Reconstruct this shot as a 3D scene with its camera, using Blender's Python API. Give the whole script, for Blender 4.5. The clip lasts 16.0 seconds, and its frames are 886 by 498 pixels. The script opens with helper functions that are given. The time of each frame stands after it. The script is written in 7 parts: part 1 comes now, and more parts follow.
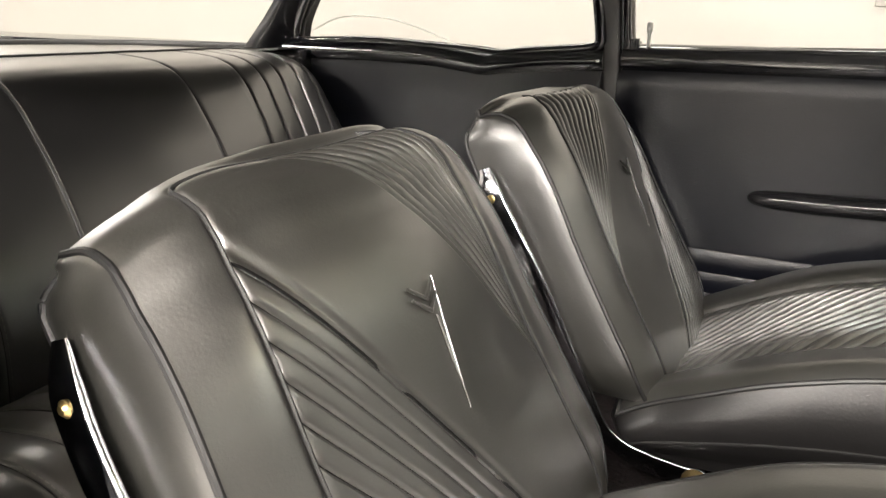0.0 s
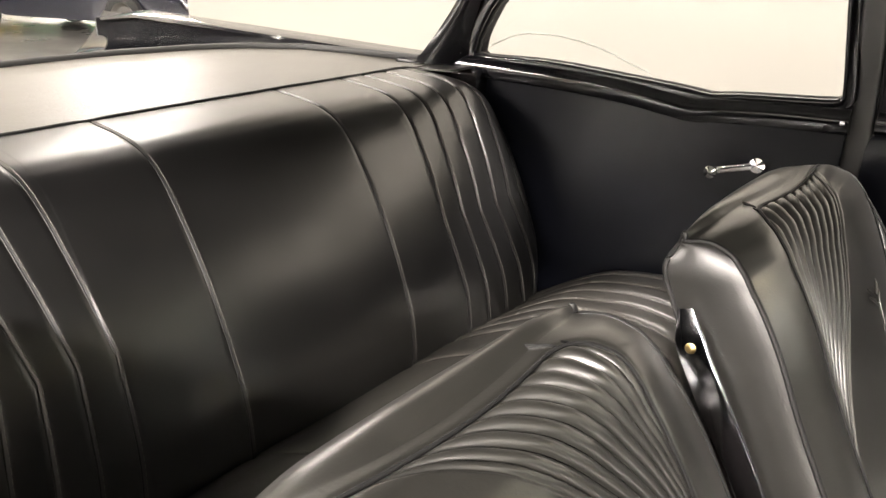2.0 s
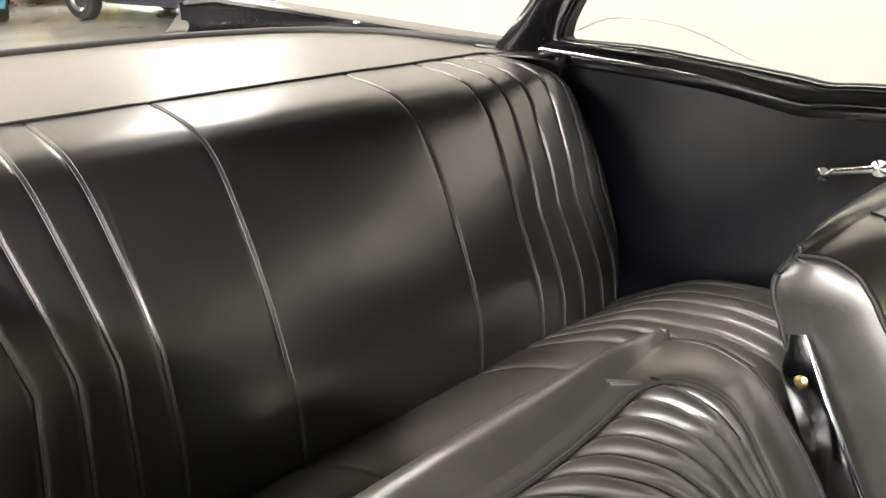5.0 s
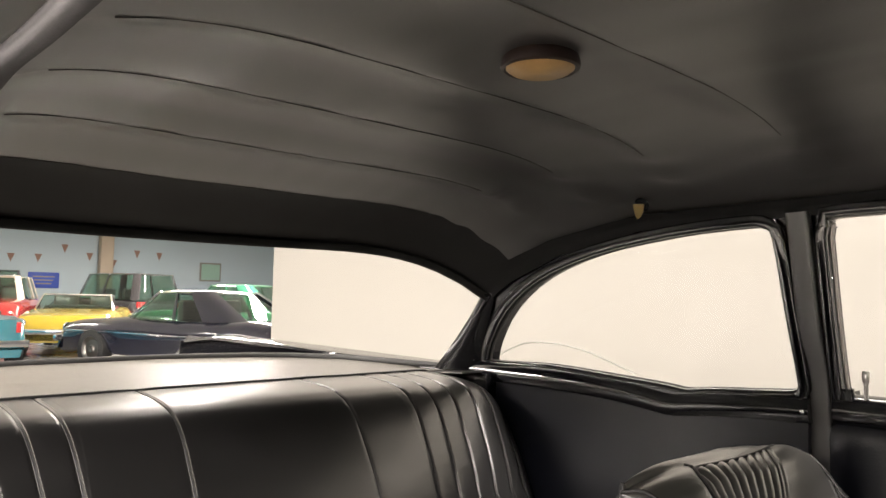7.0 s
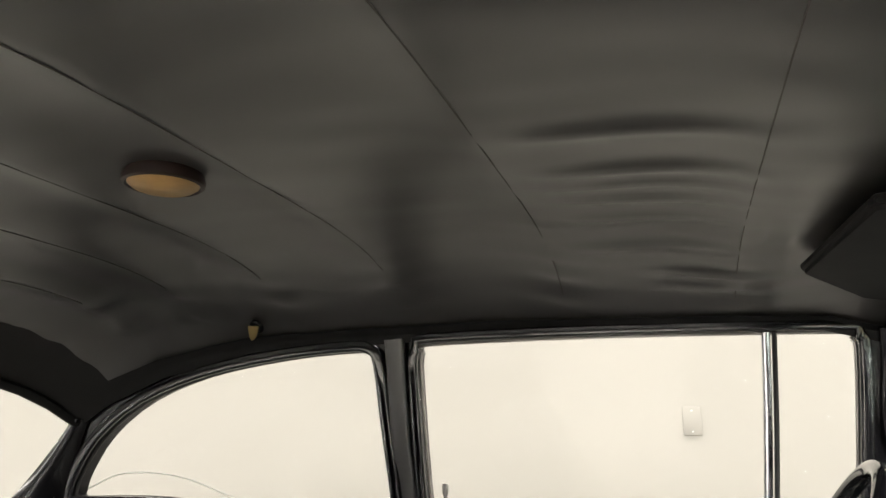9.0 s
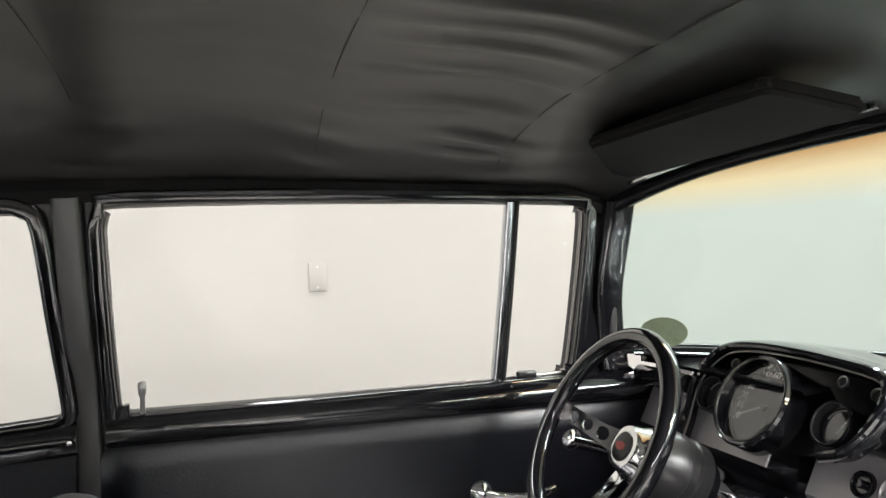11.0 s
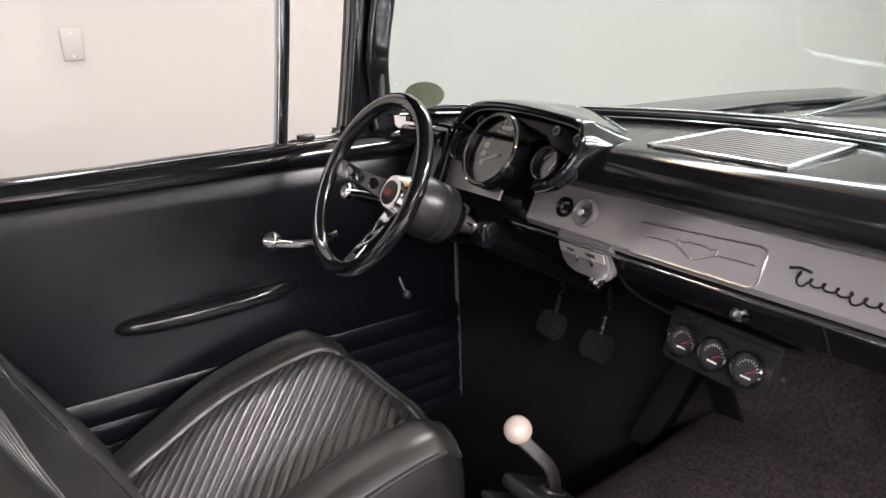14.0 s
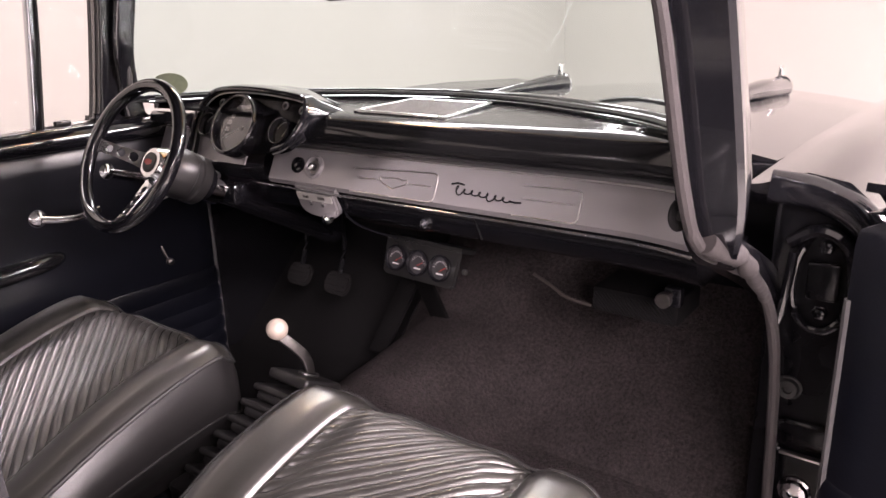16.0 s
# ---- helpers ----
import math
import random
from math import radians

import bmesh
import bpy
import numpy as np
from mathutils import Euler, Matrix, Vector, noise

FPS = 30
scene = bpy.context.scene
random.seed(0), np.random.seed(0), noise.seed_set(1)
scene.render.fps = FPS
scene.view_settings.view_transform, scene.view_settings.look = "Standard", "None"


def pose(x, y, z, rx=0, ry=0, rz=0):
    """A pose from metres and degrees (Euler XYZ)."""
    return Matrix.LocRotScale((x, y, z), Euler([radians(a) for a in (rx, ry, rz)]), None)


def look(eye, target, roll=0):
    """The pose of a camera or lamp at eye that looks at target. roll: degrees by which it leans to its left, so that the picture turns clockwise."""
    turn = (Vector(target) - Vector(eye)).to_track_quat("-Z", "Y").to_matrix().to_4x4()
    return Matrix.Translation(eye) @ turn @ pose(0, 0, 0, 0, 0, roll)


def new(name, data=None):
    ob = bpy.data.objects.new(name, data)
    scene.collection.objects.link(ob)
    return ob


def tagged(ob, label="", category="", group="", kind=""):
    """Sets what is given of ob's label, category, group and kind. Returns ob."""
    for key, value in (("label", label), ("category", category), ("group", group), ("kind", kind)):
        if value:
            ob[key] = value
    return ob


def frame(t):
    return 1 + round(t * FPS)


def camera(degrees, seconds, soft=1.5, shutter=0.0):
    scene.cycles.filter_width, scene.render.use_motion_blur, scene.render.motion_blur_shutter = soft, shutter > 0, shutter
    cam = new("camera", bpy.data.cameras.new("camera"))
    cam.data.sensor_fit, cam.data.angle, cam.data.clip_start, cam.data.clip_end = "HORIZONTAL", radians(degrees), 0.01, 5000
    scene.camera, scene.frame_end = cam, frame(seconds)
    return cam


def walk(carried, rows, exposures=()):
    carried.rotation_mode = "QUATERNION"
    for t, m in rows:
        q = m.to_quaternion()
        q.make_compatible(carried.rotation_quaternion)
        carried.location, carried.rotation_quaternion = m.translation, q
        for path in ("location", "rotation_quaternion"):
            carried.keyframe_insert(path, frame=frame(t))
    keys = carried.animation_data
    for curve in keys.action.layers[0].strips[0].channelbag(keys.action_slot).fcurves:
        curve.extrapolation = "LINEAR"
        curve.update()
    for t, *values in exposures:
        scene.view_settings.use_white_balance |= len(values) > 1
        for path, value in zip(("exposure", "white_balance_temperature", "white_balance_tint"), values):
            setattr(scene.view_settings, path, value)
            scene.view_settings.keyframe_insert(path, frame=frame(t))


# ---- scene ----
cam = camera(61.9, 16.0)
PATH = [
    (0, (0.432, -0.902, 1.038), (-0.445, 0.793, 0.439), 0.9),
    (0.5, (0.442, -0.847, 1.08), (-0.576, 0.756, 0.455), 0.7),
    (1, (0.384, -0.795, 1.183), (-0.713, 0.732, 0.502), 0.9),
    (1.5, (0.337, -0.736, 1.229), (-0.823, 0.723, 0.504), 0.9),
    (2, (0.271, -0.682, 1.236), (-0.93, 0.711, 0.452), 0.7),
    (2.5, (0.201, -0.635, 1.229), (-1.028, 0.696, 0.382), 0.7),
    (3, (0.136, -0.607, 1.21), (-1.111, 0.661, 0.295), 0.6),
    (3.2, (0.117, -0.603, 1.197), (-1.131, 0.644, 0.255), 0.6),
    (5.3, (0.245, -0.606, 1.21), (-1.141, 0.64, 0.484), 0.2),
    (5.5, (0.271, -0.611, 1.201), (-1.147, 0.649, 0.566), 0.3),
    (6, (0.357, -0.645, 1.188), (-1.123, 0.648, 0.82), 0.5),
    (6.5, (0.445, -0.686, 1.148), (-1.047, 0.643, 1.06), 1.0),
    (7, (0.517, -0.714, 1.148), (-0.947, 0.643, 1.274), 1.2),
    (7.5, (0.549, -0.731, 1.141), (-0.794, 0.723, 1.427), 1.2),
    (8, (0.559, -0.74, 1.125), (-0.599, 0.843, 1.514), 1.0),
    (8.5, (0.547, -0.736, 1.127), (-0.354, 0.994, 1.567), 0.5),
    (9, (0.528, -0.738, 1.145), (-0.066, 1.115, 1.607), 0.1),
    (9.2, (0.52, -0.733, 1.15), (0.062, 1.158, 1.614), -0.1),
    (11.3, (0.174, -0.493, 1.202), (0.816, 1.399, 1.121), -1.7),
    (11.5, (0.16, -0.478, 1.197), (0.843, 1.394, 1.032), -1.7),
    (12, (0.133, -0.471, 1.202), (0.891, 1.346, 0.847), -1.6),
    (12.5, (0.123, -0.483, 1.209), (0.932, 1.279, 0.718), -1.5),
    (13, (0.134, -0.519, 1.215), (0.997, 1.199, 0.661), -1.4),
    (13.5, (0.155, -0.589, 1.225), (1.084, 1.082, 0.637), -1.8),
    (14, (0.148, -0.674, 1.22), (1.173, 0.934, 0.617), -2.0),
    (14.5, (0.13, -0.77, 1.219), (1.27, 0.755, 0.608), -2.0),
    (15, (0.089, -0.846, 1.22), (1.349, 0.58, 0.606), -2.0),
    (15.5, (0.01, -0.913, 1.214), (1.399, 0.39, 0.604), -1.9),
    (16, (-0.086, -0.967, 1.199), (1.426, 0.197, 0.601), -1.8),
]
EXPOSURES = [(0.0, 0.31, 6550, 13), (1.5, 0.36, 6600, 14), (3.0, 0.50, 6650, 16), (5.5, 0.58, 6400, 12), (6.5, 0.35, 6600, 15), (7.2, 0.10, 6650, 16), (8.0, 0.1, 6550, 13), (9.0, 0.05, 6400, 11), (11.5, -0.08, 5950, 13), (13.3, -0.12, 5950, 14), (14.3, -0.05, 6250, 29), (15.0, 0.03, 6500, 37), (16.0, 0.08, 6450, 34)]
walk(cam, [(t, look(eye, target, roll)) for t, eye, target, roll in PATH], EXPOSURES)

# ---------------------------------------------------------------- light
GROUND = -0.12          # showroom floor
world = bpy.data.worlds.new("room_air")
scene.world = world
world.use_nodes = True
world.node_tree.nodes["Background"].inputs[0].default_value = (0.95, 0.97, 1.0, 1)
world.node_tree.nodes["Background"].inputs[1].default_value = 0.25


def area_lamp(name, x, y, z, sx, sy, watts, colour=(1.0, 0.95, 0.87)):
    data = bpy.data.lights.new(name, "AREA")
    data.shape, data.size, data.size_y, data.energy, data.color = "RECTANGLE", sx, sy, watts, colour
    ob = new(name, data)
    ob.location = (x, y, z)
    return ob


CEILING = 3.5
LAMPS = [(x, y, w) for y, w in ((-4.2, 1450), (-6.2, 650), (-8.6, 650)) for x in (-3.1, 3.1)]
LAMPS += [(-3.1, 1.8, 130), (3.1, 1.8, 260)]
LAMPS += [(-11.0, -4.0, 700), (-12.0, 7.5, 1000), (-19.0, 0.0, 500), (-19.0, 8.0, 1200)]
for lx, ly, lw in LAMPS:
    area_lamp("lamp_light", lx, ly, CEILING - 0.07, 5.6, 0.36, lw)
FRONT_Y = -11.0

# ---------------------------------------------------------------- materials


def node(tree, kind, **values):
    n = tree.nodes.new(kind)
    for key, value in values.items():
        n.inputs[key].default_value = value
    return n


def mat(name, base, rough=0.5, metal=0.0, coat=0.0, coat_rough=0.04, grain=None, blotch=(6.0, 0.12), stretch=(1, 1, 1), spec=0.5, rvar=0.08, puff=None, coat_ior=1.5):
    """A surface with two scales of variation: broad blotches in colour and gloss, and a fine relief (scale, strength, depth)."""
    m = bpy.data.materials.new(name)
    m.use_nodes = True
    t = m.node_tree
    p = t.nodes["Principled BSDF"]
    p.inputs["Metallic"].default_value = metal
    p.inputs["Coat Weight"].default_value = coat
    p.inputs["Coat Roughness"].default_value = coat_rough
    p.inputs["Coat IOR"].default_value = coat_ior
    p.inputs["Specular IOR Level"].default_value = spec
    where = t.nodes.new("ShaderNodeTexCoord")
    shift = t.nodes.new("ShaderNodeMapping")
    shift.inputs["Scale"].default_value = stretch
    t.links.new(where.outputs["Object"], shift.inputs["Vector"])
    broad = node(t, "ShaderNodeTexNoise", Scale=blotch[0], Detail=4.0, Roughness=0.6)
    t.links.new(shift.outputs[0], broad.inputs["Vector"])
    mix = t.nodes.new("ShaderNodeMix")
    mix.data_type = "RGBA"
    a = blotch[1]
    mix.inputs["A"].default_value = (*[max(0.0, c * (1 - a)) for c in base], 1)
    mix.inputs["B"].default_value = (*[min(1.0, c * (1 + a)) for c in base], 1)
    t.links.new(broad.outputs["Fac"], mix.inputs["Factor"])
    t.links.new(mix.outputs["Result"], p.inputs["Base Color"])
    gloss = t.nodes.new("ShaderNodeMapRange")
    gloss.inputs["To Min"].default_value = max(0.0, rough - rvar)
    gloss.inputs["To Max"].default_value = min(1.0, rough + rvar)
    t.links.new(broad.outputs["Fac"], gloss.inputs["Value"])
    t.links.new(gloss.outputs[0], p.inputs["Roughness"])
    if grain:
        fine = node(t, "ShaderNodeTexNoise", Scale=grain[0], Detail=3.0, Roughness=0.55)
        t.links.new(shift.outputs[0], fine.inputs["Vector"])
        bump = node(t, "ShaderNodeBump", Strength=grain[1], Distance=grain[2])
        t.links.new(fine.outputs["Fac"], bump.inputs["Height"])
        t.links.new(bump.outputs[0], p.inputs["Normal"])
        if puff:                                  # soft unevenness of padded leather
            swell = node(t, "ShaderNodeTexNoise", Scale=puff[0], Detail=2.0, Roughness=0.5)
            t.links.new(shift.outputs[0], swell.inputs["Vector"])
            under = node(t, "ShaderNodeBump", Strength=puff[1], Distance=puff[2])
            t.links.new(swell.outputs["Fac"], under.inputs["Height"])
            t.links.new(under.outputs[0], bump.inputs["Normal"])
    return m


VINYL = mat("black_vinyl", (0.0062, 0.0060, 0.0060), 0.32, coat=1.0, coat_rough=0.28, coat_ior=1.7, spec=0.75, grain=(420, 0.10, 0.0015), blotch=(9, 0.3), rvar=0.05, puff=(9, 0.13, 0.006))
VINYL_OLD = mat("worn_black_leather", (0.021, 0.0205, 0.0180), 0.34, spec=1.0, coat=1.0, coat_rough=0.31, coat_ior=1.8, grain=(300, 0.20, 0.0015), blotch=(11, 0.5), rvar=0.10, puff=(16, 0.22, 0.005))
# Bench's black vinyl lightened for the cushion, in place of light falling there.
VINYL_SEAT = mat("lightened_black_seat_vinyl", (0.070, 0.066, 0.058), 0.32, coat=1.0, coat_rough=0.26, spec=1.0, grain=(420, 0.14, 0.0015), blotch=(7, 0.4), rvar=0.08, puff=(12, 0.35, 0.006))
VINYL_SHELF = mat("grey_shelf_vinyl", (0.105, 0.098, 0.084), 0.42, coat=0.5, coat_rough=0.38, grain=(300, 0.3, 0.002), blotch=(5, 0.25), puff=(7, 0.2, 0.006))
VINYL_PANEL = mat("dull_black_vinyl", (0.0038, 0.0044, 0.0074), 0.29, spec=0.5, grain=(260, 0.18, 0.002), blotch=(7, 0.25), rvar=0.03, puff=(9, 0.04, 0.004))
PIPING = mat("black_piping", (0.014, 0.014, 0.014), 0.48, grain=(500, 0.2, 0.001))
CREASE = mat("black_groove_shade", (0.004, 0.004, 0.004), 0.8, spec=0.1)
THREAD = mat("grey_thread", (0.16, 0.155, 0.14), 0.7)
PAINT = mat("black_gloss_paint", (0.008, 0.008, 0.010), 0.10, coat=0.8, blotch=(3, 0.2), rvar=0.03)
# The car's black paint with its reflections cut to keep these parts dark.
PAINT_LOW_SHINE = mat("low_reflection_black_paint", (0.006, 0.006, 0.007), 0.16, blotch=(5, 0.3), spec=0.22, rvar=0.05)
PAINT_PAD = mat("satin_black_dash_paint", (0.010, 0.010, 0.011), 0.13, blotch=(6, 0.2), grain=(300, 0.04, 0.0008), spec=0.6, rvar=0.04)
PAINT_IN = mat("black_semigloss_paint", (0.006, 0.006, 0.0075), 0.20, blotch=(8, 0.2), grain=(160, 0.05, 0.001), spec=0.3, rvar=0.06)
CHROME = mat("chrome", (0.82, 0.82, 0.83), 0.07, metal=1.0, blotch=(40, 0.05), rvar=0.04)
CHROME_OLD = mat("scratched_chrome", (0.50, 0.51, 0.54), 0.10, metal=1.0, blotch=(60, 0.3), grain=(200, 0.04, 0.001), rvar=0.06)
STEEL = mat("brushed_steel", (0.55, 0.54, 0.52), 0.32, metal=1.0, blotch=(60, 0.15), grain=(300, 0.1, 0.001))
STEEL_DARK = mat("dull_dark_steel", (0.22, 0.21, 0.20), 0.35, metal=1.0, blotch=(80, 0.3), grain=(300, 0.15, 0.001))
SILVER = mat("silver_dash_paint", (0.33, 0.318, 0.32), 0.23, metal=0.4, blotch=(3, 0.03), grain=(900, 0.04, 0.0005), rvar=0.01)
CLOTH = mat("charcoal_headliner_vinyl", (0.022, 0.0198, 0.0183), 0.42, coat=1.0, coat_rough=0.40, grain=(900, 0.10, 0.0010), blotch=(4, 0.12), spec=1.0, rvar=0.04, puff=(5, 0.06, 0.006))
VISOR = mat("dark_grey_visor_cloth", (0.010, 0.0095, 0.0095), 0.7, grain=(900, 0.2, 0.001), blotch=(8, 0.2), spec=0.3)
CLOTH_SEAM = mat("grey_seam_cloth", (0.10, 0.092, 0.085), 0.9)
RUBBER = mat("black_rubber", (0.018, 0.018, 0.018), 0.6, grain=(250, 0.25, 0.001))
MAT_BLACK = mat("matte_black_finish", (0.0045, 0.0043, 0.0045), 0.85, grain=(180, 0.4, 0.002), blotch=(9, 0.4), spec=0.1)
PEDAL = mat("worn_pedal_rubber", (0.0065, 0.006, 0.006), 0.7, grain=(180, 0.4, 0.002), blotch=(20, 0.4), spec=0.2)
BOSS = mat("grey_black_boss", (0.018, 0.0175, 0.0175), 0.32, blotch=(20, 0.2), grain=(200, 0.1, 0.001))
STRIP = mat("aged_white_strip", (0.42, 0.41, 0.39), 0.45, blotch=(40, 0.15))
RUBBER_DARK = mat("smooth_black_skirt_and_bellows", (0.011, 0.0105, 0.0105), 0.34, grain=(250, 0.25, 0.001), spec=0.5)
WEATHER = mat("grey_weatherstrip", (0.034, 0.029, 0.029), 0.8, grain=(220, 0.4, 0.002), blotch=(30, 0.3))
PLASTIC = mat("black_plastic", (0.012, 0.012, 0.012), 0.3, grain=(300, 0.1, 0.001))
DIAL = mat("black_dial", (0.025, 0.025, 0.027), 0.5)
DIAL_MARK = mat("white_dial_marks", (0.85, 0.85, 0.82), 0.5)
RED = mat("red_enamel", (0.5, 0.03, 0.02), 0.35)
BALL = mat("ivory_white_plastic", (0.38, 0.32, 0.27), 0.16, coat=0.5, blotch=(20, 0.03), rvar=0.03)
AMBER = mat("yellowed_lens", (0.45, 0.28, 0.11), 0.35, blotch=(30, 0.3), grain=(200, 0.2, 0.001))
DOME_RIM = mat("dark_brown_bezel", (0.018, 0.008, 0.006), 0.4)
BRASS = mat("brass", (0.6, 0.45, 0.2), 0.3, metal=1.0)
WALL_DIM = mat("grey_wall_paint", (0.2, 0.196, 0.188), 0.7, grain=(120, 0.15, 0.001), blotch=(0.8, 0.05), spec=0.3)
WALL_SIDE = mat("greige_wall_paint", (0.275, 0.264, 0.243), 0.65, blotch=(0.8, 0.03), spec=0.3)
# Same greige lifted a little, making up for weak light on the front wall.
WALL_FRONT = mat("greige_wall_paint_lifted", (0.30, 0.287, 0.263), 0.65, blotch=(0.8, 0.03), spec=0.3)
WALL_BLUE = mat("pale_blue_wall_paint", (0.50, 0.60, 0.66), 0.8, grain=(30, 0.2, 0.003), blotch=(0.6, 0.08), spec=0.3)
FLOOR = mat("polished_grey_concrete", (0.30, 0.29, 0.275), 0.22, blotch=(1.3, 0.3), grain=(60, 0.05, 0.001), rvar=0.1)
CEIL = mat("white_ceiling_paint", (0.75, 0.74, 0.72), 0.9, blotch=(0.7, 0.04), grain=(60, 0.2, 0.002))
SWITCH = mat("cream_switch_plate", (0.262, 0.251, 0.231), 0.6, blotch=(20, 0.02), spec=0.2)
WINDLACE = mat("grey_windlace", (0.060, 0.058, 0.060), 0.7, grain=(300, 0.3, 0.001), blotch=(30, 0.2))
TUBE_GLASS = mat("pale_lens", (0.6, 0.62, 0.6), 0.2)


def crease(m, scale, strength, depth):
    """Adds a net of fine creases on top of the grain."""
    t = m.node_tree
    p = t.nodes["Principled BSDF"]
    old = p.inputs["Normal"].links[0].from_socket
    where = t.nodes.new("ShaderNodeTexCoord")
    warp = node(t, "ShaderNodeTexNoise", Scale=scale * 0.25, Detail=2.0)
    t.links.new(where.outputs["Object"], warp.inputs["Vector"])
    add = t.nodes.new("ShaderNodeVectorMath")
    add.operation = "MULTIPLY_ADD"
    add.inputs[1].default_value = (0.03, 0.03, 0.03)
    t.links.new(warp.outputs["Color"], add.inputs[0])
    t.links.new(where.outputs["Object"], add.inputs[2])
    cells = node(t, "ShaderNodeTexVoronoi", Scale=scale)
    cells.feature = "DISTANCE_TO_EDGE"
    t.links.new(add.outputs[0], cells.inputs["Vector"])
    line = t.nodes.new("ShaderNodeMapRange")
    line.inputs["From Max"].default_value = 0.12
    t.links.new(cells.outputs["Distance"], line.inputs["Value"])
    bump = node(t, "ShaderNodeBump", Strength=strength, Distance=depth)
    t.links.new(line.outputs[0], bump.inputs["Height"])
    t.links.new(old, bump.inputs["Normal"])
    t.links.new(bump.outputs[0], p.inputs["Normal"])


crease(VINYL_OLD, 170, 0.035, 0.002)
crease(VINYL, 230, 0.03, 0.002)
crease(VINYL_SHELF, 60, 0.15, 0.003)


def carpet():
    m = mat("charcoal_loop_carpet", (0.027, 0.0225, 0.0228), 0.95, blotch=(9, 0.6), spec=0.1)
    t = m.node_tree
    p = t.nodes["Principled BSDF"]
    where = t.nodes.new("ShaderNodeTexCoord")
    loops = node(t, "ShaderNodeTexNoise", Scale=150.0, Detail=3.0, Roughness=0.75)
    t.links.new(where.outputs["Object"], loops.inputs["Vector"])
    tufts = node(t, "ShaderNodeTexNoise", Scale=38.0, Detail=2.0, Roughness=0.6)
    t.links.new(where.outputs["Object"], tufts.inputs["Vector"])
    bump = node(t, "ShaderNodeBump", Strength=1.0, Distance=0.006)
    t.links.new(loops.outputs["Fac"], bump.inputs["Height"])
    under = node(t, "ShaderNodeBump", Strength=0.6, Distance=0.012)
    t.links.new(tufts.outputs["Fac"], under.inputs["Height"])
    t.links.new(under.outputs[0], bump.inputs["Normal"])
    t.links.new(bump.outputs[0], p.inputs["Normal"])
    tips = t.nodes.new("ShaderNodeMapRange")
    tips.inputs["From Min"].default_value, tips.inputs["From Max"].default_value = 0.35, 0.65
    tips.inputs["To Min"].default_value, tips.inputs["To Max"].default_value = 0.55, 1.45
    t.links.new(loops.outputs["Fac"], tips.inputs["Value"])
    mul = t.nodes.new("ShaderNodeMix")
    mul.data_type, mul.blend_type = "RGBA", "MULTIPLY"
    mul.inputs["Factor"].default_value = 1.0
    t.links.new(p.inputs["Base Color"].links[0].from_socket, mul.inputs["A"])
    t.links.new(tips.outputs[0], mul.inputs["B"])
    t.links.new(mul.outputs["Result"], p.inputs["Base Color"])
    return m


CARPET = carpet()


def glass(name, tint, rough=0.0, gloss=0.06, slant_gain=0.6):
    """Thin clear glass: light goes straight through, a little is mirrored, more at a slant."""
    m = bpy.data.materials.new(name)
    m.use_nodes = True
    t = m.node_tree
    t.nodes.clear()
    out = t.nodes.new("ShaderNodeOutputMaterial")
    clear = node(t, "ShaderNodeBsdfTransparent", Color=(*tint, 1))
    shine = node(t, "ShaderNodeBsdfGlossy", Color=(1, 1, 1, 1), Roughness=rough)
    slant = node(t, "ShaderNodeLayerWeight", Blend=0.5)
    steep = t.nodes.new("ShaderNodeMath")
    steep.operation = "POWER"
    steep.inputs[1].default_value = 4.0
    some = t.nodes.new("ShaderNodeMath")
    some.operation = "MULTIPLY_ADD"
    some.inputs[1].default_value, some.inputs[2].default_value = slant_gain, gloss
    t.links.new(slant.outputs["Facing"], steep.inputs[0])
    t.links.new(steep.outputs[0], some.inputs[0])
    mix = t.nodes.new("ShaderNodeMixShader")
    t.links.new(some.outputs[0], mix.inputs[0])
    t.links.new(clear.outputs[0], mix.inputs[1])
    t.links.new(shine.outputs[0], mix.inputs[2])
    t.links.new(mix.outputs[0], out.inputs[0])
    return m


GLASS = glass("clear_window_glass", (0.97, 0.98, 0.96), gloss=0.015)
GLASS_WS = glass("green_tinted_windshield_glass", (0.735, 0.90, 0.885), gloss=0.02, slant_gain=0.3)
shade = GLASS_WS.node_tree            # amber shade band along the upper edge
place_ = shade.nodes.new("ShaderNodeTexCoord")
split_ = shade.nodes.new("ShaderNodeSeparateXYZ")
shade.links.new(place_.outputs["Object"], split_.inputs[0])
band = shade.nodes.new("ShaderNodeValToRGB")
band.color_ramp.elements[0].position, band.color_ramp.elements[0].color = 0.0, (0.76, 0.90, 0.87, 1)
band.color_ramp.elements[1].position, band.color_ramp.elements[1].color = 1.0, (0.55, 0.30, 0.10, 1)
mid_ = band.color_ramp.elements.new(0.55)
mid_.color = (0.95, 0.88, 0.58, 1)
span = shade.nodes.new("ShaderNodeMapRange")
span.inputs["From Min"].default_value, span.inputs["From Max"].default_value = 1.27, 1.345
shade.links.new(split_.outputs["Z"], span.inputs["Value"])
shade.links.new(span.outputs[0], band.inputs[0])
shade.links.new(band.outputs[0], shade.nodes["Transparent BSDF"].inputs[0])
GLASS_DIAL = glass("dial_glass", (1.0, 1.0, 1.0), gloss=0.05)

# ---------------------------------------------------------------- mesh helpers


def thing(name, label, category, at=(0, 0, 0), group="", kind=""):
    ob = new(name)
    ob.empty_display_size = 0.05
    ob.location = at
    ob.matrix_world = Matrix.Translation(at)
    return tagged(ob, label, category, group, kind)


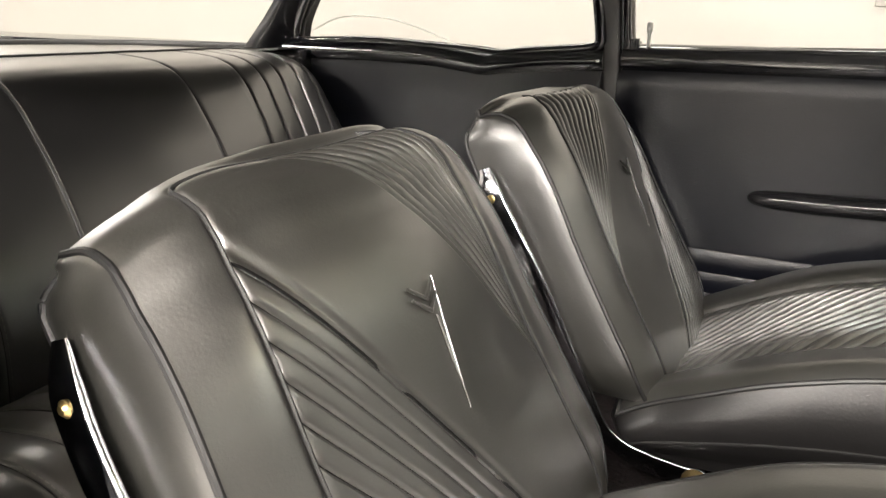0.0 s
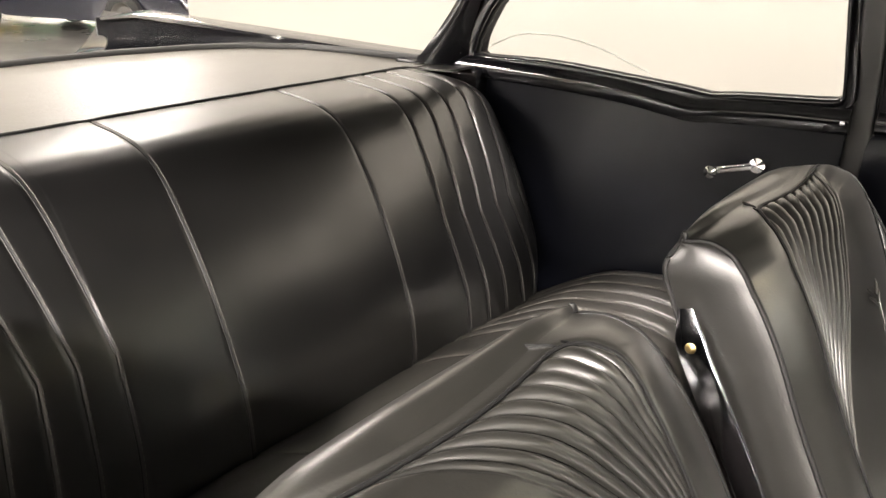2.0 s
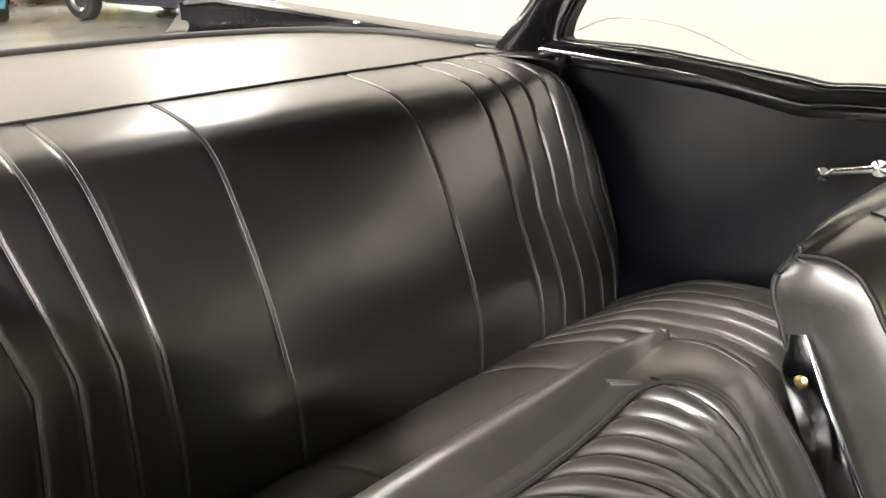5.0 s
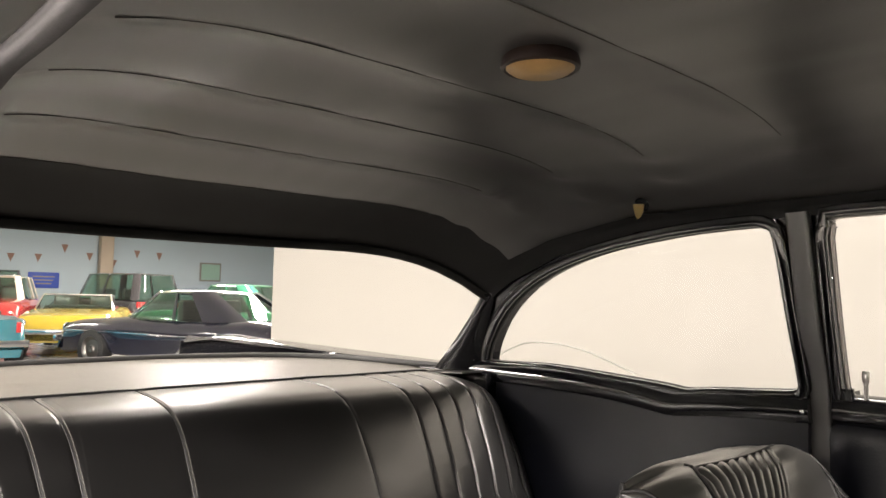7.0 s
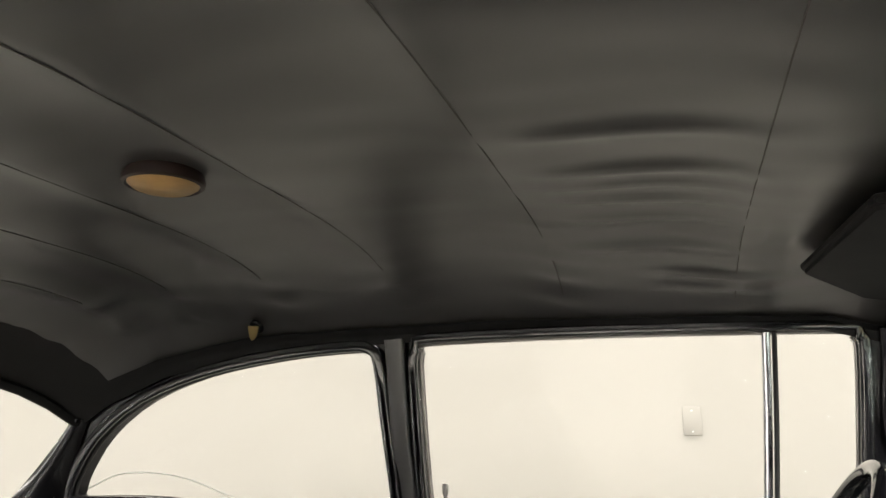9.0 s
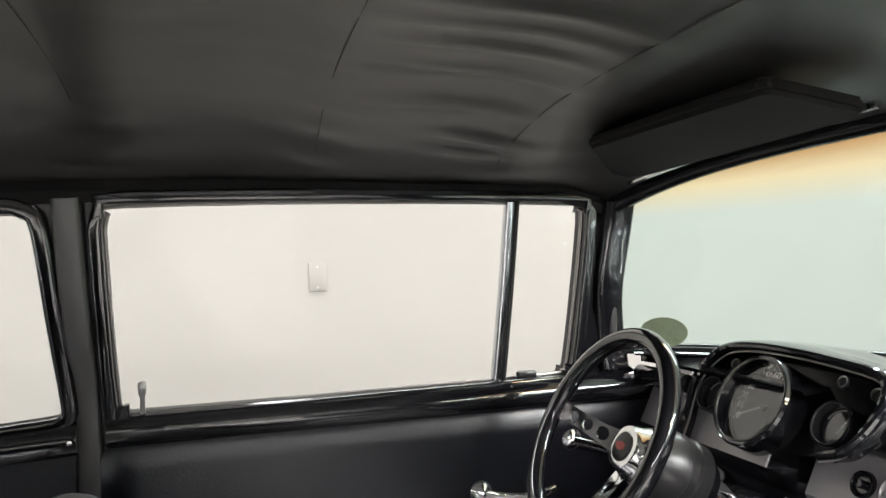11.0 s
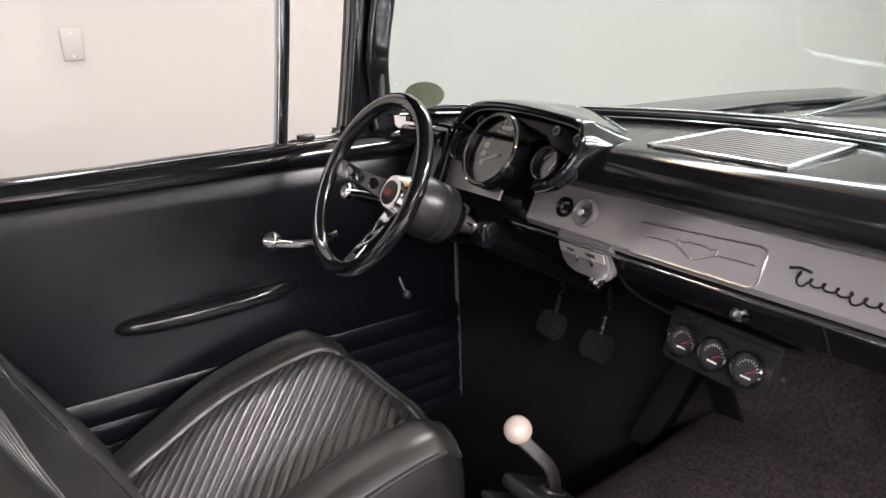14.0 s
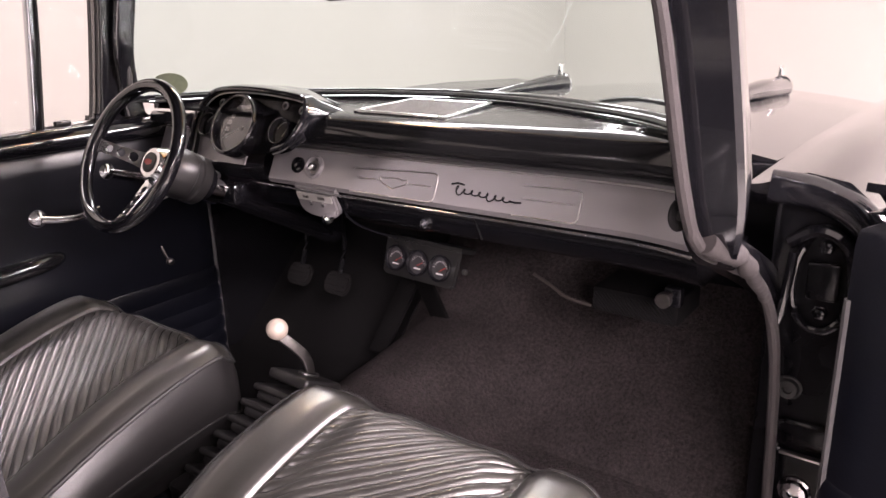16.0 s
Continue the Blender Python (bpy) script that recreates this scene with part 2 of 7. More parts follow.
def under(ob, parent):
    if parent is not None:
        ob.parent = parent
        if parent.type == "EMPTY":
            ob.matrix_parent_inverse = Matrix.Translation(parent.location).inverted()
    return ob


def link_mesh(name, verts, faces, material, parent=None, label="", smooth=True, angle=35):
    me = bpy.data.meshes.new(name)
    me.from_pydata([tuple(v) for v in verts], [], faces)
    bm = bmesh.new()
    bm.from_mesh(me)
    bmesh.ops.recalc_face_normals(bm, faces=bm.faces)
    if smooth:
        for f in bm.faces:
            f.smooth = True
        limit = radians(angle)
        for e in bm.edges:
            if len(e.link_faces) == 2 and e.calc_face_angle(0.0) > limit:
                e.smooth = False
    bm.to_mesh(me)
    bm.free()
    me.materials.append(material)
    ob = new(name, me)
    if label:
        tagged(ob, label)
    return under(ob, parent)


def part(name, bm, material, parent=None, label="", smooth=True, angle=35):
    bmesh.ops.recalc_face_normals(bm, faces=bm.faces)
    for f in bm.faces:
        f.smooth = smooth
    limit = radians(angle)
    for e in bm.edges:
        if len(e.link_faces) == 2 and e.calc_face_angle(0.0) > limit:
            e.smooth = False
    me = bpy.data.meshes.new(name)
    bm.to_mesh(me)
    bm.free()
    me.materials.append(material)
    ob = new(name, me)
    if label:
        tagged(ob, label)
    return under(ob, parent)


def grid_data(rows, close_u=False, close_v=False, caps=False):
    """Verts and faces of a sheet through rows of points."""
    n, m = len(rows), len(rows[0])
    verts = [p for row in rows for p in row]
    faces = []
    for i in range(n if close_u else n - 1):
        for j in range(m if close_v else m - 1):
            a, b = i * m + j, i * m + (j + 1) % m
            c, d = ((i + 1) % n) * m + (j + 1) % m, ((i + 1) % n) * m + j
            faces.append((a, b, c, d))
    if caps:
        faces.append(tuple(range(m)))
        faces.append(tuple(range((n - 1) * m, n * m)))
    return verts, faces


def sheet(name, rows, material, parent=None, label="", thick=0.0, **kw):
    """A sheet; with thick it gets a back at that distance along its normal."""
    if not thick:
        v, f = grid_data(rows)
        return link_mesh(name, v, f, material, parent, label, **kw)
    a = np.array(rows, float)
    du, dv = np.gradient(a, axis=0), np.gradient(a, axis=1)
    nrm = np.cross(du, dv)
    nrm /= np.maximum(np.linalg.norm(nrm, axis=2, keepdims=True), 1e-9)
    b = a + nrm * thick
    n, m = a.shape[:2]
    loop = [np.concatenate([a[i], b[i][::-1]]) for i in range(n)]
    v, f = grid_data(loop, close_v=True)
    for i in (0, n - 1):
        for j in range(m - 1):
            o = i * 2 * m
            f.append((o + j, o + j + 1, o + 2 * m - 2 - j, o + 2 * m - 1 - j))
    return link_mesh(name, v, f, material, parent, label, **kw)


def smooth_path(points, n):
    """Catmull-Rom through the points, n steps a span."""
    p = [Vector(q) for q in points]
    p = [2 * p[0] - p[1]] + p + [2 * p[-1] - p[-2]]
    out = []
    for i in range(1, len(p) - 2):
        for k in range(n):
            t = k / n
            a, b, c, d = p[i - 1], p[i], p[i + 1], p[i + 2]
            out.append(0.5 * (2 * b + (c - a) * t + (2 * a - 5 * b + 4 * c - d) * t * t + (3 * b - a - 3 * c + d) * t ** 3))
    out.append(p[-2].copy())
    return out


def sweep_data(path, profile, side=None, closed=False, scale=None):
    """Carries a profile of (a, b) pairs along a path: a along side, b along the other normal."""
    path = [Vector(p) for p in path]
    n = len(path)
    rows = []
    for i, p in enumerate(path):
        if closed:
            t = path[(i + 1) % n] - path[i - 1]
        else:
            t = path[min(i + 1, n - 1)] - path[max(i - 1, 0)]
        t.normalize()
        ref = Vector(side) if side is not None else (Vector((0, 0, 1)) if abs(t.z) < 0.9 else Vector((1, 0, 0)))
        u = (ref - t * ref.dot(t)).normalized()
        w = t.cross(u)
        k = scale[i] if scale else 1.0
        rows.append([p + (u * a + w * b) * k for a, b in profile])
    return grid_data(rows, close_u=closed, close_v=True, caps=not closed)


def sweep(name, path, profile, material, parent=None, label="", side=None, closed=False, scale=None, **kw):
    v, f = sweep_data(path, profile, side, closed, scale)
    return link_mesh(name, v, f, material, parent, label, **kw)


def disc(r, n=10, squash=1.0):
    return [(r * math.cos(2 * math.pi * k / n), r * squash * math.sin(2 * math.pi * k / n)) for k in range(n)]


def rounded(w, h, r, n=3):
    """A rectangle with rounded corners as a profile."""
    out = []
    for cx, cy, a in ((w / 2 - r, h / 2 - r, 0), (-w / 2 + r, h / 2 - r, 90), (-w / 2 + r, -h / 2 + r, 180), (w / 2 - r, -h / 2 + r, 270)):
        for k in range(n + 1):
            q = radians(a + 90 * k / n)
            out.append((cx + r * math.cos(q), cy + r * math.sin(q)))
    return out


def tube(name, path, r, material, parent=None, label="", n=10, closed=False, scale=None, **kw):
    return sweep(name, path, disc(r, n), material, parent, label, closed=closed, scale=scale, **kw)


def lathe(name, profile, place, material, parent=None, label="", n=28, **kw):
    """Turns (radius, height) pairs about the local z axis of the matrix place."""
    rows = []
    for r, h in profile:
        rows.append([place @ Vector((r * math.cos(2 * math.pi * k / n), r * math.sin(2 * math.pi * k / n), h)) for k in range(n)])
    v, f = grid_data(rows, close_v=True)
    return link_mesh(name, v, f, material, parent, label, **kw)


def block(name, centre, size, material, parent=None, label="", bevel=0.004, place=None, seg=2, **kw):
    bm = bmesh.new()
    bmesh.ops.create_cube(bm, size=1.0)
    bmesh.ops.scale(bm, vec=size, verts=bm.verts)
    if bevel:
        bmesh.ops.bevel(bm, geom=bm.edges[:], offset=min(bevel, min(size) * 0.45), segments=seg, affect="EDGES", profile=0.5)
    m = Matrix.Translation(centre) @ (place if place else Matrix.Identity(4))
    bmesh.ops.transform(bm, matrix=m, verts=bm.verts)
    return part(name, bm, material, parent, label, **kw)


def plate(name, outline, depth, place, material, parent=None, label="", bevel=0.0, **kw):
    """Extrudes a 2D outline by depth along the local z of place."""
    bm = bmesh.new()
    low = [bm.verts.new((a, b, 0)) for a, b in outline]
    face = bm.faces.new(low)
    made = bmesh.ops.extrude_face_region(bm, geom=[face])["geom"]
    bmesh.ops.translate(bm, vec=(0, 0, depth), verts=[g for g in made if isinstance(g, bmesh.types.BMVert)])
    if bevel:
        bmesh.ops.bevel(bm, geom=[e for e in bm.edges if abs(e.verts[0].co.z - e.verts[1].co.z) < 1e-6], offset=bevel, segments=2, affect="EDGES")
    bmesh.ops.transform(bm, matrix=place, verts=bm.verts)
    return part(name, bm, material, parent, label, **kw)


def frame_of(origin, normal, up=(0, 0, 1)):
    """A matrix at origin whose z is normal and whose y is as near to up as can be."""
    z = Vector(normal).normalized()
    x = Vector(up).cross(z).normalized()
    y = z.cross(x)
    return Matrix((( x.x, y.x, z.x, origin[0]), (x.y, y.y, z.y, origin[1]), (x.z, y.z, z.z, origin[2]), (0, 0, 0, 1)))


def text_part(name, words, size, place, material, parent, depth=0.0006):
    cu = bpy.data.curves.new(name, "FONT")
    cu.body, cu.size, cu.align_x, cu.align_y, cu.extrude = words, size, "CENTER", "CENTER", depth
    tmp = bpy.data.objects.new(name, cu)
    scene.collection.objects.link(tmp)
    bpy.context.view_layer.update()
    me = bpy.data.meshes.new_from_object(tmp)
    bpy.data.objects.remove(tmp)
    me.transform(place)
    me.materials.clear()
    me.materials.append(material)
    return under(new(name, me), parent)


def curve(xs, ys):
    return lambda v: float(np.interp(v, xs, ys))


def soft_curve(xs, ys):
    """A smooth curve through the knots."""
    xs, ys = np.array(xs, float), np.array(ys, float)
    slope = np.gradient(ys, xs)

    def f(v):
        v = min(max(v, xs[0]), xs[-1])
        i = min(int(np.searchsorted(xs, v, "right")) - 1, len(xs) - 2)
        h = xs[i + 1] - xs[i]
        t = (v - xs[i]) / h
        return float((2 * t ** 3 - 3 * t * t + 1) * ys[i] + (t ** 3 - 2 * t * t + t) * h * slope[i] + (3 * t * t - 2 * t ** 3) * ys[i + 1] + (t ** 3 - t * t) * h * slope[i + 1])
    return f


def bell(v, at, width):
    return math.exp(-((v - at) / width) ** 2)

# ---------------------------------------------------------------- showroom


def slab(name, x0, x1, y0, y1, z0, z1, material, label, category, bevel=0.0):
    ob = block(name, ((x0 + x1) / 2, (y0 + y1) / 2, (z0 + z1) / 2), (x1 - x0, y1 - y0, z1 - z0), material, bevel=bevel)
    return tagged(ob, label, category, kind="structure")


slab("ground", -28, 7.2, -11.4, 20.2, GROUND - 0.2, GROUND, FLOOR, "polished grey concrete showroom floor", "floor")
slab("ceiling", -28, 7.2, -11.4, 20.2, CEILING, CEILING + 0.2, CEIL, "white painted showroom ceiling", "ceiling")
slab("wall_side", -5.1, 6.45, 2.52, 2.7, GROUND, CEILING, WALL_SIDE, "cream painted partition wall beside the car", "wall")
slab("wall_front", 6.45, 6.65, -11.2, 2.7, GROUND, CEILING, WALL_FRONT, "cream painted wall ahead of the car", "wall")
# Unseen wall, added and kept grey so gloss parts mirror a dim side.
slab("wall_unseen_open_side", -28, 6.65, FRONT_Y - 0.2, FRONT_Y, GROUND, CEILING, WALL_DIM, "unseen grey wall added on the open door's side", "wall")
slab("wall_far", -28.2, -28, -11.2, 20.2, GROUND, CEILING, WALL_BLUE, "pale blue painted far wall of the hall", "wall")
slab("wall_hall_end", -28, 6.65, 20.0, 20.2, GROUND, CEILING, WALL_BLUE, "pale blue painted end wall of the hall", "wall")
for px, py in ((-27.9, 3.2), (-27.9, 8.4)):
    slab("pillar", px, px + 0.35, py, py + 0.45, GROUND, CEILING, mat("tan_steel_column", (0.5, 0.40, 0.30), 0.6), "tan painted steel column against the far wall", "pillar", bevel=0.02)

for lx, ly, lw in LAMPS:
    lamp = thing("ceiling_light", "long white ceiling light fixture with pale diffuser", "ceiling light", (lx, ly, CEILING), "ceiling lights")
    block("housing", (lx, ly, CEILING - 0.025), (5.8, 0.46, 0.05), SWITCH, lamp, bevel=0.01)

plate_sw = thing("light_switch", "cream blank switch plate on the cream wall", "switch plate", (0.553, 2.52, 1.16))
block("plate", (0.553, 2.516, 1.16), (0.072, 0.008, 0.116), SWITCH, plate_sw, bevel=0.003)
for dz in (-0.042, 0.042):
    lathe("screw", [(0.0, 0.0), (0.0035, 0.0), (0.003, 0.0015), (0.0, 0.0018)], frame_of((0.553, 2.512, 1.16 + dz), (0, -1, 0)), STEEL, plate_sw, n=8)

# ---------------------------------------------------------------- car shell


def side_y(z):
    return 0.69 - max(0.0, z - 0.97) * 0.14


def smooth_loop(points, n=4):
    pts = smooth_path([*points, points[0]], n)
    return pts[:-1]


QUARTER = [(-0.818, 0.985), (-0.80, 1.03), (-0.735, 1.115), (-0.62, 1.192), (-0.457, 1.246), (-0.263, 1.278), (-0.11, 1.289), (-0.075, 1.284), (-0.06, 1.262),
           (-0.046, 1.13), (-0.032, 1.01), (-0.036, 0.992), (-0.06, 0.986), (-0.20, 0.975), (-0.255, 0.968), (-0.31, 0.973), (-0.454, 0.981), (-0.615, 0.988), (-0.79, 0.982)]
DOORWIN = [(0.036, 1.265), (0.042, 1.287), (0.062, 1.297), (0.40, 1.301), (0.775, 1.296), (0.80, 1.288), (0.806, 1.265), (0.797, 1.13), (0.786, 1.015), (0.776, 1.003),
           (0.75, 0.999), (0.40, 0.993), (0.075, 0.986), (0.055, 0.988), (0.047, 1.0), (0.04, 1.13)]


def holed(name, outer, holes, s, inset, thick, material, parent, label="", offset=0.0):
    """A side wall sheet with openings cut through it, s = 1 for the driver's side and -1 for the other."""
    bm = bmesh.new()
    edges = []
    for ring in (outer, *holes):
        vs = [bm.verts.new((x, s * (side_y(z) + inset), z)) for x, z in ring]
        edges += [bm.edges.new((vs[i], vs[(i + 1) % len(vs)])) for i in range(len(vs))]
    bmesh.ops.triangle_fill(bm, edges=edges, use_beauty=True, use_dissolve=False)
    made = bmesh.ops.extrude_face_region(bm, geom=bm.faces[:])["geom"]
    bmesh.ops.translate(bm, vec=(0, s * thick, 0), verts=[g for g in made if isinstance(g, bmesh.types.BMVert)])
    return part(name, bm, material, parent, label, angle=25)


def ring3(outline, s, inset=0.0):
    return [(p.x, s * (side_y(p.z) + inset), p.z) for p in [Vector((a, 0, b)) for a, b in outline]]


def grown(outline, d):
    """The outline moved outwards by d."""
    c = Vector((sum(p[0] for p in outline) / len(outline), sum(p[1] for p in outline) / len(outline)))
    out, n = [], len(outline)
    area = sum(outline[i][0] * outline[(i + 1) % n][1] - outline[(i + 1) % n][0] * outline[i][1] for i in range(n))
    for i in range(n):
        t = Vector(outline[(i + 1) % n]) - Vector(outline[i - 1])
        t.normalize()
        nrm = Vector((t.y, -t.x)) * (1 if area > 0 else -1)
        out.append((outline[i][0] + nrm.x * d, outline[i][1] + nrm.y * d))
    return out


def fine(outline, n=3):
    return [(p.x, p.y) for p in smooth_loop([(a, b, 0) for a, b in outline], n)]


body = thing("car_body", "black gloss vintage two-door sedan body shell", "car", (0, 0, GROUND), kind="structure")


def quarter_side(s):
    name = "window_quarter"
    hole = fine(QUARTER)
    outer = [(-0.90, 0.945), (-0.012, 0.945), (-0.008, 1.30), (-0.10, 1.325), (-0.30, 1.318), (-0.50, 1.285), (-0.66, 1.235), (-0.77, 1.17), (-0.84, 1.09)]
    holed("quarter_wall", outer, [grown(hole, 0.006)], s, 0.004, 0.05, PAINT_IN, body, "semi-gloss black inner window surround")
    # raised garnish round the opening
    win = thing(name, "curved rear quarter window in a gloss black frame", "window", (-0.4, s * 0.68, 0.97), kind="structure")
    sweep("window_frame", ring3(grown(hole, 0.010), s, -0.004), rounded(0.016, 0.024, 0.006), PAINT, win, "gloss black painted garnish", side=(0, s, 0), closed=True)
    sweep("rubber_seal", ring3(grown(hole, 0.001), s, 0.012), rounded(0.010, 0.008, 0.003, 2), RUBBER, win, side=(0, s, 0), closed=True)
    pane = [(x, s * (side_y(z) + 0.026), z) for x, z in hole]
    bm = bmesh.new()
    bm.faces.new([bm.verts.new(p) for p in pane])
    g = part("pane", bm, GLASS, win, smooth=False)
    g.visible_shadow = False
    # lowered second pane edge seen as a faint arc
    tube("pane_edge", smooth_path([(-0.80, s * 0.72, 1.0), (-0.70, s * 0.718, 1.035), (-0.55, s * 0.718, 1.03), (-0.40, s * 0.72, 0.985)], 8), 0.0011, TUBE_GLASS, win, n=6)
    # belt moulding under the window, with its dip
    path = smooth_path([(-0.90, s * 0.672, 0.958), (-0.75, s * 0.682, 0.957), (-0.58, s * 0.684, 0.957), (-0.43, s * 0.684, 0.952), (-0.335, s * 0.684, 0.942), (-0.285, s * 0.684, 0.937),
                        (-0.235, s * 0.684, 0.943), (-0.13, s * 0.684, 0.952), (-0.012, s * 0.684, 0.958)], 6)
    prof = [(-0.026, 0.010), (-0.024, -0.010), (-0.012, -0.017), (0.004, -0.016), (0.018, -0.008), (0.027, 0.004), (0.026, 0.012)]
    prof = [(a, -b * s) for a, b in prof]
    sweep("belt_moulding", path, prof, PAINT, body, "gloss black belt moulding with a shallow dip", side=(0, 0, 1))
    for px, pz in ((-0.06 if s < 0 else -0.02, 0.955), (-0.865, 0.975), (-0.845, 0.985)):
        lathe("screw", [(0.0, 0.0), (0.005, 0.0), (0.004, 0.002), (0.0, 0.0028)], frame_of((px, s * 0.664, pz), (0, -s, 0)), CHROME, body, n=10)
    # trim panel
    rows = []
    for z in np.linspace(0.30, 0.936, 14):
        row = []
        for x in np.linspace(-0.90, -0.015, 26):
            top = 0.925 - 0.012 * bell(x, -0.285, 0.06)
            zz = 0.30 + (z - 0.30) * (top + 0.012 - 0.30) / 0.636
            bulge = 0.008 * math.sin(math.pi * (zz - 0.3) / 0.64)
            row.append((x, s * (0.698 - bulge), zz))
        rows.append(row)
    sheet("quarter_trim_panel", rows if s > 0 else [r[::-1] for r in rows], VINYL_PANEL, body, "dull black vinyl quarter trim panel", thick=-0.02)


def pillar_b(s):
    dx = 0.0 if s > 0 else -0.045
    pts = [(dx, s * 0.700, 0.30), (dx + 0.002, s * 0.700, 0.93), (dx - 0.006, s * (side_y(1.12) - 0.004), 1.12), (dx - 0.014, s * (side_y(1.30) - 0.006), 1.31)]
    sweep("pillar_trim", smooth_path(pts, 5), rounded(0.024, 0.040, 0.008), CLOTH, body, "dark fuzzy windlace along the door pillar", side=(0, s, 0))


def car_door(s, name, label, place=None):
    """A front door, closed on the driver's side. Built at its shut place."""
    d = thing(name, label, "car door", (0.5, s * 0.70, 0.3), kind="structure")
    hole = fine(DOORWIN)
    outer = [(0.016, 0.955), (1.045, 0.955), (0.93, 0.985), (0.858, 1.05), (0.862, 1.29), (0.84, 1.318), (0.80, 1.327), (0.40, 1.331), (0.06, 1.327), (0.022, 1.31)]
    holed("window_surround", outer, [grown(hole, 0.008)], s, 0.002, 0.045, PAINT_IN, d, "semi-gloss black upper door frame")
    sweep("window_frame", ring3(grown(hole, 0.013), s, -0.006), rounded(0.014, 0.020, 0.005), PAINT, d, "gloss black window garnish", side=(0, s, 0), closed=True)
    sweep("window_channel", ring3(grown(hole, 0.002), s, 0.010), rounded(0.010, 0.006, 0.002, 2), STEEL_DARK, d, "dull metal channel round the glass", side=(0, s, 0), closed=True)
    bm = bmesh.new()
    bm.faces.new([bm.verts.new((x, s * (side_y(z) + 0.022), z)) for x, z in hole])
    g = part("pane", bm, GLASS, d, smooth=False)
    g.visible_shadow = False
    # vent window bar and its frame
    bar = [(0.650, s * (side_y(0.99) + 0.008), 0.985), (0.662, s * (side_y(1.15) + 0.008), 1.15), (0.670, s * (side_y(1.30) + 0.008), 1.302)]
    sweep("vent_window_bar", smooth_path(bar, 5), rounded(0.020, 0.014, 0.004), CHROME_OLD, d, "chromed vent window division bar", side=(0, s, 0))
    bar2 = [(x + 0.014, y, z) for x, y, z in bar]
    sweep("vent_seal", smooth_path(bar2, 5), rounded(0.014, 0.008, 0.003), RUBBER, d, side=(0, s, 0))
    block("vent_latch", (0.70, s * 0.672, 1.003), (0.035, 0.016, 0.014), PLASTIC, d, bevel=0.004)
    # belt moulding of the door
    path = [(x, s * 0.686, 0.966 + 0.004 * (x - 0.4)) for x in np.linspace(0.028, 1.0, 16)]
    prof = [(-0.028, 0.014), (-0.0275, 0.0), (-0.024, -0.010), (-0.017, -0.0165), (-0.008, -0.0195), (0.002, -0.0195), (0.011, -0.016), (0.019, -0.009), (0.025, 0.002), (0.027, 0.014)]
    prof = [(a, -b * s) for a, b in prof]
    sweep("belt_moulding", path, prof, PAINT, d, "gloss black painted belt moulding", side=(0, 0, 1))
    # trim panel with a soft roll at its edge
    rows = []
    for z in np.linspace(0.30, 0.936, 160):
        row = []
        for x in np.linspace(0.024, 1.045, 40):
            ex = min(x - 0.024, 1.045 - x, 0.936 - z, 0.03) / 0.03
            y = 0.706 - 0.010 * math.sqrt(max(0.0, min(1.0, ex)))
            rib = 0.0
            if z < 0.575:
                rib = 0.0060 * abs(math.sin(math.pi * (z - 0.30) / 0.0458)) ** 0.6 - 0.001
            row.append((x, s * (y - rib), z))
        rows.append(row)
    sheet("trim_panel", rows if s > 0 else [r[::-1] for r in rows], VINYL_PANEL, d, "blue-black grained vinyl door trim panel", thick=-0.02)
    for zz in (0.575, 0.529, 0.483, 0.437, 0.392):
        tube("rib_seam", [(0.03, s * 0.6925, zz), (0.5, s * 0.6925, zz + 0.002), (1.04, s * 0.6925, zz)], 0.0036, VINYL_PANEL, d, n=6)
    tube("front_windlace", [(1.050, s * 0.690, 0.31), (1.050, s * 0.689, 0.55), (1.050, s * 0.690, 0.84)], 0.007, WINDLACE, d, "grey windlace along the door's front edge", n=8)
    # outer skin of the door
    rows = [[(x, s * y, z) for x in np.linspace(0.02, 1.075, 12)] for y, z in ((0.80, 0.20), (0.885, 0.35), (0.90, 0.55), (0.885, 0.75), (0.84, 0.90), (0.765, 0.965), (0.735, 0.97))]
    sheet("outer_skin", rows if s < 0 else [r[::-1] for r in rows], PAINT, d, "gloss black outer door skin", thick=-0.012)
    block("door_shell", (0.545, s * 0.770, 0.60), (1.02, 0.08, 0.62), PAINT_IN, d, "black painted inner door structure", bevel=0.01)
    # arm rest: long rolled bar in a lens-shaped recess
    armpath = [(0.302, s * 0.694, 0.700), (0.335, s * 0.678, 0.7005), (0.40, s * 0.668, 0.702), (0.50, s * 0.665, 0.705), (0.59, s * 0.668, 0.709), (0.635, s * 0.680, 0.711), (0.655, s * 0.694, 0.712)]
    ap = smooth_path(armpath, 5)
    k = [0.35 + 0.65 * math.sin(math.pi * min(1, max(0, i / (len(ap) - 1)))) ** 0.5 for i in range(len(ap))]
    sweep("armrest", ap, [(0.021 * math.cos(q), 0.022 * math.sin(q)) for q in np.linspace(0, 2 * math.pi, 14, endpoint=False)], PAINT_PAD, d, "padded glossy black armrest pull", side=(0, 0, 1), scale=k)
    sweep("armrest_base", [(x, s * 0.697, z + 0.004) for x, y, z in armpath], rounded(0.052, 0.010, 0.004), VINYL_PANEL, d, side=(0, 0, 1), scale=[0.3, 0.7, 0.95, 1, 0.95, 0.7, 0.3])
    tube("armrest_welt", [(0.40, s * 0.690, 0.728), (0.50, s * 0.688, 0.733), (0.56, s * 0.690, 0.735)], 0.003, VINYL, d, n=6)
    # inside handle
    hx, hz = 0.613, 0.808
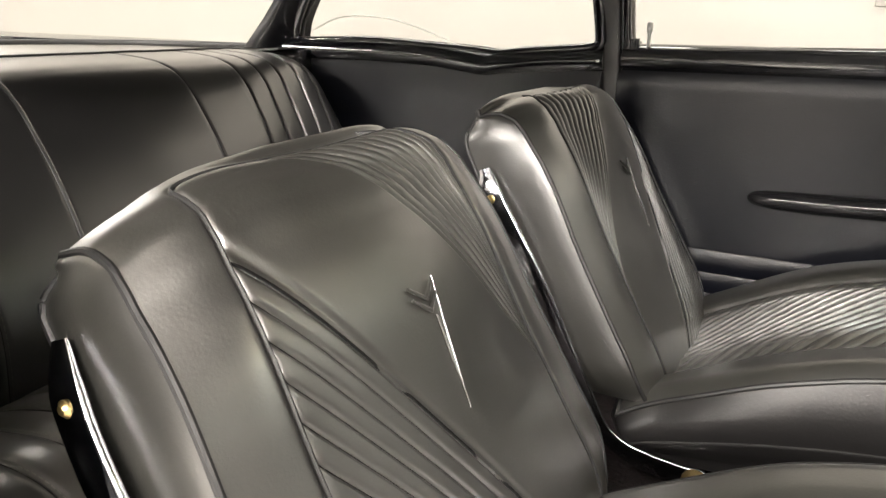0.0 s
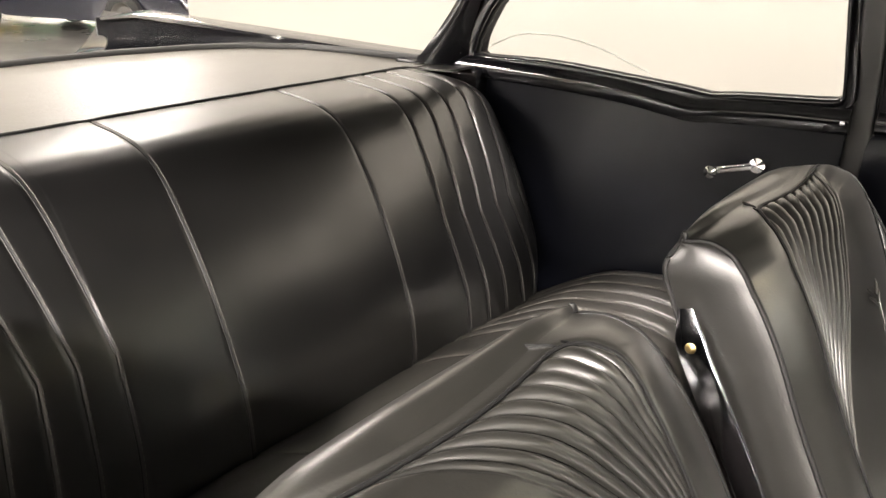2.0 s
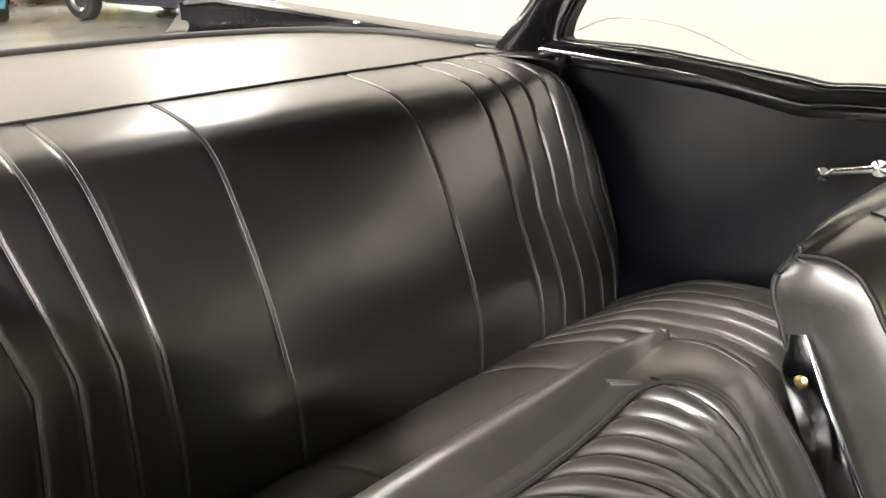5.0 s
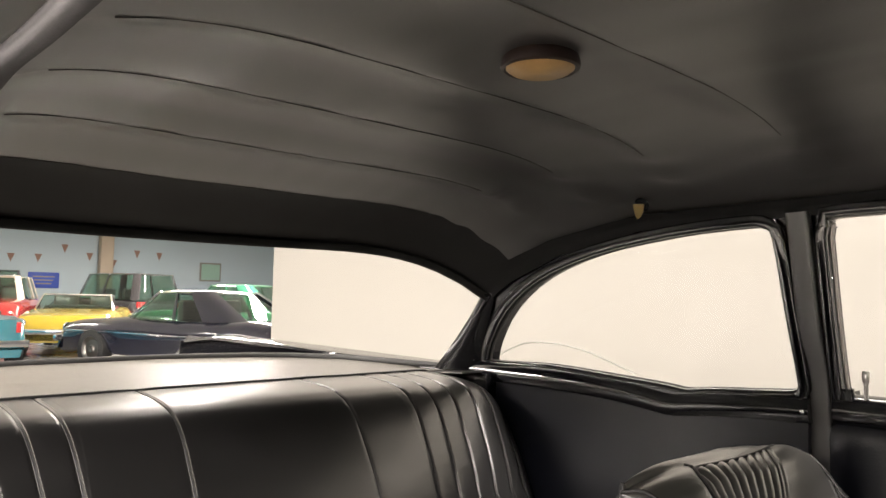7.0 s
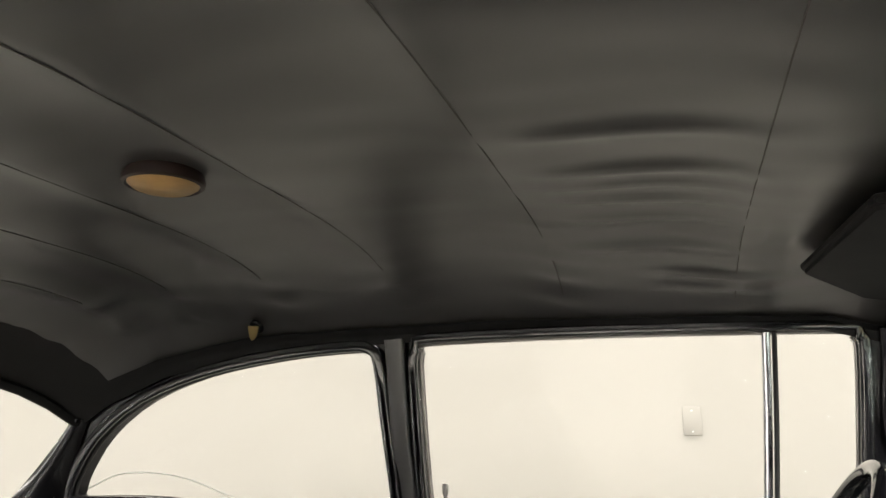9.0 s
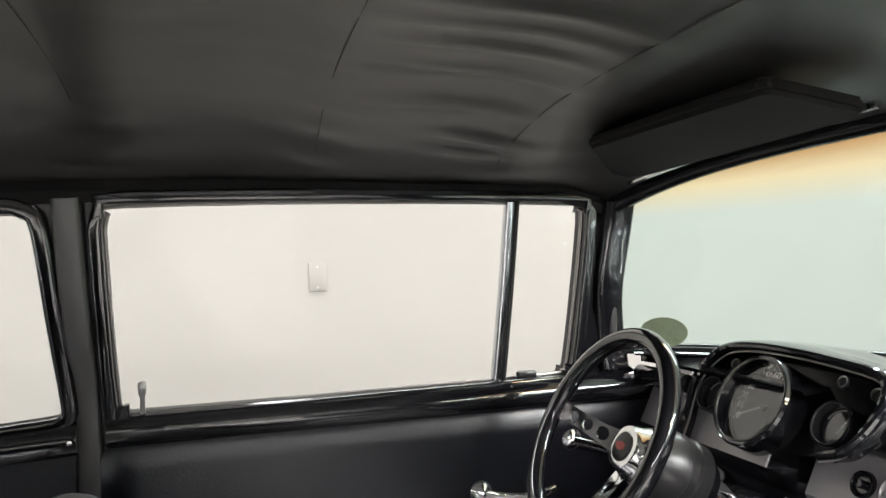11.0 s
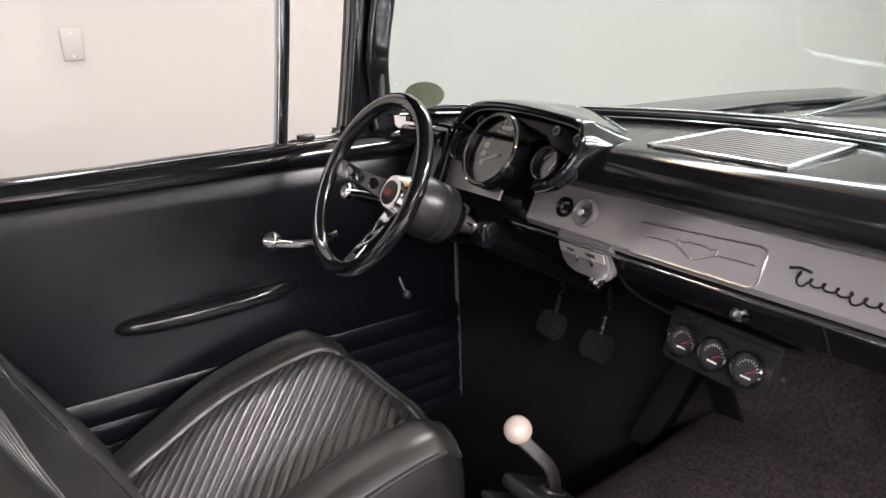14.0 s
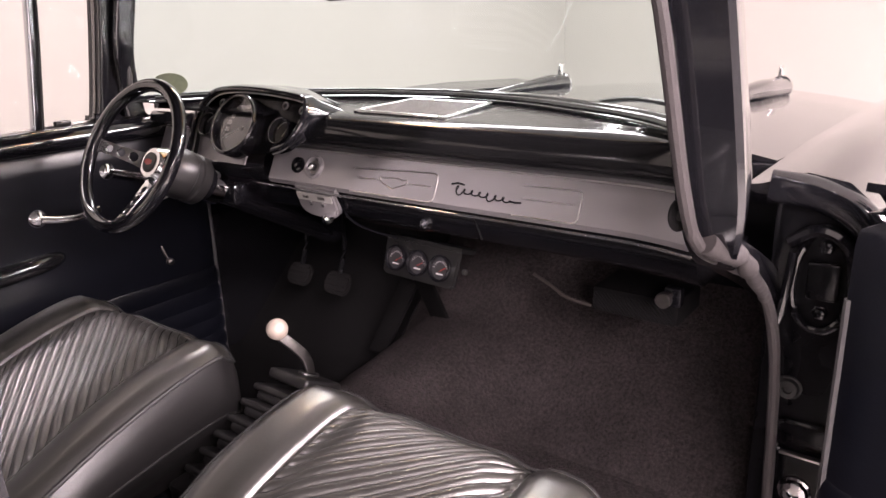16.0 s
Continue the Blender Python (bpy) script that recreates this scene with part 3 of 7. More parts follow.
    h = lathe("door_handle", [(0.0, 0.0), (0.030, 0.0), (0.029, 0.006), (0.025, 0.010), (0.024, 0.016), (0.018, 0.026), (0.010, 0.033), (0.0, 0.036)], frame_of((hx, s * 0.698, hz), (0, -s, 0)), CHROME, d, "chrome inside door handle", n=24)
    sweep("lever", smooth_path([(hx, s * 0.668, hz), (hx + 0.03, s * 0.664, hz - 0.007), (hx + 0.07, s * 0.658, hz - 0.011), (hx + 0.11, s * 0.654, hz - 0.006), (hx + 0.128, s * 0.655, hz - 0.002)], 5),
          rounded(0.017, 0.009, 0.004), CHROME, h, side=(0, 0, 1))
    # window crank behind the wheel
    cx, cz = 0.785, 0.882
    c = lathe("window_crank", [(0.0, 0.0), (0.026, 0.0), (0.026, 0.006), (0.023, 0.016), (0.018, 0.024), (0.010, 0.030), (0.0, 0.032)], frame_of((cx, s * 0.698, cz), (0, -s, 0)), CHROME, d, "chrome window crank", n=20)
    sweep("crank_arm", smooth_path([(cx, s * 0.670, cz), (cx + 0.04, s * 0.664, cz - 0.012), (cx + 0.09, s * 0.655, cz - 0.03)], 5), rounded(0.016, 0.008, 0.003), CHROME, c, side=(0, 0, 1))
    lathe("crank_knob", [(0.0, 0.0), (0.007, 0.0), (0.011, 0.012), (0.011, 0.024), (0.006, 0.030), (0.0, 0.031)], frame_of((cx + 0.09, s * 0.655, cz - 0.03), (0, -s, 0)), CHROME, c, n=14)
    # vent crank lower down
    vc = lathe("vent_crank", [(0.0, 0.0), (0.013, 0.0), (0.011, 0.018), (0.0, 0.022)], frame_of((0.892, s * 0.698, 0.672), (0, -s, 0)), STEEL_DARK, d, "small dull metal vent window crank", n=14)
    tube("crank_arm", [(0.892, s * 0.678, 0.672), (0.896, s * 0.672, 0.652), (0.902, s * 0.668, 0.634)], 0.0035, STEEL_DARK, vc, n=8)
    lathe("crank_knob", [(0.0, 0.0), (0.008, 0.002), (0.009, 0.014), (0.0, 0.018)], frame_of((0.902, s * 0.672, 0.632), (0, -s, 0)), STEEL_DARK, vc, n=12)
    # lock knob
    lk = lathe("lock_knob", [(0.0, 0.0), (0.0035, 0.0), (0.0035, 0.028), (0.006, 0.032), (0.0065, 0.046), (0.005, 0.050), (0.0, 0.0505)], frame_of((0.078, s * 0.684, 0.984), (0, 0, 1), (1, 0, 0)), STEEL, d, "knurled metal lock knob", n=12)
    for px, py, pz in ((0.052, 0.688, 0.905), (0.028, 0.674, 1.19), (0.82, 0.66, 1.20), (0.20, 0.640, 1.313), (0.42, 0.640, 1.315), (0.66, 0.640, 1.313), (1.030, 0.694, 0.372), (1.036, 0.694, 0.56)):
        lathe("screw", [(0.0, 0.0), (0.005, 0.0), (0.004, 0.002), (0.0, 0.003)], frame_of((px, s * py, pz), (0, -s, 0)), CHROME, d, n=10)
    return d


for s in (1, -1):
    quarter_side(s)
    pillar_b(s)
car_door(1, "door_driver", "closed black car door with vinyl trim and chrome handles")


def open_door():
    """The passenger door, swung out about its front edge."""
    before = set(scene.collection.objects)
    d = car_door(-1, "door_passenger", "open black car door swung outwards")
    hinge = Vector((1.10, -0.86, 0.0))
    turn = Matrix.Translation(hinge) @ Matrix.Rotation(radians(68), 4, "Z") @ Matrix.Translation(-hinge)
    for ob in set(scene.collection.objects) - before:
        if ob.type == "MESH":
            ob.data.transform(turn)
    return d


open_door()

# head lining

HEAD_C = curve([-1.16, -0.9, -0.6, -0.3, 0.0, 0.3, 0.6, 0.80, 0.93], [1.280, 1.370, 1.427, 1.448, 1.450, 1.443, 1.415, 1.378, 1.350])
BOWS = [-0.905, -0.69, -0.46, -0.232, 0.022, 0.335, 0.622]


def lining_point(xc, q):
    r = (0.93 - xc) / 2.09
    sx = curve([0, 0.08, 0.35, 0.62, 0.78, 0.9, 1.0], [0.865, 0.76, 0.20, -0.33, -0.56, -0.71, -0.80])(r)
    sz = curve([0, 0.08, 0.35, 0.62, 0.78, 0.9, 1.0], [1.292, 1.318, 1.326, 1.312, 1.262, 1.205, 1.150])(r)
    sy = side_y(sz) - 0.004
    a = abs(q)
    x = xc + (sx - xc) * a ** 3.6
    z = sz + (HEAD_C(xc) - sz) * (1 - a ** (4.4 + 3.8 * max(0.0, (r - 0.6) / 0.4)))
    return Vector((x, q * sy, z))


def head_lining():
    xs = []
    for a, b in zip([-1.16, *BOWS], [*BOWS, 0.93]):
        xs += list(np.linspace(a, b, 14, endpoint=False))
    xs.append(0.93)
    rows = []
    for xc in xs:
        gap = min(abs(xc - b) for b in BOWS)
        row = []
        for q in np.linspace(-1, 1, 121):
            p = lining_point(xc, q)
            near = [b for b in [-1.16, *BOWS, 0.93] if b <= xc + 1e-6][-1]
            far = [b for b in [-1.16, *BOWS, 0.94] if b > xc + 1e-6][0]
            f = (xc - near) / (far - near)
            rise = 0.011 * math.sin(math.pi * f ** 1.6) * (1 - q ** 4)
            pucker = 0.004 * math.sin(p.y * 95 + 3 * math.sin(p.x * 9)) * bell(abs(q), 0.88, 0.12) * math.exp(-gap / 0.05)
            wave = 0.0025 * noise.noise(Vector((p.x * 5, p.y * 16, 1.7))) * (1 if xc > 0.1 else 0.5)
            fold = 0.007 * (0.7 * bell(p.y, -0.02, 0.016) + bell(p.y, 0.10, 0.018) + 0.6 * bell(p.y, 0.16, 0.012) + bell(p.y, 0.22, 0.015) + 0.7 * bell(p.y, 0.30, 0.014) + 0.9 * bell(p.y, 0.42, 0.018)) * (1 if 0.36 < xc < 0.63 else 0) * math.sin(math.pi * (xc - 0.345) / 0.29)
            tuck = 0.010 * (bell(abs(q), 0.80, 0.016) + 0.8 * bell(abs(q), 0.865, 0.014)) * bell(xc, 0.575, 0.06)
            tuck += 0.008 * (bell(abs(q), 0.76, 0.016) + 0.7 * bell(abs(q), 0.81, 0.012)) * bell(xc, -0.66, 0.05)
            row.append(p + Vector((0, 0, rise + pucker + wave - fold - tuck)))
        rows.append(row)
    first = xs.index(BOWS[0])
    v, f = grid_data(rows[first:])
    ob = link_mesh("ceiling_lining", v, f, CLOTH, None, "", angle=60)
    # last section takes a darker cloth, its shade put into the colour
    v, f = grid_data(rows[:first + 1])
    tagged(link_mesh("rear_lining_shaded", v, f, VISOR, None, "", angle=60), "headliner above the rear window, coloured dark for its shade", "headliner", kind="structure")
    tagged(ob, "charcoal vinyl headliner stretched over roof bows", "headliner", kind="structure")
    for b in BOWS:
        end = 0.90 if b > 0.2 else 0.74
        path = [lining_point(b, q) + Vector((0, 0, -0.0003)) for q in np.linspace(-end, end, 30)]
        tagged(tube("lining_seam", path, 0.0009, CLOTH_SEAM, None, n=5), "dark stitched headliner seam", "trim", kind="structure")
    # roof skin above it
    rows = [[lining_point(xc, q) + Vector((0.02 * (1 if xc > 0.9 else 0), 0.03 * q, 0.045)) for q in np.linspace(-1, 1, 25)] for xc in np.linspace(-1.16, 0.93, 16)]
    sheet("roof", rows, PAINT, body, "gloss black roof skin", thick=0.012)


head_lining()

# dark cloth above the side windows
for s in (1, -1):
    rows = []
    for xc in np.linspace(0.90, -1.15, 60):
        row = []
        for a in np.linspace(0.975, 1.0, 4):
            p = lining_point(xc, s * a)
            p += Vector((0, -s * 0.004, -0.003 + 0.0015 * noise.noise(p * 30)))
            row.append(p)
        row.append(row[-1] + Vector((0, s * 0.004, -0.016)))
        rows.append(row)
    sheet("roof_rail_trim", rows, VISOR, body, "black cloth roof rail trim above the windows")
    block("pillar_post", (0.006 if s > 0 else -0.04, s * 0.712, 0.62), (0.05, 0.03, 0.66), PAINT_IN, body, "black door post", bevel=0.004)
    sweep("pillar_post", [(0.006 if s > 0 else -0.04, s * 0.712, 0.94), (0.004 if s > 0 else -0.04, s * (side_y(1.31) + 0.022), 1.335)], rounded(0.03, 0.05, 0.004), PAINT_IN, body, side=(0, s, 0))
    rows = [[(x, s * y, 0.940 + 0.004 * k) for y in np.linspace(0.58, 0.70, 6)] for k, x in enumerate(np.linspace(-1.08, -0.80, 6))]
    block("shelf_end", (-0.905, s * 0.690, 0.915), (0.26, 0.10, 0.085), PAINT_IN, body, "black painted corner below the rear pillar", bevel=0.01)
    sheet("shelf_corner", rows, VINYL, body, "black vinyl shelf corner", thick=0.004 * -s)
    if s > 0:
        lace = [(0.005, 0.642, 1.318), (0.05, 0.636, 1.332), (0.4, 0.633, 1.337), (0.80, 0.636, 1.332), (0.865, 0.642, 1.30), (0.868, 0.665, 1.12), (0.875, 0.686, 1.0)]
    else:
        lace = [(-0.052, -0.655, 1.10), (-0.048, -0.625, 1.24), (-0.02, -0.610, 1.284), (0.08, -0.604, 1.293), (0.30, -0.608, 1.294), (0.50, -0.616, 1.297), (0.66, -0.625, 1.303), (0.70, -0.632, 1.309)]
    tube("windlace", smooth_path(lace, 6), 0.008 if s > 0 else 0.0085, CLOTH if s > 0 else WINDLACE, body, "padded windlace along the roof rail", n=12)

# rear shelf, rear window and its pillars
REAR_X = curve([0.0, 0.2, 0.4, 0.5, 0.6, 0.64, 0.67], [-1.585, -1.575, -1.52, -1.46, -1.33, -1.18, -0.99])
ys = [0.67 * math.sin(a) for a in np.linspace(-math.pi / 2, math.pi / 2, 41)]
rows = []
for k in np.linspace(0, 1, 12):
    rows.append([(-0.912 + (min(-0.94, REAR_X(abs(y))) + 0.912) * k, y, 0.953 - 0.006 * math.sin(math.pi * k) + 0.002 * noise.noise(Vector((y * 6, k * 5, 0)))) for y in ys])
tagged(sheet("rear_shelf", rows, VINYL_SHELF, None, thick=0.012), "grey vinyl covered rear parcel shelf", "parcel shelf", kind="structure")


def header(q):
    return lining_point(-1.16, q) + Vector((0, 0, -0.004))


qs = list(np.linspace(-1, 1, 41))


def rear_base(q):
    a = math.sin(q * math.pi / 2)
    return Vector((REAR_X(abs(0.67 * a)), 0.67 * a, 0.955))


rearwin = thing("window_rear", "wide wrap-around rear window glass", "window", (-1.4, 0, 0.95), kind="structure")
rows = []
for k in np.linspace(0, 1, 10):
    row = []
    for q in qs:
        a, b = rear_base(q), header(q)
        p = a.lerp(b, k)
        p.x -= 0.05 * math.sin(math.pi * k) * (1 - q * q)
        row.append(p)
    rows.append(row)
g = sheet("pane", rows, GLASS, rearwin)
g.visible_shadow = False
sweep("rubber_seal", [rear_base(q) + Vector((0.012, 0, 0.002)) for q in qs], rounded(0.016, 0.020, 0.006), RUBBER, rearwin, side=(0, 0, 1))
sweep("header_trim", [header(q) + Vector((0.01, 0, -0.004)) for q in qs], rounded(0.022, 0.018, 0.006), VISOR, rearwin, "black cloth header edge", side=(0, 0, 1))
for s in (1, -1):
    rows = []
    for k in np.linspace(0, 1, 12):
        a = Vector((-0.955, s * 0.628, 0.955)).lerp(Vector((-0.822, s * 0.668, 1.155)), k)
        b = Vector((-0.832, s * 0.680, 0.955)).lerp(Vector((-0.770, s * 0.664, 1.155)), k)
        a.x += 0.010 * math.sin(math.pi * k)
        b.x -= 0.004 * math.sin(math.pi * k)
        rows.append([a.lerp(b, m) + Vector((0, -s * 0.018 * math.sin(math.pi * m), 0)) for m in np.linspace(0, 1, 7)])
    sheet("rear_pillar", rows, PAINT_IN, body, "semi-gloss black rear roof pillar", thick=0.03 * s)

# windshield
WS_X = soft_curve([0.0, 0.2, 0.37, 0.535, 0.62, 0.67, 0.70], [1.255, 1.222, 1.15, 1.055, 0.975, 0.905, 0.87])


def ws_base(q):
    y = 0.69 * q
    return Vector((WS_X(abs(y)), y, 1.036 - 0.004 * abs(q) ** 6))


def ws_top(q):
    y = 0.628 * q
    return Vector((0.945 - 0.075 * abs(q) ** 3, y, 1.352 - 0.058 * abs(q) ** 4))


qs = [math.sin(a) for a in np.linspace(-math.pi / 2, math.pi / 2, 97)]
wind = thing("window_windshield", "wrap-around green tinted windshield with an amber shade band", "windshield", (1.2, 0, 1.0), kind="structure")
rows = [[ws_base(q).lerp(ws_top(q), k) + Vector((0.04 * math.sin(math.pi * k) * (1 - q * q), 0, 0)) for q in qs] for k in np.linspace(0, 1, 26)]
g = sheet("pane", rows, GLASS_WS, wind)
g.visible_shadow = False
sweep("lower_trim", [ws_base(q) + Vector((-0.012, 0, 0.004)) for q in qs], rounded(0.018, 0.022, 0.006), PAINT, wind, "gloss black lower windshield garnish", side=(0, 0, 1))
ROLL = [q for q in np.linspace(-0.93, 0.93, 49)]
tube("garnish_roll", [ws_base(q) + Vector((-0.032, 0, 0.0)) for q in ROLL], 0.009, PAINT_PAD, wind, "rolled satin black garnish edge", n=10)
tube("garnish_line", [ws_base(q) + Vector((-0.050, 0, -0.003)) for q in ROLL], 0.003, PAINT, wind, "thin ridge along the garnish", n=6)
sweep("upper_trim", [ws_top(q) + Vector((-0.014, 0, -0.002)) for q in qs], rounded(0.030, 0.022, 0.008), PAINT_IN, wind, "black windshield header garnish", side=(0, 0, 1))
for s in (1, -1):
    pts = [ws_base(s) + Vector((-0.004, 0, -0.03)), ws_base(s) + Vector((-0.012, 0, 0.04)), Vector((0.858, s * 0.668, 1.15)), Vector((0.866, s * 0.648, 1.25)), ws_top(s) + Vector((-0.005, 0, 0.01))]
    sweep("front_pillar", smooth_path(pts, 6), rounded(0.040, 0.055, 0.012), PAINT, body, "gloss black windshield pillar", side=(0, s, 0))
sticker = lathe("sticker", [(0.0, 0.0), (0.042, 0.0), (0.042, 0.0008), (0.0, 0.0008)], frame_of((0.940, 0.618, 1.068), (-0.75, -0.66, 0.1)) @ Matrix.Diagonal((1, 0.62, 1, 1)), mat("faded_green_sticker", (0.16, 0.19, 0.12), 0.6, blotch=(60, 0.4)), None, n=32)
tagged(sticker, "faded green oval sticker on the windshield", "sticker")

# ---------------------------------------------------------------- floor pan


def tunnel(x, y):
    """Height of the floor carpet: flat pans, the hump in the middle, the toe board."""
    base = 0.315
    hump = (0.05 + 0.08 * max(0.0, min(1.0, (x - 0.38) / 0.25)) + 0.10 * max(0.0, min(1.0, (x - 0.7) / 0.6))) * math.exp(-(abs(y) / 0.17) ** 3)
    toe = max(0.0, x - 1.12) * 0.95
    return max(base + hump, base + hump * 0.55 + toe)


rows = []
for x in np.linspace(-0.55, 1.46, 60):
    rows.append([(x, y, tunnel(x, y) + 0.002 * noise.noise(Vector((x * 12, y * 12, 3)))) for y in np.linspace(-0.715, 0.715, 48)])
tagged(sheet("floor_carpet", rows, CARPET, None, thick=-0.015), "charcoal loop pile carpet over the floor pan and hump", "carpet", kind="structure")
block("cowl_panel", (1.36, 0, 0.925), (0.22, 1.34, 0.03), PAINT_IN, body, "black cowl panel under the hood edge", bevel=0.004)
# Black sheet added over the carpet of the driver's floor and toe board.
rows = [[(x, y, tunnel(x, y) + 0.006 + 0.001 * noise.noise(Vector((x * 9, y * 9, 1)))) for y in np.linspace(0.155, 0.705, 26)] for x in np.linspace(0.62, 1.445, 30)]
tagged(sheet("floor_sheet", rows, MAT_BLACK, None, thick=-0.004), "black sheet added over the driver's floor and toe board", "floor mat")
slab("firewall", 1.455, 1.475, -0.70, 0.70, 0.30, 0.93, PAINT_IN, "black painted firewall", "firewall")
for s in (1, -1):
    block("kick_panel", (1.275 - 0.015 * (s > 0), s * 0.715, 0.62), (0.36 + 0.05 * (s > 0), 0.02, 0.66), PAINT_LOW_SHINE, body, "black painted kick panel", bevel=0.004)
    block("rocker_sill", (0.35, s * 0.735, 0.27), (1.5, 0.13, 0.09), PAINT, body, "gloss black door sill", bevel=0.015)
    block("sill_plate", (0.50, s * 0.745, 0.318), (1.0, 0.085, 0.006), STEEL, body, "ribbed bright sill plate", bevel=0.002)

# ---------------------------------------------------------------- front seats


SEAT_Z = soft_curve([0.20, 0.22, 0.33, 0.43, 0.54, 0.63, 0.70], [0.462, 0.478, 0.540, 0.588, 0.622, 0.637, 0.634])


def flute(d, sharp=5):
    """A rounded roll between grooves, d counted in rolls."""
    f = d - math.floor(d)
    return 1 - abs(2 * f - 1) ** sharp


def groove(d, width):
    return math.exp(-(d / width) ** 2)


FRONT_X = soft_curve([0, 0.12, 0.3, 0.55, 0.75, 0.86, 0.92, 0.96, 0.985, 1.0], [0.252, 0.232, 0.186, 0.122, 0.076, 0.046, 0.026, 0.004, -0.024, -0.052])
BACK_X = soft_curve([0, 0.3, 0.55, 0.8, 0.93, 1.0], [0.135, 0.062, 0.006, -0.052, -0.072, -0.062])
FRONT_Z = soft_curve([0, 0.44, 0.80, 0.88, 0.92, 0.96, 0.985, 1.0], [0.475, 0.675, 0.839, 0.874, 0.894, 0.912, 0.918, 0.912])
BACK_Z = soft_curve([0, 0.93, 1.0], [0.475, 0.872, 0.900])


CLIMB_V = np.linspace(0, 1, 801)
CLIMB_S = np.concatenate([[0], np.cumsum([math.hypot(FRONT_X(b) - FRONT_X(a), FRONT_Z(b) - FRONT_Z(a)) for a, b in zip(CLIMB_V[:-1], CLIMB_V[1:])])])


def climbed(v):
    """Length along the backrest's face from its foot to height v, in metres."""
    return float(np.interp(v, CLIMB_V, CLIMB_S))


SEAM_S = climbed(0.991)
FAN_EXTRA = (SEAM_S - climbed(0.85)) / 0.46 - (0.982 - 0.85)


def face_normal(v):
    a, b = max(0.0, v - 0.012), min(1.0, v + 0.012)
    n = Vector((FRONT_Z(b) - FRONT_Z(a), 0, FRONT_X(a) - FRONT_X(b)))
    return n.normalized()


def back_outline(v, w=0.272):
    """Half width of the backrest at height v."""
    return w * (1 - 0.10 * v ** 2 - 0.04 * max(0.0, (v - 0.88) / 0.12) ** 2 - 0.10 * max(0.0, (0.15 - v) / 0.15) ** 2)


def level(a, t, top=1.8, side=1.1):
    """Which arc of the upper fan passes here: 0 at the inner top corner, 1 at its last roll."""
    s0, s1 = 0.01, 1.3
    for _ in range(14):
        m = (s0 + s1) / 2
        p, q = max(0.0, 1 - a / (0.80 * m)), max(0.0, 1 - t / (0.32 + FAN_EXTRA + 0.32 * m))
        if p ** top + q ** side < 1:
            s0 = m
        else:
            s1 = m
    return (s0 + s1) / 2


def joined(name, lines, r, material, parent, label):
    """Many thin seams in one mesh."""
    verts, faces = [], []
    for line in lines:
        if len(line) > 2:
            v, f = sweep_data(line, disc(r, 5))
            faces += [tuple(len(verts) + i for i in face) for face in f]
            verts += list(v)
    return tagged(link_mesh(name, verts, faces, material, parent, label), label, kind="stuff")


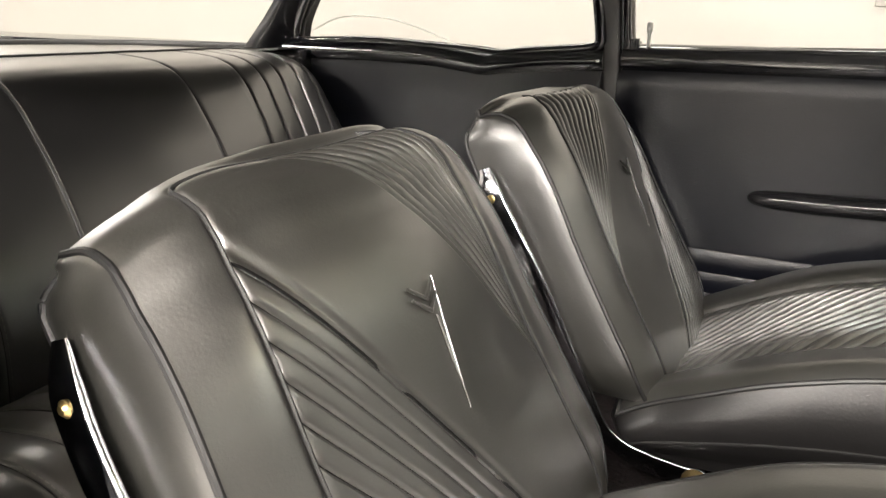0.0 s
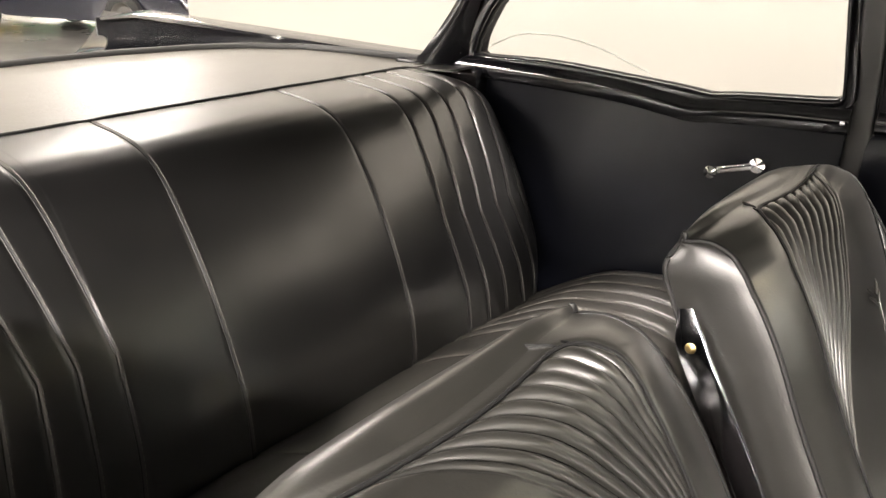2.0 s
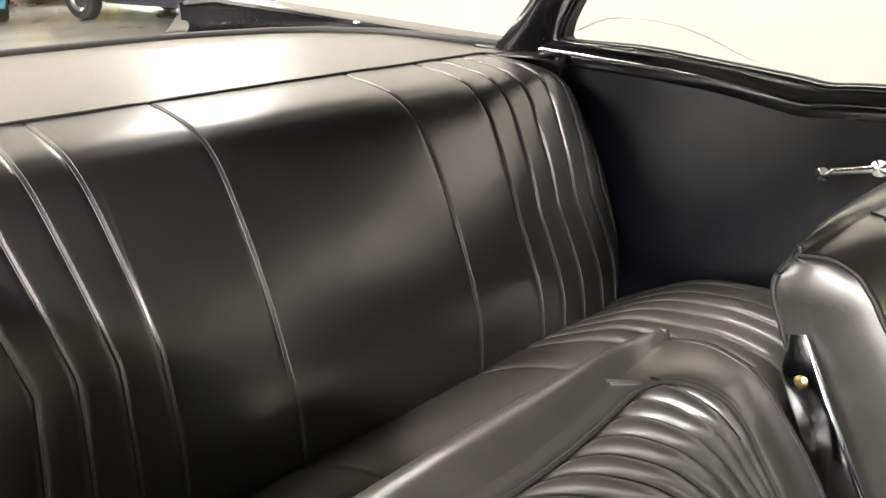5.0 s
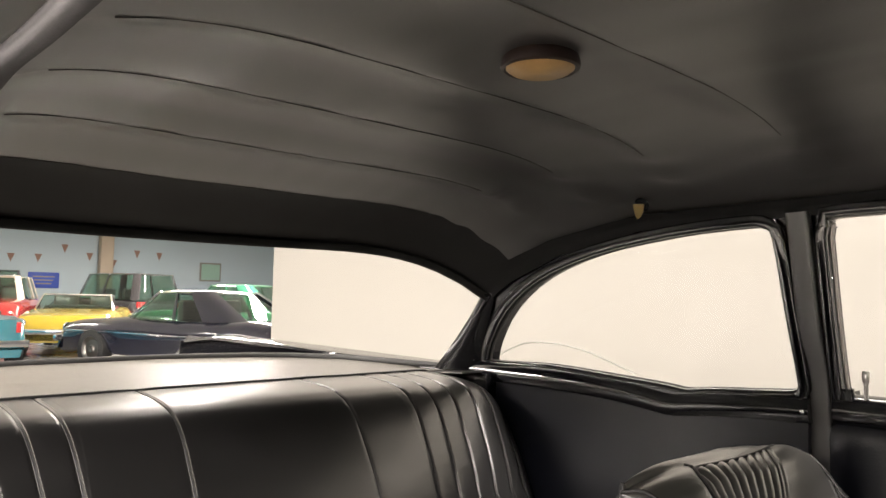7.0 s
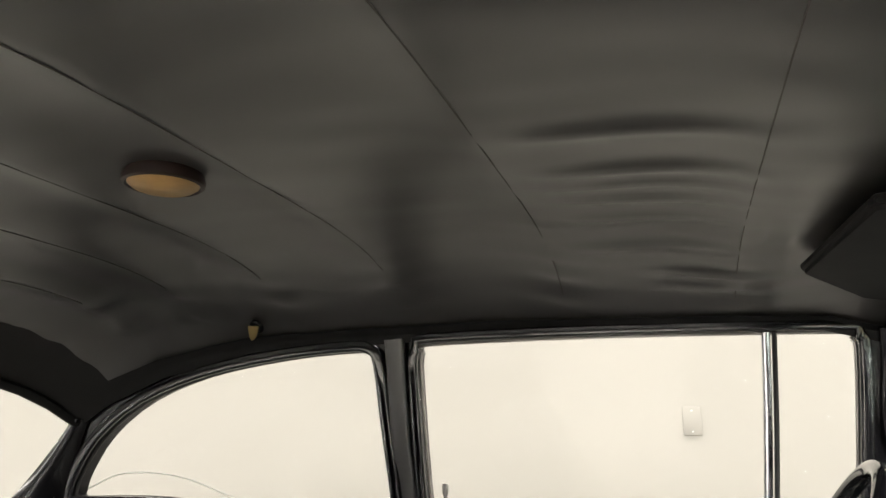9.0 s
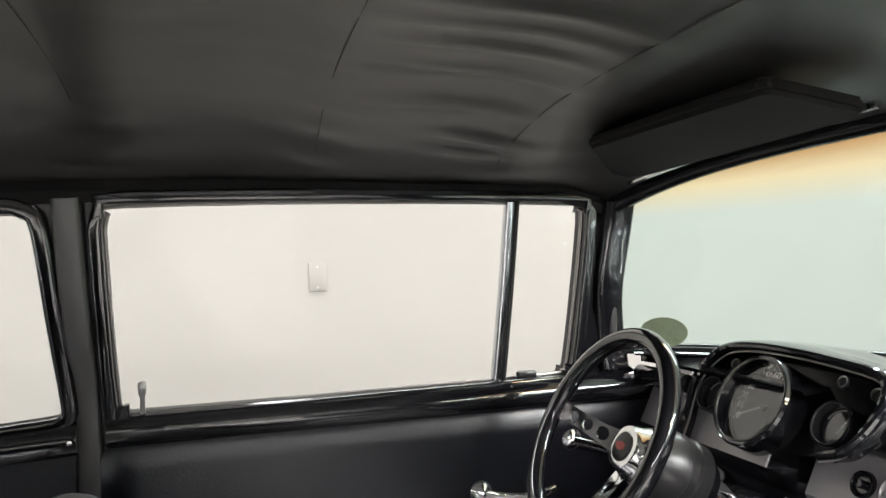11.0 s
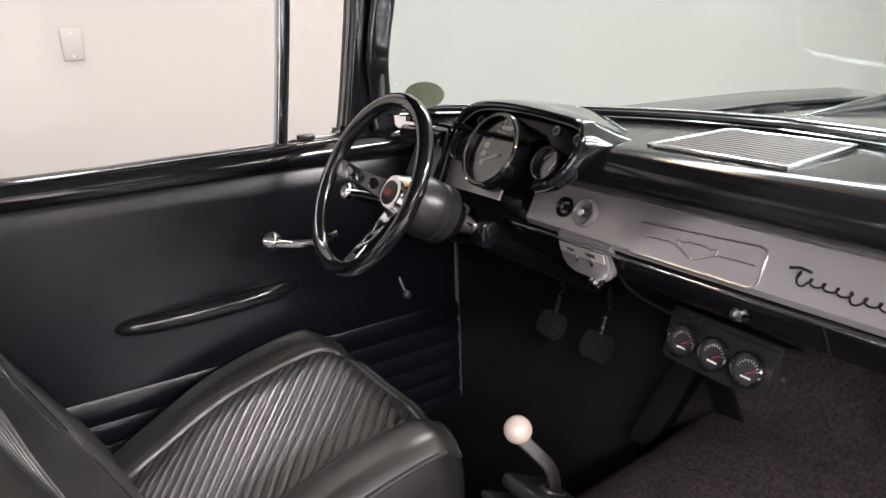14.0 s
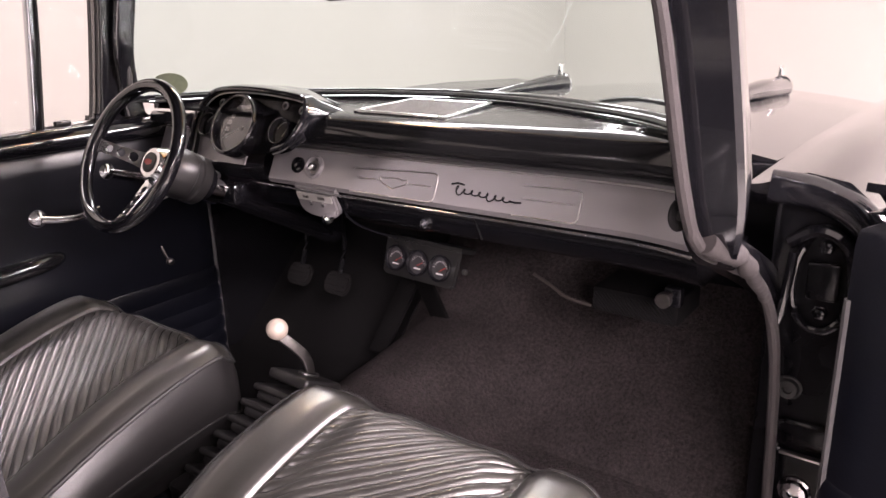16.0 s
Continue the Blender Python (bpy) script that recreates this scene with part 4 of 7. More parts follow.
def bucket_seat(cy, cc, s, label):
    """s = 1: the driver's seat. u runs from the car's middle (-1) to its side (1)."""
    seat = thing("bucket_seat", label, "car seat", (0.35, cy, 0.30), "front bucket seats")
    IN, OUT = 0.70, 0.735      # seams of the insert

    def crown(u, v):
        return 0.039 * (1 - abs(u) ** 1.8) + 0.005 * bell(abs(u), 0.80, 0.14) - 0.004

    def front(u, v, relief=True):
        drop = (0.023 if u < 0 else 0.046) * max(0.0, (abs(u) - 0.45) / 0.55) ** (2.5 if u < 0 else 2.1) * max(0.0, (v - 0.6) / 0.4) ** 1.5
        y = cy + s * u * back_outline(v)
        x, z = FRONT_X(v) + crown(u, v), FRONT_Z(v) - drop
        h = 0.0
        if relief:
            lo, hi, rise = -IN, OUT, SEAM_S - climbed(v)
            p, q, o = (u - lo) * 0.255, rise, (hi - u) * 0.255
            r = 0.065                                  # round corner of the insert
            sd = r - math.hypot(r - p, r - q) if p < r and q < r else min(p, q)
            r = 0.020
            sd = min(sd, r - math.hypot(r - o, r - q) if o < r and q < r else min(o, q))
            h -= 0.0030 * groove(sd, 0.0040)
            if sd < 0:
                h += (0.0012 if u < 0.5 else 0.001) * (1 - math.exp(sd / 0.012))
            elif v > 0.02:
                a, t = (u - lo) / (hi - lo), rise / 0.46
                up = level(a, t)
                low = v + 0.62 * (hi - u) + 0.25 * (hi - u) ** 2
                soft = min(1.0, sd / 0.006, p / 0.030)
                if up < 1.0:
                    h += 0.0080 * (flute(up * 9.0, 2.6) - 0.85) * soft * min(1.0, 0.8 + t / 0.10)
                elif low < 0.88:
                    h += 0.0044 * (flute((0.88 - low) / 0.065, 5) - 0.95) * min(1.0, sd / 0.010)
                else:
                    ramp = max(0.0, min(1.0, (up - 1.0) / 0.06, (low - 0.88) / 0.03))
                    h += 0.0006 * ramp * min(1.0, sd / 0.020)
                    h -= 0.0026 * groove(up - 1.05, 0.016) + 0.0026 * groove(low - 0.905, 0.016)
        return Vector((x, y, z)) + face_normal(v) * h

    def back(u, v):
        drop = (0.016 * max(0.0, (abs(u) - 0.55) / 0.45) ** 3 if u < 0 else 0.051 * max(0.0, (u - 0.40) / 0.60) ** 1.9) * max(0.0, (v - 0.6) / 0.4)
        return Vector((BACK_X(v) - 0.012 * (1 - u * u), cy + s * u * back_outline(v) * 0.985, BACK_Z(v) - drop))

    def arch(u, k):
        """The top, between front and back, at k of its depth."""
        return front(u, 1, False).lerp(back(u, 1), k) + Vector((0, 0, (0.012 - 0.010 * max(0.0, min(1.0, (u - 0.1) / 0.5))) * math.sin(math.pi * k)))

    us = np.linspace(-1, 1, 461)
    vs = [float(np.interp(k * CLIMB_S[-1], CLIMB_S, CLIMB_V)) for k in np.linspace(0, 1, 541)]
    over = [[arch(u, k) for u in us] for k in np.linspace(0.1, 1, 10)]
    backrest = sheet("backrest", [[front(u, v) for u in us] for v in vs] + over, VINYL_OLD, seat, "worn black leather backrest with fanned pleats", angle=80)
    sheet("back_panel", [[back(u, v) for u in np.linspace(-1, 1, 21)] for v in np.linspace(0, 1, 21)], VINYL, backrest, "plain black vinyl seat back")
    # D-shaped side boxing with its welt, and the narrow roll that closes the top
    climb = [1 - (1 - k) ** 1.5 for k in np.linspace(0, 1, 61)]
    for sg in (-1, 1):
        rows = []
        for v in climb:
            a, b = front(sg, v, False), back(sg, v)
            rows.append([a.lerp(b, k) + Vector((0, s * sg * 0.008 * math.sin(math.pi * k) ** 0.7, 0)) for k in np.linspace(0, 1, 11)])
        brow = [arch(sg, k) for k in np.linspace(0, 1, 11)]
        rows.append(brow)
        sheet("side_boxing", rows, VINYL_OLD, backrest, "smooth black leather side boxing", angle=80)
        welt = [front(sg, v, False) for v in climb] + brow[1:-1] + [back(sg, v) for v in climb[::-1]]
        tube("welt", [p + Vector((0, s * sg * 0.001, 0)) for p in welt], 0.0036, PIPING, backrest, n=8)
    def spot(u, rise, relief=True):
        """A point of the face by its distance below the insert's top seam."""
        return front(u, float(np.interp(SEAM_S - rise, CLIMB_S, CLIMB_V)), relief)

    # piping all round the insert
    ru, ri, foot = 0.020, 0.065, SEAM_S - climbed(0.05)
    around = [(OUT, r) for r in np.linspace(foot, ru, 60)]
    around += [(OUT - (ru - ru * math.cos(q)) / 0.255, ru - ru * math.sin(q)) for q in np.linspace(0, math.pi / 2, 9)[1:]]
    around += [(u, 0.0) for u in np.linspace(OUT - ru / 0.255, -IN + ri / 0.255, 40)[1:-1]]
    around += [(-IN + (ri - ri * math.sin(q)) / 0.255, ri - ri * math.cos(q)) for q in np.linspace(0, math.pi / 2, 15)]
    around += [(-IN, r) for r in np.linspace(ri, foot, 60)[1:]]
    tube("seam_piping", [spot(u, r, False) - face_normal(float(np.interp(SEAM_S - r, CLIMB_S, CLIMB_V))) * 0.0008 for u, r in around], 0.0021, PIPING, backrest, n=6)
    # near-black lines in the pleat seams, putting the grooves' shade into colour
    lines = []
    for k in range(1, 10):
        m, line = k / 9, []
        deep = 0.32 + FAN_EXTRA + 0.32 * m
        for t in np.linspace(0.004, deep, 60):
            a = 0.80 * m * (1 - (1 - (1 - t / deep) ** 1.1) ** (1 / 1.8))
            if a > 0.035 and t * 0.46 < foot:
                line.append(spot(-IN + a * (OUT + IN), t * 0.46) + Vector((0.0005, 0, 0.0002)))
        lines.append(line)
    for k in range(0, 12):
        line = []
        for u in np.linspace(OUT - 0.012, -IN + 0.02, 60):
            v = 0.88 - 0.065 * k - 0.62 * (OUT - u) - 0.25 * (OUT - u) ** 2
            if 0.03 < v < 0.97 and level((u + IN) / (OUT + IN), (SEAM_S - climbed(v)) / 0.46) > 1.01:
                line.append(front(u, v))
        lines.append(line)
    joined("pleat_seam_shade", lines, 0.0013, CREASE, backrest, "dark lines standing in for shade in the pleat seams")
    # embossed emblem: long needle with a small chevron
    def on(u, v, lift=0.004):
        return front(u, v, True) + Vector((0.88, 0, 0.47)) * lift
    m = -s                      # the emblem is not mirrored between the seats
    tube("emblem", [on(m * -0.054, 0.722, 0.0015), on(m * -0.005, 0.60, 0.0012), on(m * 0.039, 0.477, 0.001)], 0.0012, VINYL_OLD, backrest, "embossed arrow emblem", n=6, scale=[0.8, 1.2, 0.3])
    tube("emblem", [on(m * 0.012, 0.655, 0.002), on(m * 0.022, 0.57, 0.002), on(m * 0.038, 0.48, 0.002)], 0.0012, VINYL_OLD, backrest, n=6, scale=[0.6, 1.0, 0.3])
    for k in (0.0, 0.022):
        tube("emblem", [on(m * 0.127, 0.722 - k), on(m * 0.047, 0.690 - k), on(m * -0.02, 0.716 - k)], 0.0024, VINYL_OLD, backrest, n=6, scale=[0.7, 1.1, 0.8])
    # small gathered tuck at the top
    crest = [front(-0.47, 1).lerp(back(-0.47, 1), 0.35) + Vector((0, 0, 0.003)), front(-0.51, 0.999) + Vector((0, 0, 0.0005)), front(-0.55, 0.990)]
    tube("tuck", smooth_path(crest, 6), 0.0026, PIPING, backrest, "short gathered crease in the leather", n=6, scale=[0.3, *[1.0] * (len(smooth_path(crest, 6)) - 2), 0.3])

    # chrome hinge arms on both sides
    for sg in (-1, 1):
        y = cy + s * sg * 0.284
        path = smooth_path([(-0.030, cy + s * sg * 0.264, 0.815), (-0.012, cy + s * sg * 0.275, 0.772), (0.03, y, 0.71), (0.085, y, 0.62), (0.15, y, 0.50), (0.19, y, 0.435), (0.235, y, 0.405), (0.30, y, 0.392), (0.345, y, 0.388)], 5)
        n = len(path)
        wide = [min(1.15, 0.50 + 6.0 * i / n, 0.66 + 1.5 * abs(i / n - 0.62)) for i in range(n)]
        arm = sweep("hinge_arm", path, [(a, b) for a, b in rounded(0.007, 0.036, 0.0030)], CHROME_OLD, seat, "curved chrome hinge arm", side=(0, s * sg, 0), scale=wide)
        for px, pz, r in ((-0.012, 0.772, 0.0055), (0.335, 0.390, 0.0155)):
            lathe("bolt", [(0.0, 0.0), (r * 1.3, 0.0), (r * 1.3, 0.0015), (r, 0.0025), (r * 0.7, 0.0045), (0.0, 0.005)], frame_of((px, (y if pz < 0.5 else cy + s * sg * 0.275) + s * sg * 0.0036, pz), (0, s * sg, 0)), BRASS, arm, "small brass coloured bolt", n=16)
        block("pivot_bracket", (0.39, cc + s * sg * 0.225, 0.395), (0.025, 0.012, 0.06), STEEL, seat, bevel=0.004)

    # cushion
    W = 0.268

    def top(u, v, relief=True):
        """v from the back (0) to the front (1)."""
        hw = W * (0.90 + 0.10 * min(1, v / 0.5)) * (1 - 0.05 * max(0, (v - 0.8) / 0.2) ** 2)
        roll = max(0.0, (v - 0.86) / 0.14)
        x = 0.205 + 0.49 * v - 0.010 * abs(u) ** 3 * (1 if v > 0.9 else 0) - 0.012 * u * u * roll
        z = SEAT_Z(x) - 0.016 * (1 - min(1.0, abs(u) / 0.66) ** 2) - 0.014 * bell(abs(u), 0.56, 0.12) - 0.018 * max(0.0, (abs(u) - 0.86) / 0.14) ** 2 - 0.025 * roll ** 2
        y = cc + s * u * hw
        h = 0.0
        if relief:
            ins = 0.60
            h -= 0.005 * groove(abs(u) - ins, 0.014) + (0.004 * groove(v - 0.955, 0.010) if abs(u) < ins else 0)
            if abs(u) < ins and v < 0.955:
                d = (x - 0.205 - 0.92 * s * (y - cc)) / 0.024 + 0.25 * math.sin(u * 2.0)
                h += 0.0066 * (flute(d, 2.4) - 0.80) * min(1.0, (ins - abs(u)) / 0.05, (0.955 - v) / 0.03)
        return Vector((x, y, z + h))

    us2, vs2 = np.linspace(-1, 1, 281), np.linspace(0, 1, 321)
    cushion = sheet("cushion", [[top(u, v) for u in us2] for v in vs2], VINYL_OLD, seat, "worn black leather cushion with slanted pleats", angle=80)
    # the cushion's pleat seams get the same dark lines for groove shade
    lines = []
    for k in range(-14, 36):
        line = []
        for u in np.linspace(-0.59, 0.59, 50):
            v = 0.5
            for _ in range(6):
                v = (0.024 * (k - 0.25 * math.sin(u * 2.0)) + 0.92 * u * W * (0.90 + 0.10 * min(1, max(0.0, v) / 0.5))) / 0.49
            if 0.01 < v < 0.95:
                line.append(top(u, v) + Vector((0, 0, 0.0002)))
        lines.append(line)
    joined("pleat_seam_shade", lines, 0.0010, CREASE, cushion, "dark lines standing in for shade in the pleat seams")
    ring = [(-1, v) for v in np.linspace(0, 1, 31)] + [(u, 1) for u in np.linspace(-1, 1, 31)[1:]] + [(1, v) for v in np.linspace(1, 0, 31)[1:]] + [(u, 0) for u in np.linspace(1, -1, 31)[1:-1]]
    rows = []
    for u, v in ring:
        a = top(u, v, False)
        b = Vector((0.25 + 0.40 * v, cc + s * u * 0.235, 0.385 + 0.02 * v))
        out = Vector((0.0 if abs(u) == 1 else (1 if v == 1 else -1), s * u if abs(u) == 1 else 0, 0))
        rows.append([a.lerp(b, k) + out * 0.030 * math.sin(math.pi * min(1, k * 1.15)) ** 1.0 for k in np.linspace(0, 1, 10)])
    v2, f2 = grid_data(rows, close_u=True)
    link_mesh("cushion_skirt", v2, f2, RUBBER_DARK, cushion, "smooth black vinyl cushion sides", angle=80)
    tube("cushion_piping", [top(u, v, False) for u, v in ring], 0.0042, PIPING, cushion, n=8, closed=True)
    mid = [(Vector(r[4]) + Vector(r[5])) / 2 + (Vector(r[4]) - Vector((0.45, cc, r[4].z))).normalized() * 0.001 for r in rows]
    tube("skirt_welt", mid, 0.0022, PIPING, cushion, n=6, closed=True)
    for sg in (-1, 1):
        block("seat_rail", (0.45, cc + sg * 0.16, 0.365), (0.42, 0.035, 0.10), PAINT_IN, seat, "black steel seat runner", bevel=0.006)
    block("seat_pan", (0.45, cc, 0.41), (0.40, 0.42, 0.02), PAINT_IN, seat, bevel=0.006)
    return seat


bucket_seat(-0.336, -0.375, -1, "black leather bucket seat beside the open door")
bucket_seat(0.392, 0.378, 1, "black leather bucket seat behind the steering wheel")

# ---------------------------------------------------------------- rear bench
bench = thing("rear_bench_seat", "wide black vinyl rear bench seat with stitched flutes", "car seat", (-0.5, 0, 0.3))
RB = [(-0.548, 0.44), (-0.549, 0.51), (-0.556, 0.58), (-0.578, 0.65), (-0.606, 0.72), (-0.640, 0.79), (-0.676, 0.85), (-0.706, 0.895), (-0.738, 0.926), (-0.775, 0.943), (-0.83, 0.951), (-0.915, 0.956)]
rbp = smooth_path([(x, 0, z) for x, z in RB], 6)
SEAMS_R = [0.186, 0.332, 0.388, 0.442, 0.496, 0.548, 0.602]
SEAMS_L = [-0.174, -0.328, -0.379, -0.427, -0.474, -0.522, -0.572]


def seam_y(k, z):
    """The outer seams spread a little towards the top."""
    return k + math.copysign(0.65 * max(0.0, abs(k) - 0.18) * (z - 0.72), k)


rows = []
half = 0.686
for i, p in enumerate(rbp):
    t = (rbp[min(i + 1, len(rbp) - 1)] - rbp[max(i - 1, 0)]).normalized()
    nrm = Vector((-t.z, 0, t.x)) * -1
    row = []
    for y in np.linspace(-half, half, 861):
        near = min(abs(y - seam_y(k, p.z)) for k in SEAMS_R + SEAMS_L)
        h = -0.0019 * math.exp(-(near / 0.0038) ** 1.5)
        if abs(y) > 0.33:
            h -= 0.0006 * math.exp(-near / 0.02)
        edge = max(0.0, (abs(y) - 0.52) / 0.148)
        h -= 0.050 * edge ** 2.6
        h += 0.010 * math.sin(math.pi * min(1.0, i / 52)) * (1 - (y / half) ** 2)
        h += 0.0012 * noise.noise(Vector((y * 9, p.z * 9, p.x * 9)))
        row.append(p + nrm * h + Vector((0, y, 0)))
    rows.append(row)
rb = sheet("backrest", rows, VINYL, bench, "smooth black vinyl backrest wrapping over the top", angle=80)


def along(row, y):
    """The point of a row of the bench at y."""
    f = (y + half) / (2 * half) * 860
    j = min(859, int(f))
    return Vector(row[j]).lerp(Vector(row[j + 1]), f - j)


for k in SEAMS_R + SEAMS_L:
    tube("stitched_seam", [along(rows[i], seam_y(k, rbp[i].z)) + Vector((0.0004, 0, 0.0004)) for i in range(len(rbp))], 0.0009, PIPING, rb, n=5)


def stitches(name, path, r, material, parent, length=0.006, gap=0.003):
    """A row of short thread stitches along a path, as one piece."""
    verts, faces = [], []
    p = [Vector(q) for q in path]
    for i in range(len(p) - 1):
        seg = (p[i + 1] - p[i]).length
        n = max(1, int(round(seg / (length + gap))))
        t = (p[i + 1] - p[i]).normalized()
        u = t.cross(Vector((0, 1, 0))).normalized() * r
        w = t.cross(u).normalized() * r
        for k in range(n):
            a = p[i].lerp(p[i + 1], k / n)
            b = p[i].lerp(p[i + 1], (k + length / (length + gap)) / n)
            o = len(verts)
            verts += [a + u, a + w, a - u, a - w, b + u, b + w, b - u, b - w]
            faces += [(o, o + 1, o + 5, o + 4), (o + 1, o + 2, o + 6, o + 5), (o + 2, o + 3, o + 7, o + 6), (o + 3, o, o + 4, o + 7)]
    return tagged(link_mesh(name, verts, faces, material, parent, "grey thread stitches", smooth=False), "grey thread stitches", kind="stuff")


for k in SEAMS_R + SEAMS_L:
    stitches("stitching", [along(rows[i], seam_y(k, rbp[i].z) + 0.005) + Vector((0.0004, 0, 0.0004)) for i in range(len(rbp))], 0.0006, THREAD, rb)
tube("rear_piping", [Vector(rows[-1][j]) + Vector((0, 0, 0.001)) for j in range(0, 861, 20)], 0.003, PIPING, rb, n=6)
RC = [(-0.60, 0.450), (-0.53, 0.504), (-0.45, 0.556), (-0.37, 0.594), (-0.27, 0.616), (-0.20, 0.620), (-0.145, 0.610), (-0.108, 0.578), (-0.095, 0.52), (-0.10, 0.42), (-0.11, 0.32)]
rcp = smooth_path([(x, 0, z) for x, z in RC], 6)
SC = [0.175, 0.300, 0.352, 0.400, 0.448, 0.497, 0.547, 0.600]
rows = []
half = 0.672
for i, p in enumerate(rcp):
    t = (rcp[min(i + 1, len(rcp) - 1)] - rcp[max(i - 1, 0)]).normalized()
    nrm = Vector((-t.z, 0, t.x))
    row = []
    for y in np.linspace(-half, half, 431):
        k = i / (len(rcp) - 1)
        near = min(abs(abs(y) - c) for c in SC)
        h = -0.0065 * math.exp(-near / 0.006) + 0.006 * noise.noise(Vector((y * 5, p.x * 7, 2)))
        edge = max(0.0, (abs(y) - 0.60) / 0.072)
        h -= 0.030 * edge ** 2.2
        row.append(p + nrm * h + Vector((0, y, 0)))
    rows.append(row)
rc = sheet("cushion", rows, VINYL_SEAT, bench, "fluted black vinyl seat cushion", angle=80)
for c in SC:
    for sg in (-1, 1):
        pts = []
        for i in range(0, len(rcp)):
            y = sg * c
            j = int(round((y + half) / (2 * half) * 430))
            pts.append(Vector(rows[i][j]) + Vector((0, 0, 0.0015)))
        tube("stitched_seam", [p - Vector((0, 0, 0.001)) for p in pts], 0.0011, PIPING, rc, n=5)
        stitches("stitching", [p + Vector((0, 0.004, 0.0016)) for p in pts], 0.0008, THREAD, rc)
block("seat_base", (-0.38, 0, 0.36), (0.46, 1.30, 0.10), PAINT_IN, bench, bevel=0.01)

# quarter window cranks
for s in (1, -1):
    hx, hz = -0.213, 0.835
    c = thing("window_crank", "chrome window crank on the black quarter panel", "window crank", (hx, s * 0.69, hz), "quarter window cranks")
    lathe("base", [(0.0, 0.0), (0.030, 0.0), (0.029, 0.008), (0.018, 0.016), (0.014, 0.034), (0.0, 0.037)], frame_of((-0.142, s * 0.694, 0.858), (0, -s, 0)), CHROME, c, n=20)
    sweep("arm", smooth_path([(-0.142, s * 0.664, 0.858), (-0.175, s * 0.660, 0.848), (-0.213, s * 0.652, 0.838)], 5), rounded(0.014, 0.008, 0.003), CHROME, c, side=(0, 0, 1))
    lathe("knob", [(0.0, 0.0), (0.006, 0.0), (0.012, 0.014), (0.012, 0.022), (0.0, 0.028)], frame_of((-0.215, s * 0.655, 0.837), (0, -s, 0)), CHROME, c, n=14)
    hk = thing("coat_hook", "small tan coat hook on the dark roof rail", "coat hook", (-0.28, s * 0.58, 1.33), "coat hooks")
    plate("tab", [(-0.011, 0.004), (0.011, 0.004), (0.009, -0.012), (0.004, -0.024), (-0.002, -0.028), (-0.006, -0.022), (-0.009, -0.010)], 0.005, frame_of((-0.305, s * 0.585, 1.338), (0.45, -s * 0.75, -0.45)), BRASS, hk, bevel=0.0015)
    lathe("base", [(0.0, 0.0), (0.016, 0.0), (0.012, 0.006), (0.0, 0.008)], frame_of((-0.303, s * 0.594, 1.341), (0, -s * 0.8, -0.6)), PAINT_IN, hk, n=14)

dome = thing("dome_light", "round dome light with a yellowed lens", "dome light", (-0.09, 0.01, 1.45))
lathe("bezel", [(0.052, 0.022), (0.055, 0.012), (0.054, 0.006), (0.050, 0.004), (0.047, 0.007)], Matrix.Translation((-0.092, 0.016, 1.4385)) @ Matrix.Diagonal((0.95, 0.95, 1, 1)), DOME_RIM, dome, "dark brown bezel ring", n=36)
lathe("lens", [(0.0, 0.012), (0.047, 0.012), (0.047, 0.006), (0.040, 0.001), (0.0, -0.001)], Matrix.Translation((-0.092, 0.016, 1.4385)) @ Matrix.Diagonal((0.95, 0.95, 1, 1)), AMBER, dome, "amber yellowed plastic lens", n=36)

for s in (1, -1):
    v = thing("sun_visor", "grey cloth sun visor folded up to the roof", "sun visor", (0.78, s * 0.3, 1.36), "sun visors")
    pts = [(0.700, s * 0.415), (0.725, s * 0.095), (0.735, s * 0.085), (0.850, s * 0.085), (0.862, s * 0.10), (0.855, s * 0.50), (0.84, s * 0.545), (0.80, s * 0.54)]
    bm = bmesh.new()
    low = [bm.verts.new((x, y, 1.384 - 0.15 * (x - 0.70) - 0.05 * abs(y) ** 2)) for x, y in pts]
    bm.faces.new(low)
    made = bmesh.ops.extrude_face_region(bm, geom=bm.faces[:])["geom"]
    bmesh.ops.translate(bm, vec=(0, 0, -0.018), verts=[g for g in made if isinstance(g, bmesh.types.BMVert)])
    bmesh.ops.bevel(bm, geom=bm.edges[:], offset=0.006, segments=2, affect="EDGES")
    part("pad", bm, VISOR, v)
    tube("rod", [(0.86, s * 0.08, 1.352), (0.862, s * 0.35, 1.346), (0.855, s * 0.57, 1.326)], 0.005, CHROME, v, n=8)

mirror = thing("rear_view_mirror", "black framed rear view mirror", "mirror", (0.86, 0, 1.27))
mm = Matrix.Translation((0.866, -0.042, 1.262)) @ Matrix.Rotation(radians(-15), 4, "Z") @ Matrix.Rotation(radians(-9), 4, "Y")
plate("housing", [(a, b) for a, b in rounded(0.185, 0.062, 0.024, 6)], 0.016, mm @ Matrix.Rotation(radians(90), 4, "Z") @ Matrix.Rotation(radians(90), 4, "X"), PLASTIC, mirror, bevel=0.004)
plate("glass", [(a, b) for a, b in rounded(0.175, 0.052, 0.020, 6)], 0.002, mm @ Matrix.Translation((-0.0025, 0, 0)) @ Matrix.Rotation(radians(90), 4, "Z") @ Matrix.Rotation(radians(90), 4, "X"), CHROME, mirror, "mirror glass")
tube("stem", smooth_path([(0.875, -0.02, 1.265), (0.90, -0.01, 1.30), (0.935, 0.0, 1.345)], 4), 0.006, CHROME, mirror, n=8)

# ---------------------------------------------------------------- dashboard
dash = thing("dashboard", "black dashboard with a satin silver panel", "dashboard", (1.1, 0, 0.85))
DEND = -0.652


